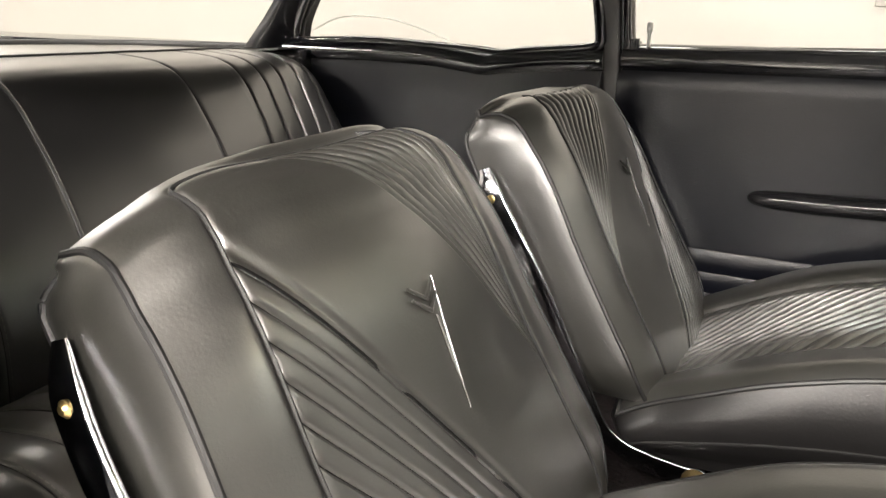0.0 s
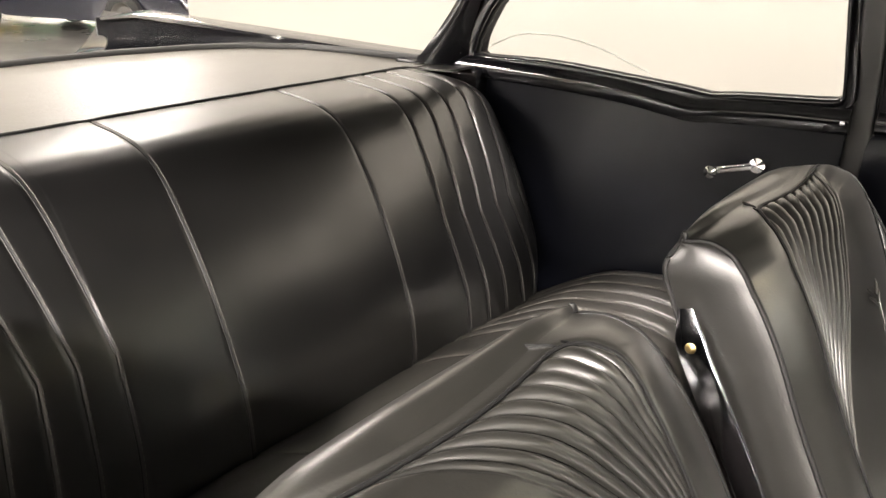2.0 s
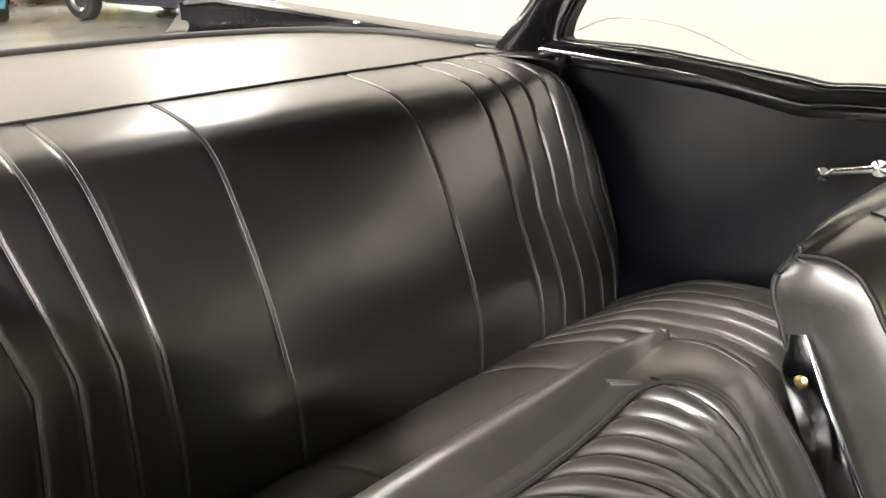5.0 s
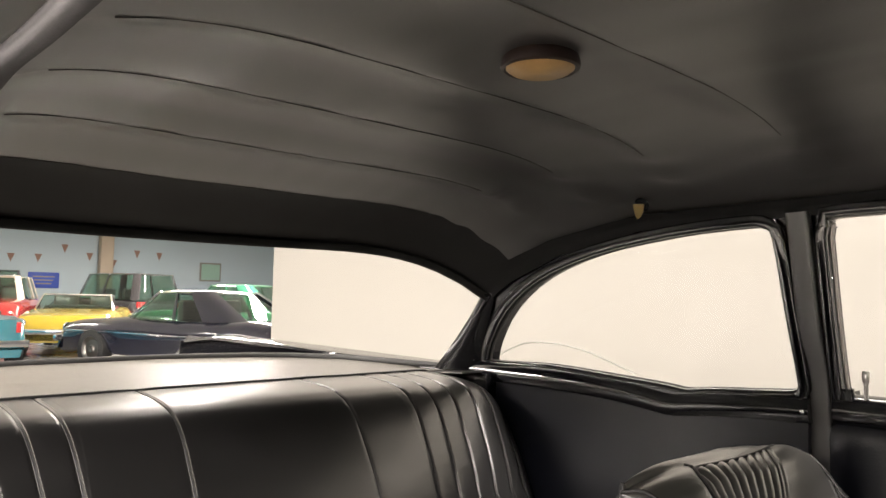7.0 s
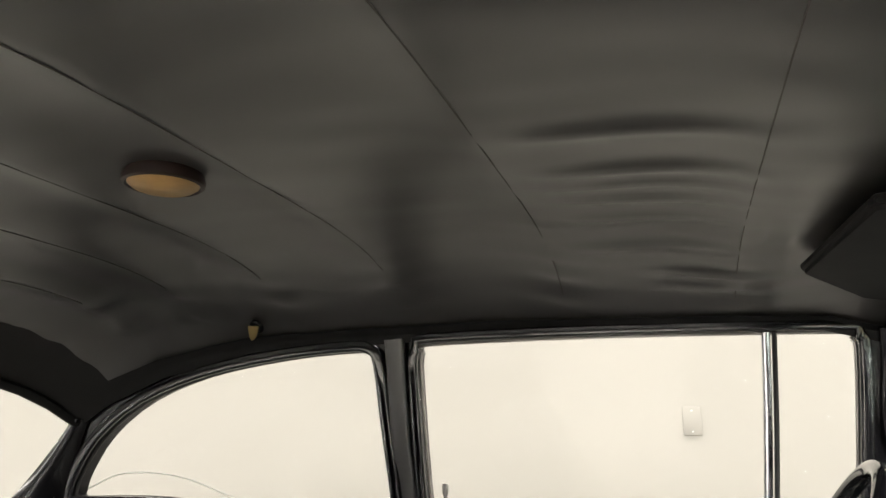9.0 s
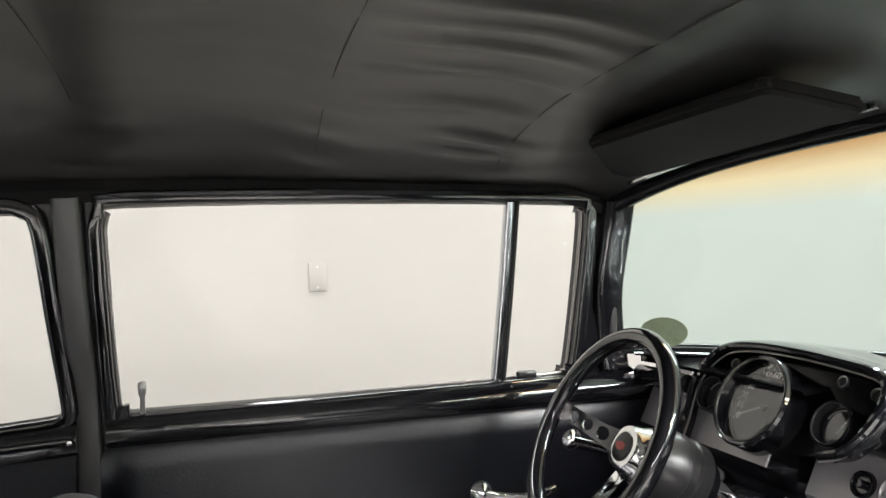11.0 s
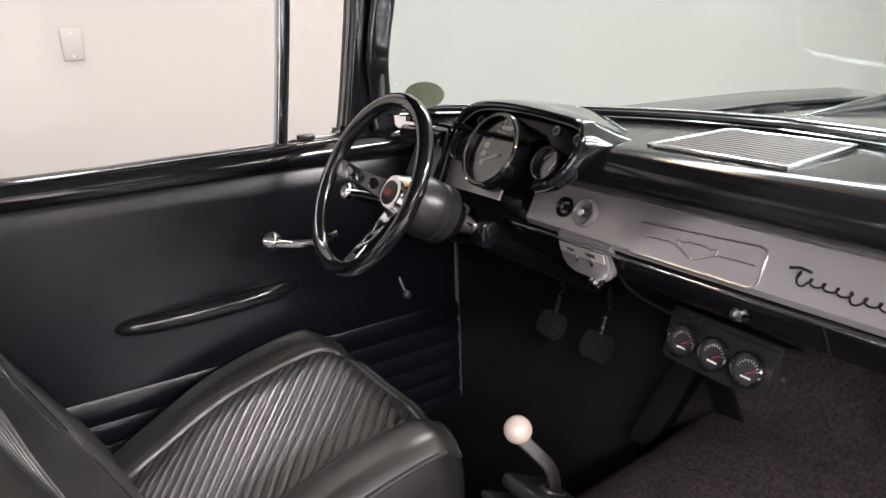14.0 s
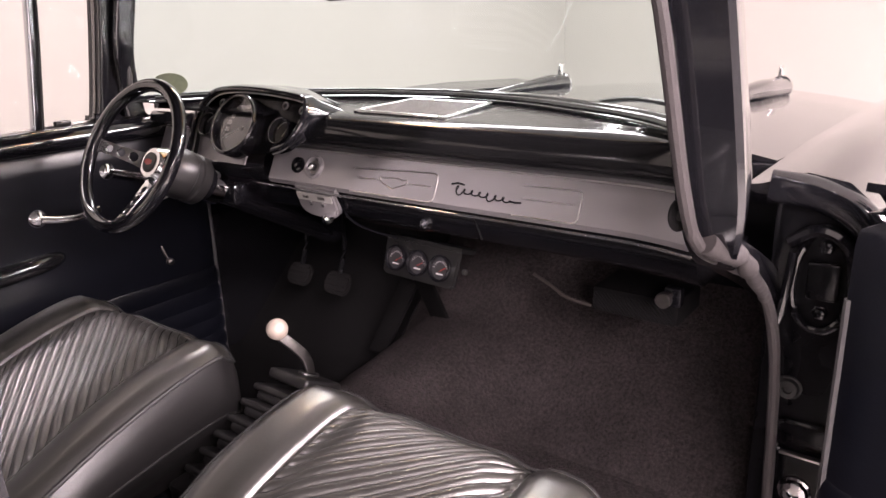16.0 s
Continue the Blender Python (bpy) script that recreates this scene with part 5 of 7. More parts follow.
def pad_nose(y):
    """x of the pad's rounded rear edge."""
    return 0.962 - 0.03 * max(0.0, (-y - 0.50) / 0.15) ** 2


def dash_section(y):
    n = pad_nose(y)
    f = max(WS_X(abs(y)) - 0.02, n + 0.03)
    w = min(1.0, (f - n) / 0.10)
    pts = [(f, 1.030), (n + (f - n) * 0.8, 1.028), (n + (f - n) * 0.6, 1.025), (n + 0.060 * w, 1.0215), (n + 0.040 * w, 1.0200), (n + 0.028 * w, 1.0180), (n + 0.018 * w, 1.0140), (n + 0.010 * w, 1.0070), (n + 0.004, 0.997), (n, 0.984), (n, 0.972), (n + 0.003, 0.960), (n + 0.008, 0.953), (n + 0.015, 0.950), (n + 0.030, 0.949)]
    return [(x, y, z) for x, z in pts]


ysd = [DEND + (0.30 - DEND) * k for k in np.linspace(0, 1, 40)]
pad = sheet("dash_pad", [dash_section(y) for y in ysd], PAINT_PAD, dash, "gloss black dash top with a rounded edge", angle=70)
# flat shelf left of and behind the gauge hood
sheet("dash_top", [[(max(WS_X(abs(y)) - 0.008, 0.93) + (0.93 - max(WS_X(abs(y)) - 0.008, 0.93)) * k, y, 1.030 - 0.018 * k) for k in np.linspace(0, 1, 5)] for y in np.linspace(0.28, 0.670, 16)], PAINT_LOW_SHINE, dash, "gloss black dash top", thick=0.006)


def face_x(z):
    """The silver panel leans: lower edge nearer the seats."""
    return 0.945 + (z - 0.870) * 0.50


PZ0, PZ1 = 0.866, 0.948
# silver panel
rows = [[(face_x(z) + (0.010 if k in (0, 8) else 0) + pad_nose(y) - 0.962, y, z) for y in np.linspace(DEND + 0.02, 0.305, 60)] for k, z in enumerate(np.linspace(PZ0, PZ1, 9))]
panel = sheet("silver_panel", rows, SILVER, dash, "satin silver painted panel", thick=-0.006)
sweep("upper_trim", [(face_x(PZ1) - 0.002 + pad_nose(y) - 0.962, y, PZ1 + 0.004) for y in np.linspace(DEND + 0.02, 0.30, 20)], rounded(0.007, 0.007, 0.003), PAINT, dash, side=(0, 0, 1))
sweep("lower_trim", [(face_x(PZ0) - 0.004 + pad_nose(y) - 0.962, y, PZ0 - 0.003) for y in np.linspace(DEND + 0.01, 0.33, 20)], rounded(0.005, 0.006, 0.0022), CHROME_OLD, dash, "bright lower trim strip", side=(0, 0, 1))
sweep("mid_trim", [(face_x(PZ1) + pad_nose(y) - 0.962, y, PZ1 - 0.007) for y in np.linspace(DEND + 0.03, 0.29, 20)], rounded(0.003, 0.004, 0.0014), STEEL, dash, side=(0, 0, 1))


def on_panel(y, z, lift=0.001):
    return Vector((face_x(z) - lift, y, z - lift * 0.45))


def bead(path, r, material, label=""):
    return tube("raised_line", [on_panel(y, z, 0.0004) for y, z in path], r, material, panel, label, n=6)


# two embossed frames on the panel
for y0, y1 in ((0.06, -0.150), (-0.182, -0.442)):
    bead([(y0, 0.917), ((y0 + y1) / 2, 0.921), (y1 + 0.012, 0.925), (y1 + 0.003, 0.922), (y1, 0.914), (y1, 0.884), (y1 + 0.003, 0.878), (y1 + 0.012, 0.8755), ((y0 + y1) / 2, 0.875), (y0, 0.875)] if y0 > 0 else
         [(-0.33, 0.9235), (y1 + 0.010, 0.925), (y1 + 0.002, 0.922), (y1, 0.914), (y1, 0.884), (y1 + 0.003, 0.8785), (y1 + 0.012, 0.876), (-0.32, 0.8755)], 0.0014, STEEL)
# plain winged badge shape
bead([(0.045, 0.901), (-0.005, 0.9015)], 0.0012, STEEL)
bead([(-0.085, 0.9015), (-0.140, 0.902)], 0.0012, STEEL)
bead([(-0.012, 0.908), (-0.026, 0.905), (-0.030, 0.908), (-0.062, 0.908), (-0.066, 0.905), (-0.080, 0.908), (-0.080, 0.901), (-0.046, 0.888), (-0.012, 0.901), (-0.012, 0.908)], 0.0013, STEEL)
bead([(-0.335, 0.9035), (-0.385, 0.9030), (-0.430, 0.9035)], 0.0012, STEEL)
# script drawn as a plain wavy ribbon, leaning forward
scr = []
for k in np.linspace(0, 1, 110):
    y = -0.192 - 0.118 * k
    amp = 0.0075 if k < 0.12 or 0.62 < k < 0.72 else 0.0036
    z = 0.9045 - 0.006 * k + amp * math.sin(k * 44)
    scr.append(on_panel(y - 0.25 * (z - 0.9) - 0.0045 * math.cos(k * 44), z, 0.003))
sweep("script_ornament", scr, rounded(0.0022, 0.0026, 0.0008, 2), PAINT, panel, "raised black script ornament drawn as a plain ribbon", side=(1, 0, 0))
tube("script_ornament", [on_panel(-0.184, 0.9125, 0.003), on_panel(-0.197, 0.9155, 0.003), on_panel(-0.212, 0.9135, 0.003)], 0.0020, PAINT, panel, n=6)
tube("script_ornament", [on_panel(-0.310, 0.8975, 0.003), on_panel(-0.322, 0.8965, 0.003), on_panel(-0.334, 0.8975, 0.003)], 0.0018, PAINT, panel, n=6)

# knobs in their oval well at the panel's end
for y, ring, big in ((0.222, PAINT_IN, 0.72), (0.172, SILVER, 1.0)):
    km = frame_of(on_panel(y, 0.908, 0.0), (-0.92, 0, 0.38)) @ Matrix.Diagonal((big, big, big, 1))
    well = lathe("knob_well", [(0.013, -0.004), (0.016, 0.004), (0.0205, 0.0085), (0.0235, 0.007), (0.025, -0.002)], km, ring, dash, "round knob well", n=32)
    lathe("cup", [(0.0, 0.0005), (0.0135, 0.0005), (0.0145, 0.002), (0.0, 0.002)], km, STEEL_DARK if big == 1 else PAINT, well, n=20)
    lathe("knob", [(0.0, 0.0), (0.0075, 0.001), (0.0085, 0.010), (0.0065, 0.014), (0.0, 0.0145)], km, CHROME_OLD if big == 1 else PAINT, well, "small control knob", n=18)

# lower dash lip, black
lowsec = [(0.955, 0.862), (0.950, 0.850), (0.953, 0.836), (0.962, 0.818), (0.975, 0.806), (0.995, 0.800), (1.05, 0.800), (1.20, 0.82)]
sheet("lower_dash", [[(x + 0.012 + (pad_nose(y) - 0.962) * (1 if x < 1 else 0), y, z) for x, z in lowsec] for y in np.linspace(DEND + 0.01, 0.66, 40)], PAINT_IN, dash, "semi-gloss black lower dash lip", angle=60)
block("dash_back", (1.11, 0.0, 0.90), (0.16, 1.06, 0.10), PAINT_IN, dash, bevel=0.01)
# ash tray seam and ignition lock
bead2 = tube("tray_gap", [(0.963, -0.105, 0.852), (0.960, -0.235, 0.852), (0.966, -0.240, 0.832), (0.975, -0.240, 0.812)], 0.0015, PLASTIC, dash, n=6)
ign = lathe("ignition_lock", [(0.0, 0.0), (0.013, 0.0), (0.0125, 0.004), (0.010, 0.007), (0.009, 0.013), (0.0, 0.014)], frame_of((0.972, -0.118, 0.828), (-0.94, 0, 0.0)), CHROME_OLD, dash, "chrome ignition lock", n=20)
block("key_wing", (0.954, -0.118, 0.828), (0.010, 0.003, 0.014), CHROME_OLD, ign, bevel=0.0015)

# heater control box
hb = thing("heater_control", "silver heater control panel below the dash", "heater control", (0.99, 0.17, 0.80))
hm = frame_of((0.957, 0.157, 0.838), (-0.955, 0.0, -0.30))
plate("face", [(-0.058, 0.036), (0.058, 0.036), (0.058, -0.008), (0.050, -0.024), (0.036, -0.033), (0.016, -0.036), (-0.030, -0.034), (-0.048, -0.027), (-0.058, -0.010)], 0.020, hm @ Matrix.Translation((0, 0, -0.010)), SILVER, hb, bevel=0.005)
plate("scale_strip", [(-0.050, 0.024), (0.050, 0.024), (0.050, 0.008), (-0.050, 0.008)], 0.003, hm @ Matrix.Translation((0, 0, 0.010)), STRIP, hb, "white lettered scale strip")
text_part("lettering", "FAN", 0.009, hm @ Matrix.Translation((-0.024, 0.0160, 0.0135)), PLASTIC, hb)
text_part("lettering", "DEFR", 0.009, hm @ Matrix.Translation((0.022, 0.0160, 0.0135)), PLASTIC, hb)
for kx in (0.022, -0.012):
    block("slider", (0, 0, 0), (0.006, 0.010, 0.008), CHROME, hb, bevel=0.002, place=hm @ Matrix.Translation((kx, 0.002, 0.012)))
lathe("knob", [(0.0, 0.0), (0.010, 0.0), (0.012, 0.006), (0.012, 0.016), (0.008, 0.020), (0.0, 0.021)], hm @ Matrix.Translation((0.030, -0.026, 0.010)), CHROME, hb, "chrome fan knob", n=18)
sweep("bracket", smooth_path([hm @ Vector((0.058, 0.020, 0.0)), (0.972, 0.098, 0.815), (0.978, 0.080, 0.798), (0.985, 0.040, 0.785), (0.995, -0.02, 0.775)], 5), rounded(0.006, 0.004, 0.0015, 2), PAINT_IN, hb, "thin black bracket edge", side=(-1, 0, 0))

# gauge hood
FN = Vector((-0.875, 0, 0.485))         # the way the dials face
FC = Vector((0.945, 0.378, 0.980))
FM = frame_of(FC, FN)                   # x towards the car's middle, y up, z at the driver
POD = [(0.150, -0.044), (0.180, -0.032), (0.198, -0.010), (0.208, 0.014), (0.212, 0.036), (0.208, 0.058), (0.188, 0.073), (0.12, 0.081), (0.04, 0.086), (-0.04, 0.086), (-0.098, 0.078), (-0.128, 0.056), (-0.145, 0.022), (-0.142, -0.011), (-0.134, -0.045), (-0.130, -0.078)]
hood = thing("gauge_cluster", "black hooded instrument cluster with round dials", "instrument cluster", FC)
podp = smooth_path([(a, b, 0) for a, b in POD], 10)
rows = []
for p in podp:
    lip = FM @ Vector((p.x, p.y, 0.022))
    out = FM @ Vector((p.x * 1.03, p.y + 0.010 * max(0, p.y / 0.08), 0.010))
    mid_side = max(0.0, min(1.0, (p.x - 0.06) / 0.12))       # swells into the pad towards the car's middle
    high = max(0.0, min(1.0, (p.y + 0.01) / 0.06))
    high = high * high * (3 - 2 * high)
    zb = 1.010 * high + max(0.955, lip.z) * (1 - high) if mid_side > 0 else (1.022 if p.y > -0.02 else max(0.955, lip.z))
    zb = zb if mid_side > 0.99 else 1.022 * (1 - mid_side) + zb * mid_side if p.y > -0.02 else zb
    back_ = Vector((lip.x + 0.10 + 0.10 * max(0, p.y) / 0.086 - 0.02 * mid_side, FC.y + (lip.y - FC.y) * (1.04 + 0.26 * mid_side * high), zb))
    top_ = max(0, p.y) / 0.086
    wave = []
    for k in np.linspace(0.06, 0.94, 16):
        q = out.lerp(back_, k)
        ease = (1 - mid_side) * (1 - k) + mid_side * (1 - k) ** 2.2
        q.z = back_.z + (out.z - back_.z) * ease + 0.012 * top_ * math.sin(math.pi * k) * (1 - mid_side)
        wave.append(q)
    rows.append([FM @ Vector((p.x * 0.985, p.y - 0.002, -0.006)), FM @ Vector((p.x * 0.992, p.y, 0.016)), lip, out, *wave, back_])
sheet("hood", rows, PAINT, hood, "gloss black gauge hood", angle=60)
tube("hood_edge", [FM @ Vector((p.x * 0.985, p.y - 0.003, 0.020)) for p in podp], 0.0065, PAINT, hood, n=10)
tube("hood_line", [FM @ Vector((p.x * 0.955, p.y - 0.009, 0.012)) for p in podp], 0.0016, STEEL, hood, "thin bright line inside the hood", n=6)
fv = [FM @ Vector((p.x, p.y, -0.004)) for p in podp]
bm = bmesh.new()
bm.faces.new([bm.verts.new(p) for p in fv])
part("face_plate", bm, PAINT_LOW_SHINE, hood, "semi-gloss black face plate")


def dial(name, cx, cy, r, deep, label):
    m = FM @ Matrix.Translation((cx, cy, 0.0))
    d = lathe(name, [(r, -0.004), (r * 1.0, deep), (r * 0.97, deep + 0.004), (r * 0.90, deep + 0.003), (r * 0.88, deep - 0.006), (r * 0.86, 0.004)], m, PAINT, hood, label, n=44)
    lathe("rim", [(r * 1.005, deep - 0.002), (r * 1.015, deep + 0.001), (r * 0.985, deep + 0.0052), (r * 0.96, deep + 0.003)], m, PAINT, d, n=44)
    lathe("bright_lip", [(r * 0.925, deep + 0.0030), (r * 0.915, deep + 0.0048), (r * 0.908, deep + 0.0046), (r * 0.900, deep + 0.0020)], m, STEEL_DARK, d, n=44)
    lathe("face", [(0.0, 0.0), (r * 0.90, 0.0), (r * 0.90, 0.0022), (0.0, 0.0022)], m @ Matrix.Translation((0, 0, 0.002)), DIAL, d, n=36)
    g_ = lathe("cover_glass", [(0.0, 0.0), (r * 0.88, 0.0), (r * 0.88, 0.0006), (0.0, 0.0006)], m @ Matrix.Translation((0, 0, deep - 0.008)), GLASS_DIAL, d, n=36)
    g_.visible_shadow = False
    return d, m


spd, sm = dial("speedometer", 0.010, -0.002, 0.069, 0.030, "large round speedometer with white numerals")
for k, num in enumerate(("0", "10", "20", "30", "40", "50", "60", "70", "80", "90", "100", "110", "120")):
    a = radians(205 - 19.2 * k)
    text_part("numeral", num, 0.0150, sm @ Matrix.Translation((0.0495 * math.cos(a), 0.0495 * math.sin(a), 0.0048)), DIAL_MARK, spd, 0.0003)
for k in range(25):
    a = radians(205 - 9.6 * k)
    o = sm @ Matrix.Translation((0, 0, 0.0046))
    tube("tick", [o @ Vector((0.0585 * math.cos(a), 0.0585 * math.sin(a), 0)), o @ Vector(((0.062 if k % 2 else 0.0635) * math.cos(a), (0.062 if k % 2 else 0.0635) * math.sin(a), 0))], 0.0006, DIAL_MARK, spd, n=4)
tube("needle", [sm @ Vector((0.006, 0.003, 0.007)), sm @ Vector((-0.046, -0.021, 0.007))], 0.0012, DIAL_MARK, spd, n=5)
lathe("needle_hub", [(0.0, 0.0), (0.006, 0.0), (0.005, 0.003), (0.0, 0.004)], sm @ Matrix.Translation((0, 0, 0.005)), PLASTIC, spd, n=14)
block("odometer", (0, 0, 0), (0.030, 0.008, 0.001), PLASTIC, spd, bevel=0.0, place=sm @ Matrix.Translation((0, -0.024, 0.0048)))
for cx, r, label in ((0.147, 0.030, "small round fuel gauge"), (-0.094, 0.029, "small round temperature gauge")):
    g_, gm = dial("side_gauge", cx, -0.004, r, 0.018, label)
    tube("scale_arc", [gm @ Vector((0.024 * math.cos(radians(q)), 0.024 * math.sin(radians(q)), 0.0048)) for q in range(20, 161, 14)], 0.0007, DIAL_MARK, g_, n=4)
    tube("needle", [gm @ Vector((0.0, -0.008, 0.0065)), gm @ Vector((0.012, 0.018, 0.0065))], 0.0010, DIAL_MARK, g_, n=5)
for cx, cy in ((-0.092, 0.056), (0.120, 0.058), (0.176, 0.050)):
    lamp = lathe("warning_lamp", [(0.0, 0.0), (0.0062, 0.0), (0.0062, 0.0016), (0.0, 0.0024)], FM @ Matrix.Translation((cx, cy, -0.003)), DIAL, hood, "small dark warning lamp with a bright ring", n=16)
    lathe("ring", [(0.0086, 0.0), (0.0088, 0.003), (0.0080, 0.0045), (0.0066, 0.0042), (0.0062, 0.0010)], FM @ Matrix.Translation((cx, cy, -0.003)), STEEL, lamp, n=20)
# silver and black dash skin below the cluster
rows = []
for y in np.linspace(0.318, 0.665, 24):
    rows.append([(x, y, z) for x, z in ((0.985, 0.955), (0.965, 0.935), (0.952, 0.915), (0.947, 0.895), (0.950, 0.878), (0.962, 0.862))])
sheet("lower_face", rows, PAINT, hood, "gloss black dash skin under the dials", angle=60)
sheet("silver_end", [[(0.943 - 0.030 * k, y, 0.966 - 0.060 * k) for k in np.linspace(0, 1, 5)] for y in np.linspace(0.335, 0.655, 14)], SILVER, hood, "satin silver dash end panel", thick=0.004)
tube("end_roll", [(0.925, y, 0.985 + 0.006) for y in np.linspace(0.53, 0.672, 6)], 0.016, PAINT, hood, n=12)

# ---------------------------------------------------------------- steering wheel
WN = Vector((-math.cos(radians(29.1)), 0.012, math.sin(radians(29.1))))
WC = Vector((0.692, 0.402, 0.959))
WM = frame_of(WC, WN)
wheel = thing("steering_wheel", "three-spoke steering wheel with a black rim and chrome spokes", "steering wheel", WC)
R = 0.1475
tube("rim", [WM @ Vector((R * math.cos(a), R * math.sin(a), 0)) for a in np.linspace(0, 2 * math.pi, 72, endpoint=False)], 0.0135, PAINT, wheel, "thick gloss black rim", n=14, closed=True)
hubz = -0.066


def spoke(angle):
    """A flat spoke with three drilled holes."""
    a = radians(angle)
    ux, uy = math.cos(a), math.sin(a)
    bm = bmesh.new()
    edges = []
    out = [(0.026, 0.019), (0.060, 0.0145), (0.100, 0.0125), (R - 0.004, 0.0145), (R - 0.004, -0.0145), (0.100, -0.0125), (0.060, -0.0145), (0.026, -0.019)]
    rings = [out] + [[(c + r * math.cos(q), r * math.sin(q)) for q in np.linspace(0, 2 * math.pi, 18, endpoint=False)] for c, r in ((0.060, 0.0100), (0.087, 0.0088), (0.112, 0.0076))]
    for ring in rings:
        vs = [bm.verts.new((p, q, 0)) for p, q in ring]
        edges += [bm.edges.new((vs[i], vs[(i + 1) % len(vs)])) for i in range(len(vs))]
    bmesh.ops.triangle_fill(bm, edges=edges, use_beauty=True)
    made = bmesh.ops.extrude_face_region(bm, geom=bm.faces[:])["geom"]
    bmesh.ops.translate(bm, vec=(0, 0, 0.003), verts=[g for g in made if isinstance(g, bmesh.types.BMVert)])
    for v in bm.verts:
        p, q, h = v.co
        z = hubz + 0.004 + h + (p - 0.026) / (R - 0.03) * (-hubz - 0.006)
        v.co = WM @ Vector((p * ux - q * uy, p * uy + q * ux, z))
    return part("spoke", bm, CHROME, wheel, "polished drilled spoke", smooth=False)


for ang in (175, 8, 281):
    spoke(ang)
# hub: chromed cup with a dark cap, then the boss
hub = lathe("hub", [(0.0, hubz - 0.03), (0.040, hubz - 0.03), (0.040, hubz), (0.036, hubz + 0.006), (0.034, hubz + 0.016), (0.031, hubz + 0.022), (0.024, hubz + 0.0225), (0.0, hubz + 0.021)], WM, CHROME, wheel, "chrome hub ring", n=36)
lathe("horn_cap", [(0.0, 0.0), (0.022, 0.0), (0.021, 0.003), (0.016, 0.0045), (0.0, 0.005)], WM @ Matrix.Translation((0, 0, hubz + 0.0215)), PLASTIC, hub, "dark horn cap", n=30)
plate("badge", [(-0.012, 0.004), (-0.005, 0.004), (-0.005, 0.006), (0.005, 0.006), (0.005, 0.004), (0.012, 0.004), (0.010, -0.004), (0.005, -0.004), (0.005, -0.006), (-0.005, -0.006), (-0.005, -0.004), (-0.010, -0.004)], 0.0008, WM @ Matrix.Translation((0, 0, hubz + 0.0262)), RED, hub, "small plain red badge")
lathe("boss", [(0.0, hubz - 0.095), (0.053, hubz - 0.095), (0.054, hubz - 0.075), (0.051, hubz - 0.072), (0.051, hubz - 0.060), (0.054, hubz - 0.057), (0.053, hubz - 0.035), (0.042, hubz - 0.012), (0.0, hubz - 0.01)], WM, BOSS, wheel, "ribbed grey-black wheel boss", n=32)
col = thing("steering_column", "black steering column with a chrome turn lever", "steering column", WM @ Vector((0, 0, -0.2)))
lathe("jacket", [(0.0, -0.60), (0.028, -0.60), (0.028, -0.20), (0.036, -0.19), (0.040, hubz - 0.105), (0.0, hubz - 0.10)], WM, PAINT, col, "gloss black column jacket", n=24)
lathe("collar", [(0.0, -0.215), (0.037, -0.215), (0.038, -0.20), (0.037, -0.185), (0.0, -0.185)], WM, CHROME, col, n=24)
sl = tube("turn_lever", smooth_path([WM @ Vector((0.03, 0.0, -0.16)), WM @ Vector((-0.03, -0.045, -0.13)), WM @ Vector((-0.055, -0.075, -0.11))], 4), 0.0045, CHROME, col, n=8)
block("column_clamp", WM @ Vector((0, -0.0, -0.24)), (0.04, 0.11, 0.05), PAINT, col, bevel=0.01)

# ---------------------------------------------------------------- gear lever
sh = thing("gear_shifter", "floor gear shifter with a white ball knob", "gear shifter", (0.72, 0.03, 0.45))
bm = bmesh.new()
bmesh.ops.create_uvsphere(bm, u_segments=32, v_segments=20, radius=0.0205)
bmesh.ops.translate(bm, vec=(0.720, 0.044, 0.661), verts=bm.verts)
part("ball_knob", bm, BALL, sh, "glossy white ball knob")
sweep("lever", smooth_path([(0.724, 0.040, 0.645), (0.742, 0.028, 0.622), (0.757, 0.020, 0.60), (0.764, 0.016, 0.575), (0.764, 0.016, 0.552)], 5), rounded(0.008, 0.020, 0.003), STEEL_DARK, sh, "flat worn steel lever", side=(0, 1, 0))
tilt = Matrix.Rotation(radians(28), 4, "Y")
boot = block("boot_cap", (0.752, 0.018, 0.550), (0.098, 0.105, 0.022), RUBBER_DARK, sh, "square black rubber boot cap", bevel=0.008, place=tilt, seg=3)
tube("boot_collar", [Vector((0.762, 0.017, 0.560)) + tilt @ Vector((0.020 * math.cos(q), 0.014 * math.sin(q), 0)) for q in np.linspace(0, 2 * math.pi, 20, endpoint=False)], 0.004, RUBBER_DARK, boot, n=8, closed=True)
for k in range(6):
    block("boot_fold", (0.728 - 0.030 * k, 0.016 - 0.003 * k, 0.530 - 0.019 * k), (0.118 + 0.004 * k, 0.122 + 0.008 * k, 0.013), RUBBER_DARK, sh, "black rubber bellows fold", bevel=0.0055, place=tilt, seg=3)
    block("boot_neck", (0.716 - 0.030 * k, 0.016 - 0.003 * k, 0.521 - 0.019 * k), (0.096 + 0.004 * k, 0.100 + 0.008 * k, 0.018), RUBBER_DARK, sh, bevel=0.006, place=tilt)
block("boot_flange", (0.66, 0.010, 0.437), (0.34, 0.18, 0.05), RUBBER_DARK, sh, "flat rubber boot flange on the hump", bevel=0.012, place=Matrix.Rotation(radians(-6), 4, "Y"))

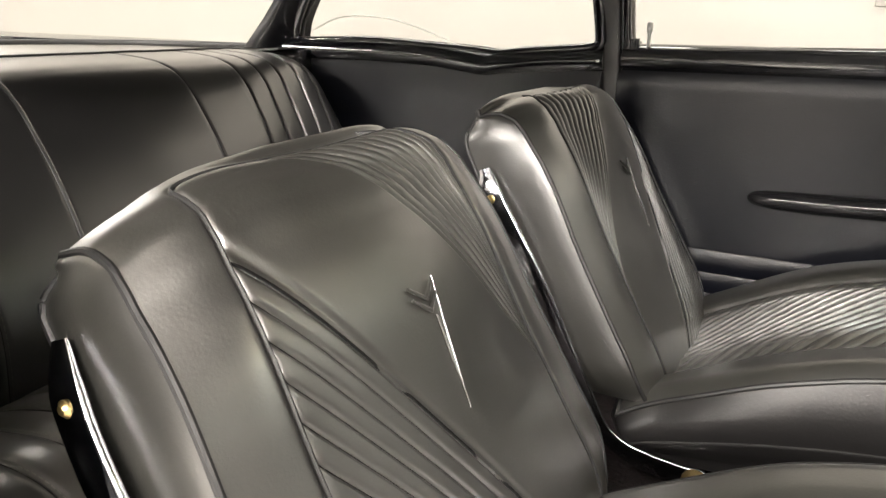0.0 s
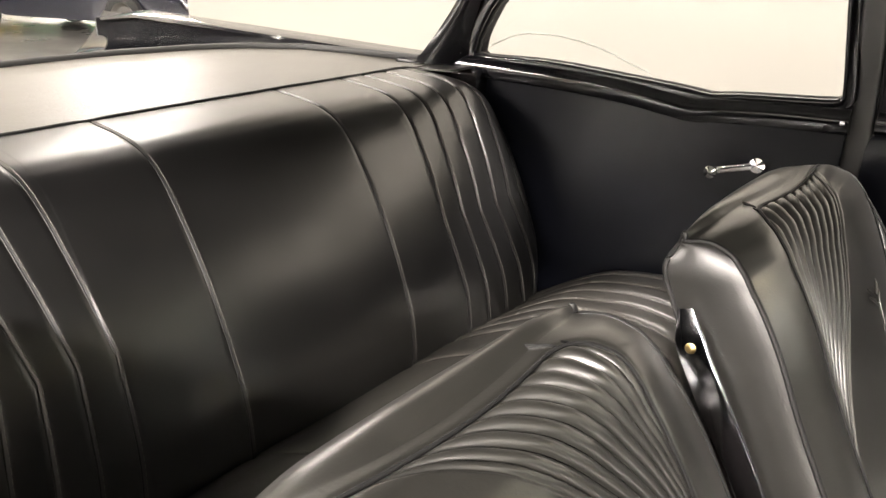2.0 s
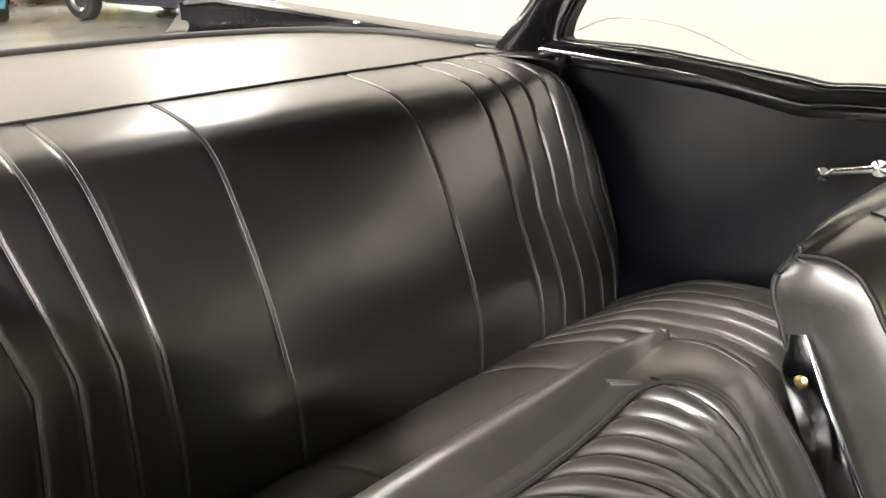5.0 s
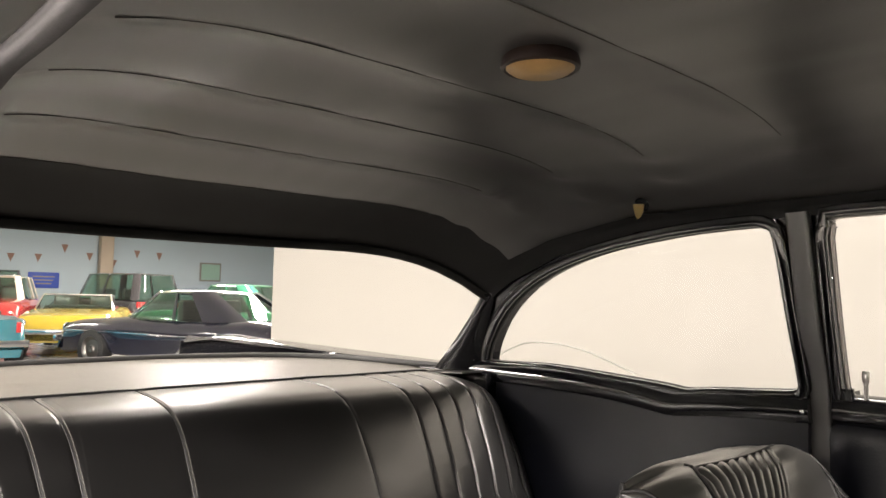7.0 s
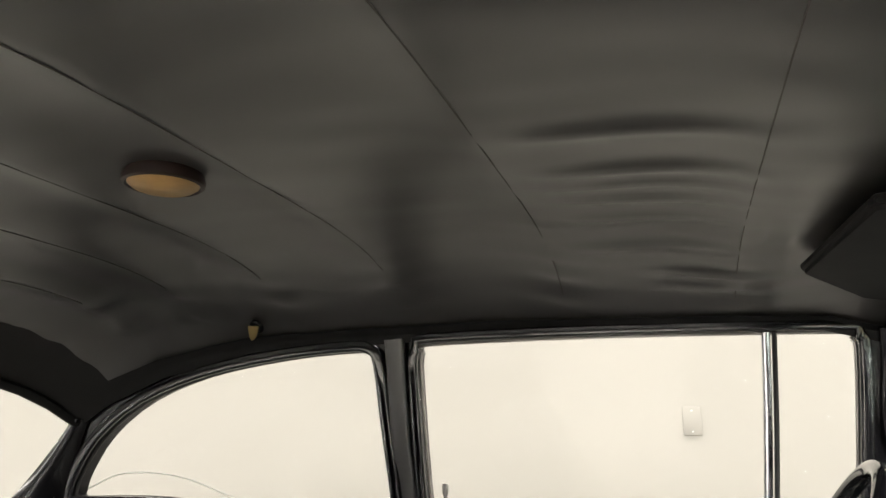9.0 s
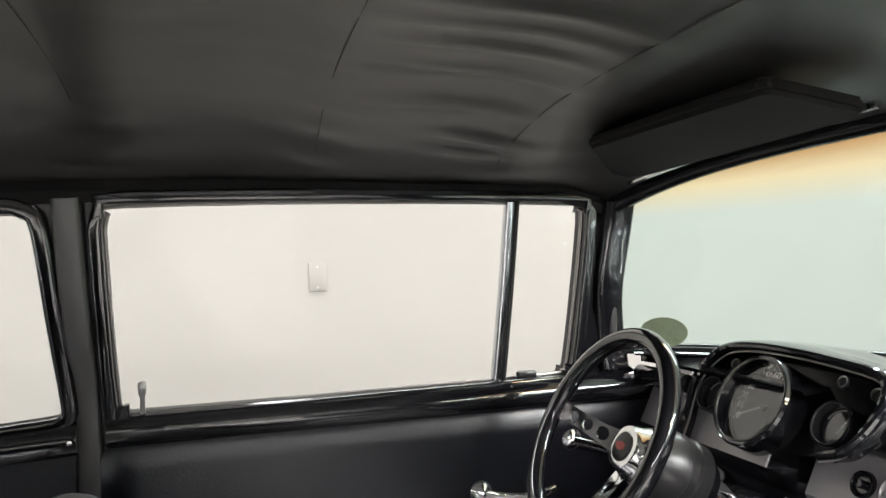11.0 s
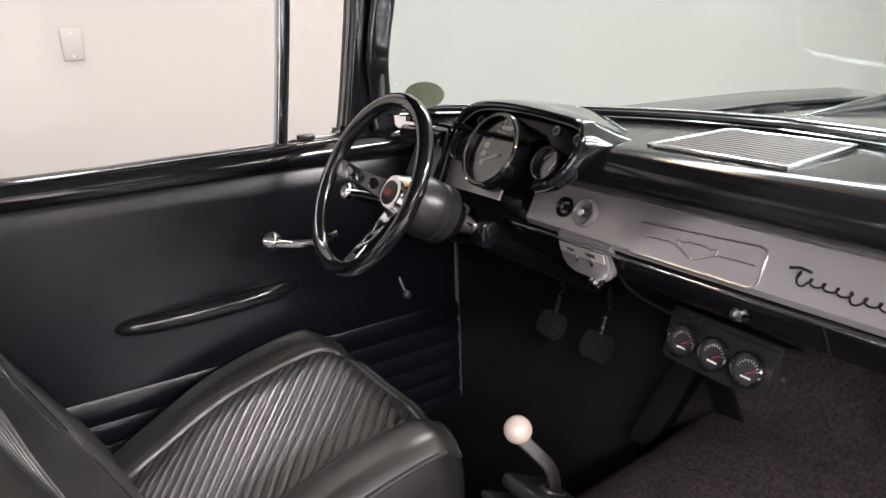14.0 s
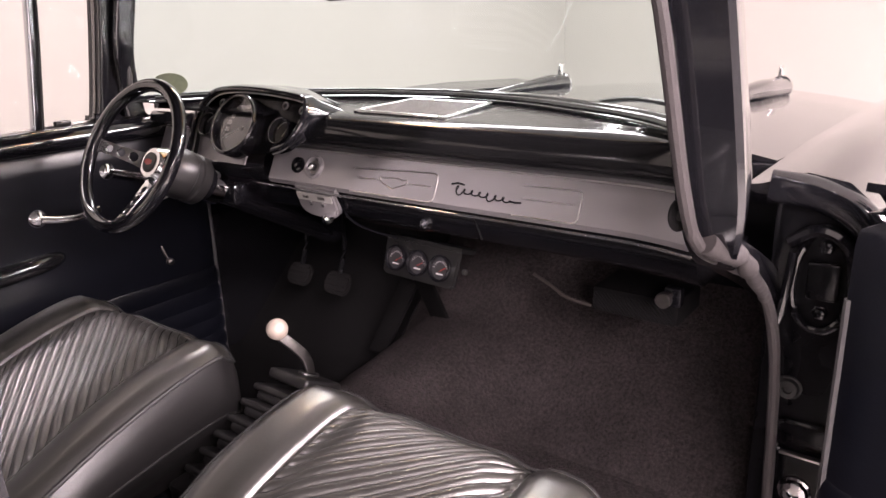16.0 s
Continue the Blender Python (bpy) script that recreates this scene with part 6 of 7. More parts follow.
# ---------------------------------------------------------------- triple gauge panel
gp = thing("auxiliary_gauges", "black panel of three small gauges under the dash", "gauges", (1.05, -0.05, 0.70))
gmx = frame_of((1.055, -0.024, 0.708), (-0.90, 0.05, 0.30))
plate("bracket", [(-0.104, 0.040), (0.104, 0.040), (0.100, -0.034), (0.090, -0.040), (-0.090, -0.040), (-0.100, -0.034)], 0.010, gmx @ Matrix.Translation((0, 0, -0.01)), PLASTIC, gp, bevel=0.003)
block("top_flange", (0, 0, 0), (0.205, 0.012, 0.05), PLASTIC, gp, bevel=0.003, place=gmx @ Matrix.Translation((0, 0.042, -0.030)))
for k in (-1, 0, 1):
    m = gmx @ Matrix.Translation((0.062 * k, -0.002, 0.0))
    ga = lathe("gauge", [(0.027, 0.0), (0.0285, 0.004), (0.028, 0.010), (0.025, 0.012), (0.0235, 0.008), (0.023, 0.002)], m, PAINT, gp, "small round gauge with red needle", n=30)
    lathe("face", [(0.0, 0.0), (0.0245, 0.0), (0.0245, 0.002), (0.0, 0.002)], m @ Matrix.Translation((0, 0, 0.001)), DIAL, ga, n=24)
    for q in range(20, 165, 16):
        tube("tick", [m @ Vector((0.016 * math.cos(radians(q)), 0.016 * math.sin(radians(q)) - 0.004, 0.0036)), m @ Vector((0.020 * math.cos(radians(q)), 0.020 * math.sin(radians(q)) - 0.004, 0.0036))], 0.0006, DIAL_MARK, ga, n=4)
    block("caption_bar", (0, 0, 0), (0.018, 0.003, 0.0006), DIAL_MARK, ga, bevel=0, place=m @ Matrix.Translation((0, -0.012, 0.0036)))
    tube("needle", [m @ Vector((0.0, -0.006, 0.005)), m @ Vector((0.014, 0.003, 0.005))], 0.0009, RED, ga, n=5)
    g_ = lathe("cover_glass", [(0.0, 0.0), (0.0235, 0.0), (0.0235, 0.0006), (0.0, 0.0006)], m @ Matrix.Translation((0, 0, 0.008)), GLASS_DIAL, ga, n=24)
    g_.visible_shadow = False
for k in (-1, 1):
    lathe("wing_nut", [(0.0, 0.0), (0.006, 0.0), (0.006, 0.008), (0.0, 0.009)], gmx @ Matrix.Translation((0.104 * k, 0.0, -0.02)) @ Matrix.Rotation(radians(90 * k), 4, "Y"), STEEL, gp, n=10)

# pedals
for py, w, label in ((0.47, 0.085, "black rubber clutch pedal"), (0.330, 0.085, "black rubber brake pedal")):
    pd = thing("pedal", label, "pedal", (1.17, py, 0.55), "floor pedals")
    pm = frame_of((1.155, py, 0.560), (-0.85, 0, 0.5))
    plate("pad", rounded(w, 0.058, 0.022, 5), 0.014, pm @ Matrix.Translation((0, 0, -0.007)), PEDAL, pd, bevel=0.004)
    for k in range(4):
        block("tread", (0, 0, 0), (w * 0.72, 0.004, 0.004), PEDAL, pd, bevel=0.001, place=pm @ Matrix.Translation((0, -0.018 + 0.012 * k, 0.008)))
    tube("arm", smooth_path([(1.165, py, 0.575), (1.20, py + 0.01, 0.66), (1.19, py + 0.015, 0.76), (1.16, py + 0.015, 0.86)], 4), 0.007, PAINT_LOW_SHINE, pd, n=8)
gas = thing("accelerator_pedal", "long black accelerator pedal on the toe board", "pedal", (1.2, 0.17, 0.4))
block("pad", (0, 0, 0), (0.055, 0.20, 0.014), MAT_BLACK, gas, bevel=0.006, place=frame_of((1.20, 0.185, 0.485), (-0.72, 0, 0.69)))

# fresh air box with its pull knob under the dash
vb = thing("air_duct_box", "black fresh air duct box with a pull knob", "air duct", (1.1, -0.48, 0.70))
block("box", (1.165, -0.480, 0.690), (0.12, 0.165, 0.050), MAT_BLACK, vb, bevel=0.008)
sheet("mesh_face", [[(1.100 - 0.002 * ((i + j) % 2), y, z) for i, y in enumerate(np.linspace(-0.555, -0.405, 40))] for j, z in enumerate(np.linspace(0.672, 0.708, 10))], MAT_BLACK, vb, "coarse black mesh", smooth=False)
lathe("pull_knob", [(0.0, 0.0), (0.006, 0.0), (0.006, 0.016), (0.012, 0.020), (0.0135, 0.024), (0.0135, 0.034), (0.012, 0.036), (0.0, 0.0362)], frame_of((1.065, -0.560, 0.742), (-1, 0, 0)), STEEL_DARK, vb, "satin metal pull knob", n=20)
block("bracket", (1.080, -0.562, 0.735), (0.02, 0.03, 0.035), PAINT_IN, vb, bevel=0.004)
tube("hose_edge", smooth_path([(1.11, -0.27, 0.712), (1.105, -0.31, 0.698), (1.10, -0.35, 0.682), (1.11, -0.395, 0.672)], 5), 0.0035, mat("brown_board_edge", (0.03, 0.024, 0.02), 0.8), vb, n=8)
tr = thing("console_strip", "dark vinyl strip hanging under the gauges", "trim strip", (1.2, 0.03, 0.5))
sweep("strip", [(1.10, 0.015, 0.665), (1.17, 0.03, 0.56), (1.23, 0.04, 0.46)], rounded(0.055, 0.008, 0.003), MAT_BLACK, tr, side=(0, 1, 0))

# speaker grille on the dash top
GR = [Vector((1.012, 0.090, 1.0225)), Vector((1.004, -0.140, 1.0220)), Vector((1.158, -0.140, 1.0315)), Vector((1.162, 0.062, 1.0315))]
gr = thing("speaker_grille", "chrome framed slatted speaker grille on the dash top", "speaker grille", (1.08, -0.03, 1.02))
sweep("frame", smooth_path([GR[0], GR[0].lerp(GR[1], 0.5) + Vector((0, 0, 0.001)), GR[1]], 6) + smooth_path([GR[1], GR[2]], 6)[1:] + smooth_path([GR[2], GR[3]], 6)[1:] + smooth_path([GR[3], GR[0]], 6)[1:-1], rounded(0.008, 0.009, 0.003), CHROME, gr, "chrome frame", side=(0, 0, 1), closed=True)
for k in np.linspace(0.07, 0.93, 13):
    a, b = GR[0].lerp(GR[3], k), GR[1].lerp(GR[2], k)
    sweep("slat", [a + Vector((0, 0, 0.001)), a.lerp(b, 0.5) + Vector((0, 0, 0.003)), b + Vector((0, 0, 0.001))], rounded(0.004, 0.0042, 0.0014, 2), STEEL_DARK, gr, side=(0, 0, 1))
block("backing", (0, 0, 0), (0.155, 0.215, 0.002), PLASTIC, gr, bevel=0, place=Matrix.Translation((1.083, -0.030, 1.0265)) @ Matrix.Rotation(radians(-3.0), 4, "Y"))

# ---------------------------------------------------------------- open door side: pillar, jamb, weatherstrip
strip = [(0.71, -0.620, 1.315), (0.716, -0.634, 1.27), (0.722, -0.655, 1.18), (0.734, -0.685, 1.0), (0.762, -0.698, 0.93), (0.85, -0.710, 0.885), (0.96, -0.728, 0.82), (1.025, -0.740, 0.70), (1.045, -0.747, 0.50), (1.055, -0.75, 0.31)]
pp = smooth_path([(0.805, -0.656, 1.315), (0.810, -0.676, 1.18), (0.816, -0.700, 0.99), (0.830, -0.700, 0.93), (0.87, -0.698, 0.895), (0.94, -0.702, 0.86), (1.02, -0.706, 0.82), (1.09, -0.71, 0.78)], 6)
sweep("front_pillar", pp, [(-0.040, -0.060), (-0.047, -0.054), (-0.047, -0.046), (-0.022, 0.060), (0.032, 0.060), (0.032, -0.060)], PAINT, body, "gloss black windshield pillar at the open door", side=(0, 1, 0), angle=20, scale=[max(0.42, min(1.0, 1.0 - (i - 12) * 0.05)) for i in range(len(pp))])
sp = smooth_path(strip, 6)
wob = [1.0 + 0.10 * noise.noise(p * 25) for p in sp]
weather = tube("weatherstrip", sp, 0.0085, WEATHER, None, n=10, scale=wob)
tagged(weather, "worn grey rubber weatherstrip round the door opening", "weatherstrip", kind="structure")
cp = smooth_path([(0.765, -0.705, 0.935), (0.795, -0.720, 0.915), (0.83, -0.728, 0.905), (0.86, -0.732, 0.880), (0.895, -0.733, 0.852), (0.935, -0.732, 0.828), (0.965, -0.731, 0.806)], 12)
tube("weatherstrip_crumple", cp, 0.0135, WEATHER, body, "crumpled grey rubber end", n=16, scale=[(1.05 - 0.5 * i / len(cp)) * (1 + 0.02 * math.sin(i * 1.1) + 0.35 * noise.noise(Vector((i * 0.13, 2, 5)))) for i in range(len(cp))])
tab = frame_of((0.7515, -0.674, 0.968), (-0.6, -0.8, 0))
tab_ob = lathe("pillar_tab", [(0.0, 0.0), (0.0155, 0.0), (0.0155, 0.003), (0.013, 0.0045), (0.0, 0.0045)], tab @ Matrix.Diagonal((0.9, 1.3, 1, 1)), MAT_BLACK, body, "black tab on the pillar", n=24)
lathe("bolt", [(0.0, 0.004), (0.0065, 0.004), (0.006, 0.007), (0.003, 0.0075), (0.0, 0.0065)], tab, STEEL_DARK, tab_ob, "small grey bolt", n=12)
# hinge pillar face with its bolts
jamb = [(-0.705, 0.25), (-0.88, 0.25), (-0.885, 0.55), (-0.875, 0.75), (-0.852, 0.85), (-0.815, 0.905), (-0.765, 0.925), (-0.715, 0.925)]
jm = Matrix(((0, 0, 1, 1.085), (1, 0, 0, 0), (0, 1, 0, 0), (0, 0, 0, 1)))
plate("hinge_pillar", jamb, 0.05, jm, PAINT_LOW_SHINE, body, "gloss black door hinge pillar", bevel=0.006)
sweep("fender_edge", smooth_path([(1.07, -0.70, 0.945), (1.075, -0.765, 0.938), (1.075, -0.822, 0.912), (1.075, -0.862, 0.855), (1.075, -0.884, 0.75), (1.075, -0.895, 0.55), (1.075, -0.885, 0.25)], 6), rounded(0.030, 0.05, 0.012), PAINT, body, "rolled gloss black fender edge", side=(1, 0, 0))
sweep("jamb_rib", smooth_path([(1.075, -0.735, 0.86), (1.068, -0.775, 0.885), (1.068, -0.815, 0.865), (1.07, -0.838, 0.80)], 6), disc(0.010, 8), PAINT, body)
for y, z, r, m_ in ((-0.785, 0.858, 0.010, PAINT), (-0.785, 0.753, 0.010, PAINT), (-0.755, 0.618, 0.017, RUBBER), (-0.782, 0.435, 0.022, CHROME)):
    lathe("jamb_bolt", [(0.0, 0.0), (r * 1.2, 0.0), (r * 1.2, 0.003), (r, 0.004), (r * 0.85, 0.010), (r * 0.45, 0.011), (r * 0.4, 0.006), (0.0, 0.006)], frame_of((1.085, y, z), (-1, 0, 0)), m_, body, "jamb bolt", n=12 if m_ is not PAINT else 6)
HINGE = [(1.080, -0.783 + 0.040 * math.cos(q) * (1 - 0.15 * math.sin(q)), 0.806 + 0.082 * math.sin(q)) for q in np.linspace(0, 2 * math.pi, 40, endpoint=False)]
cover = tube("hinge_cover", HINGE, 0.0065, PAINT, body, "raised oval rim round the hinge bolts", n=10, closed=True)
block("hinge_strap", (1.076, -0.786, 0.806), (0.012, 0.046, 0.060), PAINT_LOW_SHINE, cover, "black hinge strap between two bolts", bevel=0.005)
sweep("jamb_fold", smooth_path([(1.076, -0.742, 0.845), (1.070, -0.738, 0.790), (1.068, -0.732, 0.740), (1.068, -0.722, 0.722), (1.070, -0.714, 0.745), (1.074, -0.708, 0.790)], 6), disc(0.007, 8), PAINT, body, "pressed fold in the jamb")
tube("latch_recess", [(1.080, -0.788 + a, 0.534 + b) for a, b in rounded(0.088, 0.056, 0.016, 4)], 0.005, PAINT, body, "gloss black rim of the latch recess", n=8, closed=True)
block("recess_plate", (1.084, -0.788, 0.534), (0.006, 0.080, 0.048), PAINT_LOW_SHINE, body, bevel=0.002)
block("striker_lip", (1.070, -0.786, 0.510), (0.012, 0.062, 0.005), STEEL, body, "bright lower edge of the latch recess", bevel=0.002)
tube("check_strap", [(1.07, -0.84, 0.70), (1.0, -0.92, 0.70), (0.96, -0.98, 0.70)], 0.006, STEEL_DARK, body, n=8)

# ---------------------------------------------------------------- outside of the car


def skin(name, rows, label, mirror=True):
    sheet(name, rows, PAINT, body, label, angle=40)


HOODZ = curve([1.27, 1.5, 1.9, 2.3, 2.7, 2.95, 3.05], [1.000, 0.992, 0.978, 0.962, 0.938, 0.90, 0.84])
rows = []
for x in np.linspace(1.27, 3.05, 40):
    row = []
    for y in np.linspace(-0.66, 0.66, 45):
        xx = max(x, WS_X(min(0.69, abs(y))) + 0.03) if x < 1.35 else x
        z = HOODZ(xx) - 0.055 * (abs(y) / 0.66) ** 2.4
        row.append((xx, y, z))
    rows.append(row)
hood_ob = sheet("hood", rows, PAINT, body, "gloss black hood reflecting the pale walls", thick=-0.01, angle=40)
for yr, tip in ((0.300, 2.27), (-0.385, 2.42)):
    pts = [(1.75, yr * 1.02, HOODZ(1.75) - 0.012), (1.95, yr, HOODZ(1.95) - 0.002), (2.15, yr, HOODZ(2.15) + 0.006), (tip - 0.03, yr, HOODZ(tip) + 0.008), (tip, yr, HOODZ(tip) + 0.006)]
    p = smooth_path(pts, 6)
    n = len(p)
    sweep("hood_rocket", p, disc(0.036, 14, 0.8), PAINT, hood_ob, "gloss black hood wind split", side=(0, 1, 0), scale=[min(1.0, 0.15 + 1.6 * i / n) for i in range(n)])
    lathe("rocket_nose", [(0.0, 0.0), (0.034, 0.0), (0.036, 0.012), (0.030, 0.03), (0.012, 0.05), (0.0, 0.055)], frame_of((tip, yr, HOODZ(tip) + 0.006), (1, 0, -0.03)), CHROME, hood_ob, n=20)
    block("rocket_sight", (tip - 0.005, yr, HOODZ(tip) + 0.050), (0.030, 0.012, 0.040), CHROME, hood_ob, bevel=0.004)
for s in (1, -1):
    rows = []
    for x in np.linspace(1.075, 3.15, 24):
        top = curve([1.075, 1.5, 2.2, 2.7, 3.0, 3.15], [0.958, 0.965, 0.955, 0.93, 0.88, 0.80])(x)
        prof = [(0.665, top - 0.026), (0.69, top - 0.022), (0.75, top), (0.80, top - 0.008), (0.85, top - 0.05), (0.885, top - 0.13), (0.90, 0.66), (0.90, 0.45), (0.87, 0.26)]
        rows.append([(x, s * y, z) for y, z in prof])
    sheet("front_fender", rows, PAINT, body, "gloss black front fender", thick=0.01 * s, angle=45)
    rows = []
    for x in np.linspace(-2.65, -0.01, 30):
        top = curve([-2.65, -2.4, -1.6, -0.9, -0.01], [0.93, 0.96, 0.955, 0.95, 0.95])(x)
        prof = [(0.715 - 0.04 * max(0, -x - 1.5), top - 0.012), (0.75, top), (0.81, top - 0.03), (0.865, top - 0.12), (0.895, 0.66), (0.895, 0.45), (0.86, 0.24)]
        rows.append([(x, s * y, z) for y, z in prof])
    sheet("rear_fender", rows, PAINT, body, "gloss black rear quarter panel", thick=0.01 * s, angle=45)
    for wx in (2.05, -1.62):
        w = lathe("wheel", [(0.18, -0.09), (0.29, -0.09), (0.325, -0.06), (0.33, 0.0), (0.325, 0.06), (0.29, 0.09), (0.20, 0.09)], frame_of((wx, s * 0.78, GROUND + 0.33), (0, s, 0)), RUBBER, body, "black tyre", n=36)
        lathe("wheel_cover", [(0.0, 0.075), (0.06, 0.085), (0.12, 0.07), (0.19, 0.08), (0.205, 0.07), (0.205, 0.03)], frame_of((wx, s * 0.78, GROUND + 0.33), (0, s, 0)), CHROME, w, "chrome wheel cover", n=36)
rows = []
for x in np.linspace(-2.72, -1.30, 24):
    row = []
    for y in np.linspace(-0.73, 0.73, 31):
        xx = min(x, REAR_X(min(0.67, abs(y))) - 0.012)
        row.append((xx, y, 0.946 - (0.125 * max(0.0, -xx - 1.45) + 0.05 * max(0, (-xx - 2.3) / 0.42) ** 2) * (1 - (abs(y) / 0.73) ** 6)))
    rows.append(row)
sheet("trunk_lid", rows, PAINT, body, "gloss black trunk lid", thick=-0.01, angle=40)
slab("underbody", -2.6, 3.0, -0.70, 0.70, 0.10, 0.20, PAINT_IN, "black car underbody", "car underbody")
tail = []
for y in np.linspace(-0.73, 0.73, 31):
    edge = 0.944 - 0.205 * (1 - (abs(y) / 0.73) ** 6)
    tail.append([(-2.705 - 0.02 * math.sin(math.pi * k), y, edge + (0.22 - edge) * k) for k in np.linspace(0, 1, 8)])
sheet("rear_panel", tail, PAINT, body, "gloss black tail panel", thick=0.01, angle=50)
for s in (1, -1):
    prof = [(0.75, 0.93), (0.81, 0.90), (0.865, 0.81), (0.895, 0.66), (0.895, 0.45), (0.86, 0.24)]
    sheet("fender_end", [[(-2.652, s * (0.66 + (y - 0.66) * k), z) for k in (0.0, 0.5, 1.0)] for y, z in prof], PAINT, body, "gloss black fender end", thick=0.01 * s, angle=50)
block("rear_bumper", (-2.78, 0, 0.40), (0.10, 1.8, 0.16), CHROME, body, "chrome rear bumper", bevel=0.04)
block("grille_panel", (3.08, 0, 0.60), (0.08, 1.7, 0.40), CHROME, body, "chrome front grille", bevel=0.03)
block("front_bumper", (3.18, 0, 0.38), (0.12, 1.85, 0.16), CHROME, body, "chrome front bumper", bevel=0.05)
for s in (1, -1):
    block("cowl_side", (1.30, s * 0.690, 0.918), (0.34, 0.07, 0.04), PAINT, body, "gloss black cowl side", bevel=0.01)
# cowl vent between hood and windshield
sweep("cowl_strip", [ws_base(q) + Vector((0.022, 0, -0.012)) for q in np.linspace(-0.97, 0.97, 41)], rounded(0.016, 0.030, 0.005), STEEL_DARK, body, "dull metal strip at the windshield's foot", side=(0, 0, 1))
wp = thing("windshield_wiper", "thin black windshield wiper at rest", "wiper", (1.25, -0.3, 1.02))
tube("arm", smooth_path([(1.30, -0.22, 1.01), (1.22, -0.40, 1.045), (1.10, -0.56, 1.05)], 5), 0.005, PLASTIC, wp, n=6)

# ---------------------------------------------------------------- other cars in the hall
TYRE = RUBBER
GLASS_CAR = glass("green_car_glass", (0.50, 0.66, 0.56), gloss=0.05)
LAMP_RED = mat("red_lamp_lens", (0.55, 0.02, 0.02), 0.2, coat=0.5)


def show_car(name, label, x, y, heading, paint, roofpaint, length=4.6, width=1.78, height=1.32, style="coupe", tail=3):
    car = thing(name, label, "car", (x, y, GROUND), "cars parked in the hall")
    m = Matrix.Translation((x, y, GROUND)) @ Matrix.Rotation(radians(heading), 4, "Z")
    hl, hw = length / 2, width / 2
    tall = style in ("wagon", "suv")
    belt = 0.98 if tall else 0.83
    topz = curve([-hl, -hl + 0.08, -hl * 0.75, -0.1, 0.7, hl * 0.8, hl - 0.05, hl], [belt - 0.22, belt - 0.04, belt + 0.02, belt, belt + 0.02, belt - 0.05, belt - 0.12, belt - 0.30])
    rows = []
    for lx in np.linspace(-hl, hl, 33):
        z = topz(lx)
        taper = 1 - 0.10 * (abs(lx) / hl) ** 4
        arch = 0.20 * (bell(lx, hl * 0.60, 0.26) + bell(lx, -hl * 0.56, 0.26))
        pts = [(0.0, z), (hw * 0.6 * taper, z), (hw * 0.86 * taper, z - 0.02), (hw * 0.97 * taper, z - 0.10), (hw * taper, z - 0.24), (hw * 0.985 * taper, 0.46 + arch), (hw * 0.93 * taper, 0.26 + arch * 1.6)]
        full = [(-a, b) for a, b in pts[::-1]] + pts[1:]
        rows.append([m @ Vector((lx, a, b)) for a, b in full])
    v, f = grid_data(rows, caps=True)
    link_mesh("body", v, f, paint, car, angle=45)
    if style == "convertible":
        cab = [(0.75, 0.30), (0.55, 0.62), (-0.75, 0.60), (-1.0, 0.30)]
    elif tall:
        cab = [(0.95, 0.05), (0.55, 0.62), (-hl + 0.25, 0.62), (-hl + 0.05, 0.05)]
    else:
        cab = [(0.85, 0.05), (0.30, 0.62), (-0.75, 0.62), (-1.55, 0.05)]
    rh = height - belt
    if style != "convertible":
        def cabin(k, q, grow=1.0):
            """A point of the cabin's side: k from the belt to the roof, q round it."""
            fx, rx_ = cab[0][0] + (cab[1][0] - cab[0][0]) * k, cab[3][0] + (cab[2][0] - cab[3][0]) * k
            c, s_ = math.cos(q), math.sin(q)
            kk = grow / (abs(c) ** 6 + abs(s_) ** 6) ** (1 / 6)
            return m @ Vector(((fx + rx_) / 2 + (fx - rx_) / 2 * kk * c, hw * (0.90 - 0.20 * k) * kk * s_, belt - 0.02 + rh * k))

        rows = [[cabin(k, q) for q in np.linspace(0, 2 * math.pi, 40, endpoint=False)] for k in np.linspace(0, 1, 7)]
        v, f = grid_data(rows, close_v=True)
        link_mesh("window_glass", v, f, GLASS_CAR, car, "green tinted side glass", angle=50)
        rows = []
        for k, gz in ((1.02, -0.02), (1.03, 0.0), (0.9, 0.035), (0.4, 0.055), (0.02, 0.06)):
            ring = []
            for q in np.linspace(0, 2 * math.pi, 40, endpoint=False):
                c, s_ = math.cos(q), math.sin(q)
                kk = k / (abs(c) ** 6 + abs(s_) ** 6) ** (1 / 6)
                ring.append(m @ Vector(((cab[1][0] + cab[2][0]) / 2 + (cab[1][0] - cab[2][0]) / 2 * kk * c, hw * 0.70 * kk * s_, height - 0.04 + gz)))
            rows.append(ring)
        v, f = grid_data(rows, close_v=True, caps=True)
        link_mesh("roof", v, f, roofpaint, car, angle=50)
        for sg in (-1, 1):
            for q0, q1 in ((38, 47), (88, 91), (132, 142) if tall else (116, 146)):
                post = [[cabin(k, sg * radians(q), 1.012) for q in np.linspace(q0, q1, 7)] for k in np.linspace(0, 1, 7)]
                sheet("roof_post", post if sg < 0 else [r[::-1] for r in post], roofpaint, car, thick=0.02)
        for sg in (-1, 1):
            block("seat_back", (0, 0, 0), (0.14, 0.50, 0.42), VINYL, car, bevel=0.05, place=m @ Matrix.Translation((-0.25, sg * hw * 0.42, belt + 0.08)))
    else:
        for sg in (-1, 1):
            tube("windshield_post", [m @ Vector((0.72, sg * hw * 0.8, belt)), m @ Vector((0.42, sg * hw * 0.70, height - 0.05))], 0.02, CHROME, car, n=6)
        tube("windshield_header", [m @ Vector((0.42, -hw * 0.70, height - 0.05)), m @ Vector((0.42, hw * 0.70, height - 0.05))], 0.02, CHROME, car, n=6)
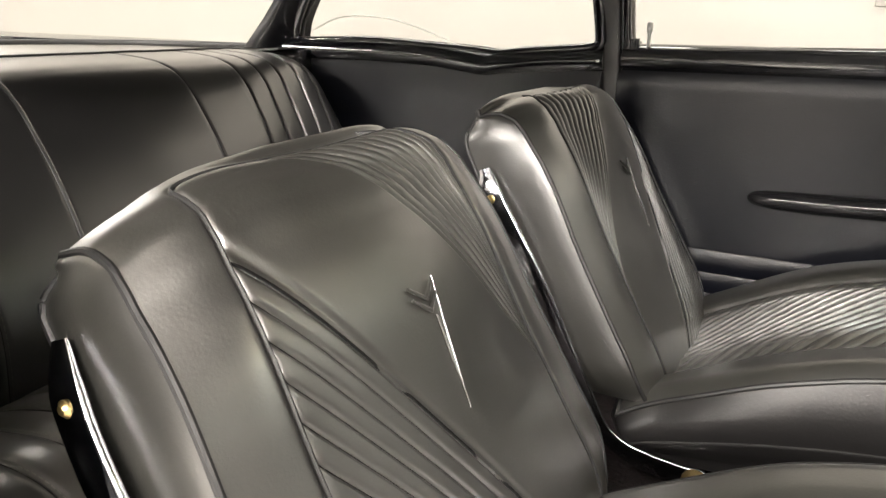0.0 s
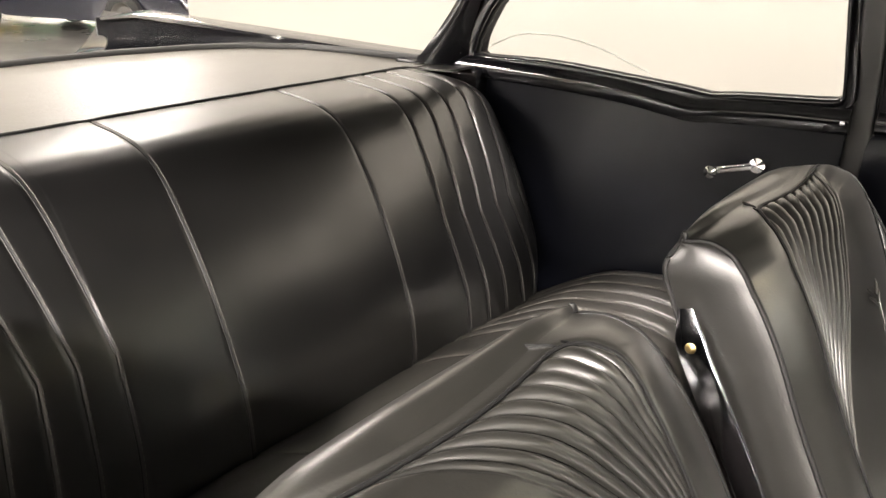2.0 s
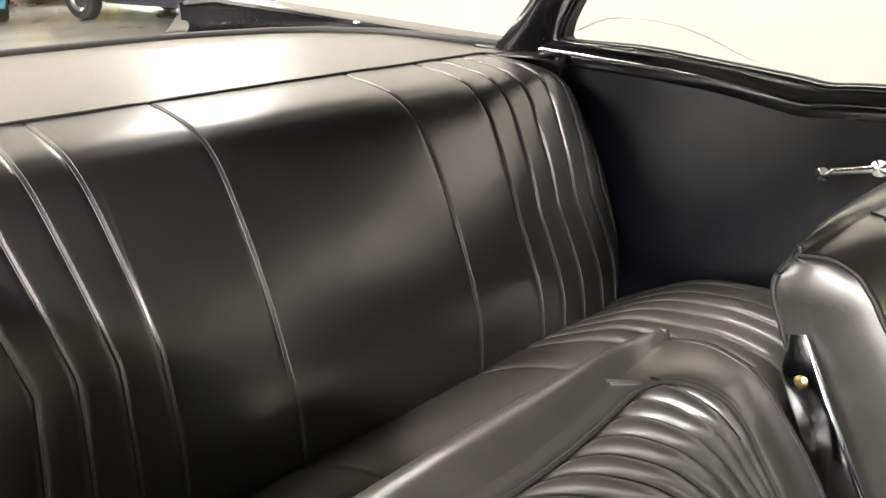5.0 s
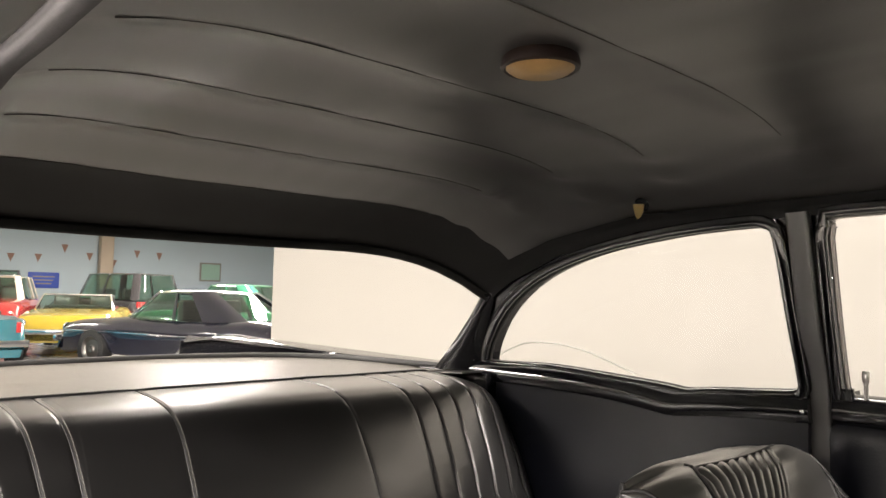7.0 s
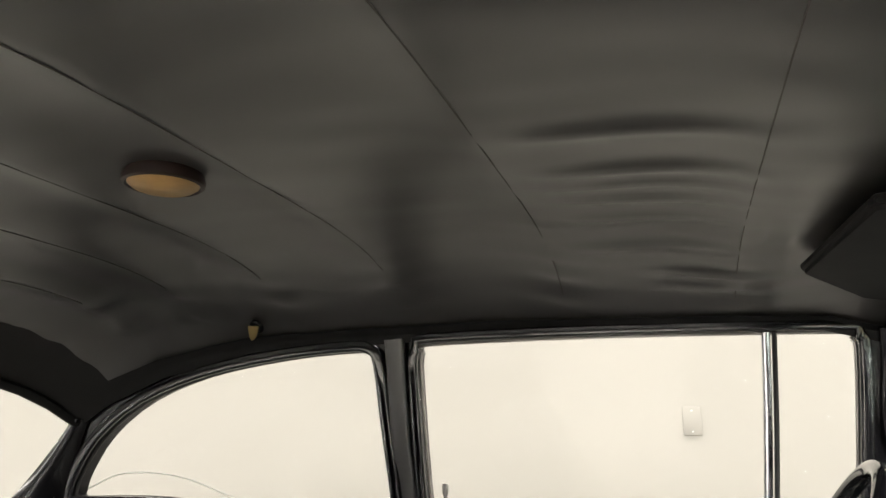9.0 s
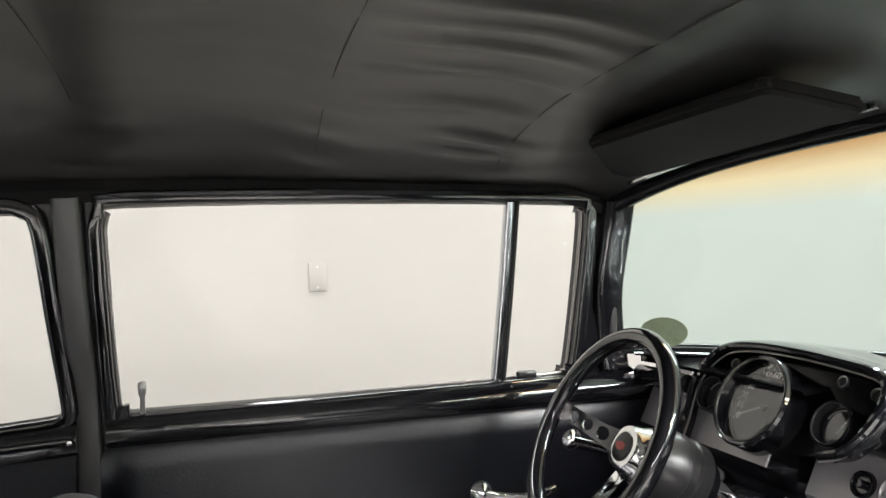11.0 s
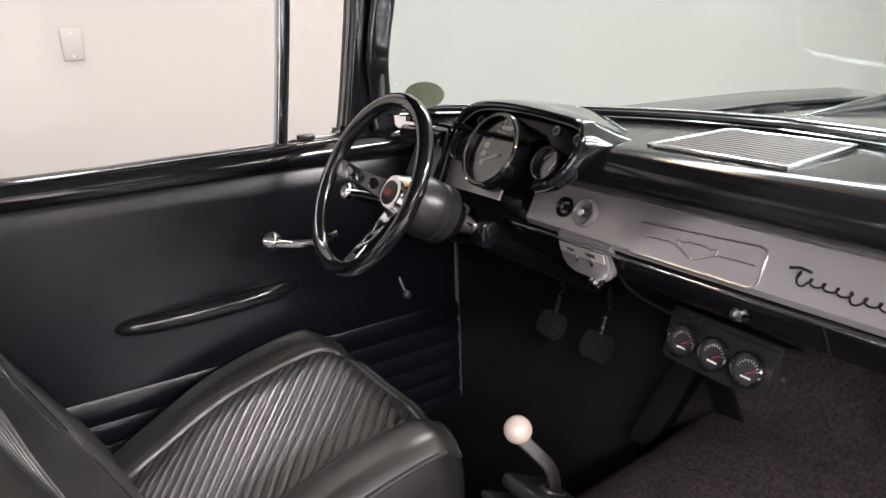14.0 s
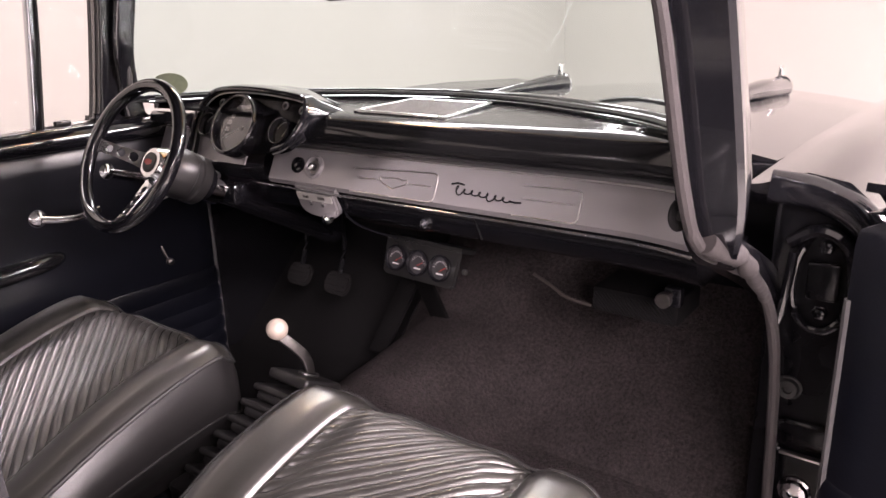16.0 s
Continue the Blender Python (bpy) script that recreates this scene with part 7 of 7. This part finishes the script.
        sheet("windshield_glass", [[m @ Vector((0.72 - 0.30 * k, q * hw * (0.8 - 0.1 * k), belt + (height - 0.05 - belt) * k)) for q in (-1, 0, 1)] for k in (0, 0.5, 1)], GLASS_CAR, car)
        block("cockpit", (0, 0, 0), (1.3, width * 0.72, 0.10), PLASTIC, car, "black open cockpit", bevel=0.03, place=m @ Matrix.Translation((-0.35, 0, belt + 0.02)))
        for sg in (-1, 1):
            block("seat_back", (0, 0, 0), (0.12, 0.48, 0.38), VINYL, car, bevel=0.05, place=m @ Matrix.Translation((-0.55, sg * 0.36, belt + 0.12)))
    for lx in (hl * 0.60, -hl * 0.56):
        for sg in (-1, 1):
            wm = m @ frame_of((lx, sg * (hw - 0.10), 0.32), (0, sg, 0))
            t_ = lathe("wheel", [(0.19, -0.08), (0.30, -0.08), (0.32, -0.05), (0.32, 0.07), (0.30, 0.10), (0.20, 0.105)], wm, TYRE, car, "black tyre", n=28)
            lathe("rim", [(0.0, 0.075), (0.05, 0.09), (0.07, 0.07), (0.15, 0.06), (0.19, 0.095), (0.205, 0.10), (0.205, 0.02)], wm, STEEL_DARK, t_, "bright wheel rim", n=24)
    for lx, z in ((hl + 0.03, 0.46), (-hl - 0.03, 0.46)):
        block("bumper", (0, 0, 0), (0.09, width * 0.96, 0.11), CHROME, car, bevel=0.035, place=m @ Matrix.Translation((lx, 0, z)))
    for sg in (-1, 1):
        lathe("headlight", [(0.0, 0.02), (0.07, 0.015), (0.085, 0.0), (0.085, -0.03)], m @ frame_of((hl - 0.02, sg * hw * 0.74, 0.62), (1, 0, 0)), CHROME, car, "round headlight", n=18)
        for k in range(tail):
            block("tail_light", (0, 0, 0), (0.04, 0.06, 0.15), LAMP_RED, car, "red tail light", bevel=0.01, place=m @ Matrix.Translation((-hl + 0.0, sg * (hw * 0.80 - 0.085 * k), belt - 0.14)))
        tube("side_trim", [m @ Vector((hl * 0.9, sg * hw * 0.96, 0.60)), m @ Vector((0, sg * hw * 1.004, 0.60)), m @ Vector((-hl * 0.9, sg * hw * 0.96, 0.60))], 0.012, CHROME, car, n=6)
    return car


def car_paint(name, c):
    return mat(name, c, 0.15, coat=0.9, blotch=(1.5, 0.1), rvar=0.04)


NAVY, YELLOW, TEAL = car_paint("navy_car_paint", (0.011, 0.012, 0.026)), car_paint("yellow_car_paint", (0.72, 0.50, 0.05)), car_paint("teal_car_paint", (0.03, 0.19, 0.24))
REDP, CREAM, DARK, GREENP = car_paint("red_car_paint", (0.42, 0.03, 0.03)), car_paint("cream_car_paint", (0.68, 0.62, 0.5)), car_paint("charcoal_car_paint", (0.04, 0.04, 0.045)), car_paint("green_car_paint", (0.04, 0.20, 0.12))
show_car("parked_coupe", "navy blue classic coupe with red tail lights", -10.7, 4.45, 199, NAVY, NAVY, height=1.26)
show_car("parked_convertible", "bright yellow open classic roadster", -16.2, 4.35, -25, YELLOW, YELLOW, length=4.45, height=1.18, style="convertible", tail=2)
show_car("parked_roadster", "teal classic roadster seen from behind", -13.6, 1.55, 175, TEAL, TEAL, length=4.4, height=1.2, style="convertible", tail=1)
show_car("parked_wagon", "red and cream classic wagon in the hall", -20.8, 3.7, -20, REDP, CREAM, height=1.55, style="wagon")
show_car("parked_van", "dark classic station wagon in the hall", -22.5, 7.2, 190, DARK, DARK, length=5.0, height=1.72, style="suv")
show_car("parked_sedan", "dark green classic sedan behind the navy coupe", -15.6, 7.6, 205, GREENP, GREENP, length=5.0, height=1.42, style="coupe")
show_car("parked_truck", "dark green classic wagon near the far wall", -25.2, 4.2, 180, GREENP, DARK, length=4.8, height=1.75, style="suv")
banner = thing("wall_sign", "small blue sign on the pale blue far wall", "sign", (-27.95, 6.6, 1.4))
block("board", (-27.96, 6.65, 1.40), (0.04, 1.0, 0.55), mat("blue_sign_paint", (0.02, 0.07, 0.45), 0.5), banner, bevel=0.005)
for k in range(3):
    block("text_bar", (-27.935, 6.65, 1.52 - 0.12 * k), (0.006, 0.7 - 0.1 * k, 0.04), SWITCH, banner, bevel=0)
lit = thing("wall_window", "small bright window in the far wall", "window", (-27.95, 12.8, 1.9))
block("frame", (-27.96, 12.8, 1.9), (0.05, 0.9, 0.75), SWITCH, lit, bevel=0.01)
block("pane", (-27.93, 12.8, 1.9), (0.02, 0.78, 0.63), mat("green_lit_pane", (0.35, 0.55, 0.45), 0.15), lit, bevel=0)
# small pennants strung along the far wall
for k in range(9):
    py = 3.9 + 0.85 * k
    pn = thing("pennant", "small faded triangular pennant on the far wall", "pennant", (-28.0, py, 2.3), "wall pennants")
    plate("cloth", [(-0.12, 0.1), (0.12, 0.1), (0.0, -0.2)], 0.01, frame_of((-28.0, py, 2.35 + 0.25 * math.sin(k * 1.9)), (1, 0, 0)), mat("faded_pennant_cloth", (0.30, 0.17, 0.13), 0.9) if k == 0 else bpy.data.materials["faded_pennant_cloth"], pn)
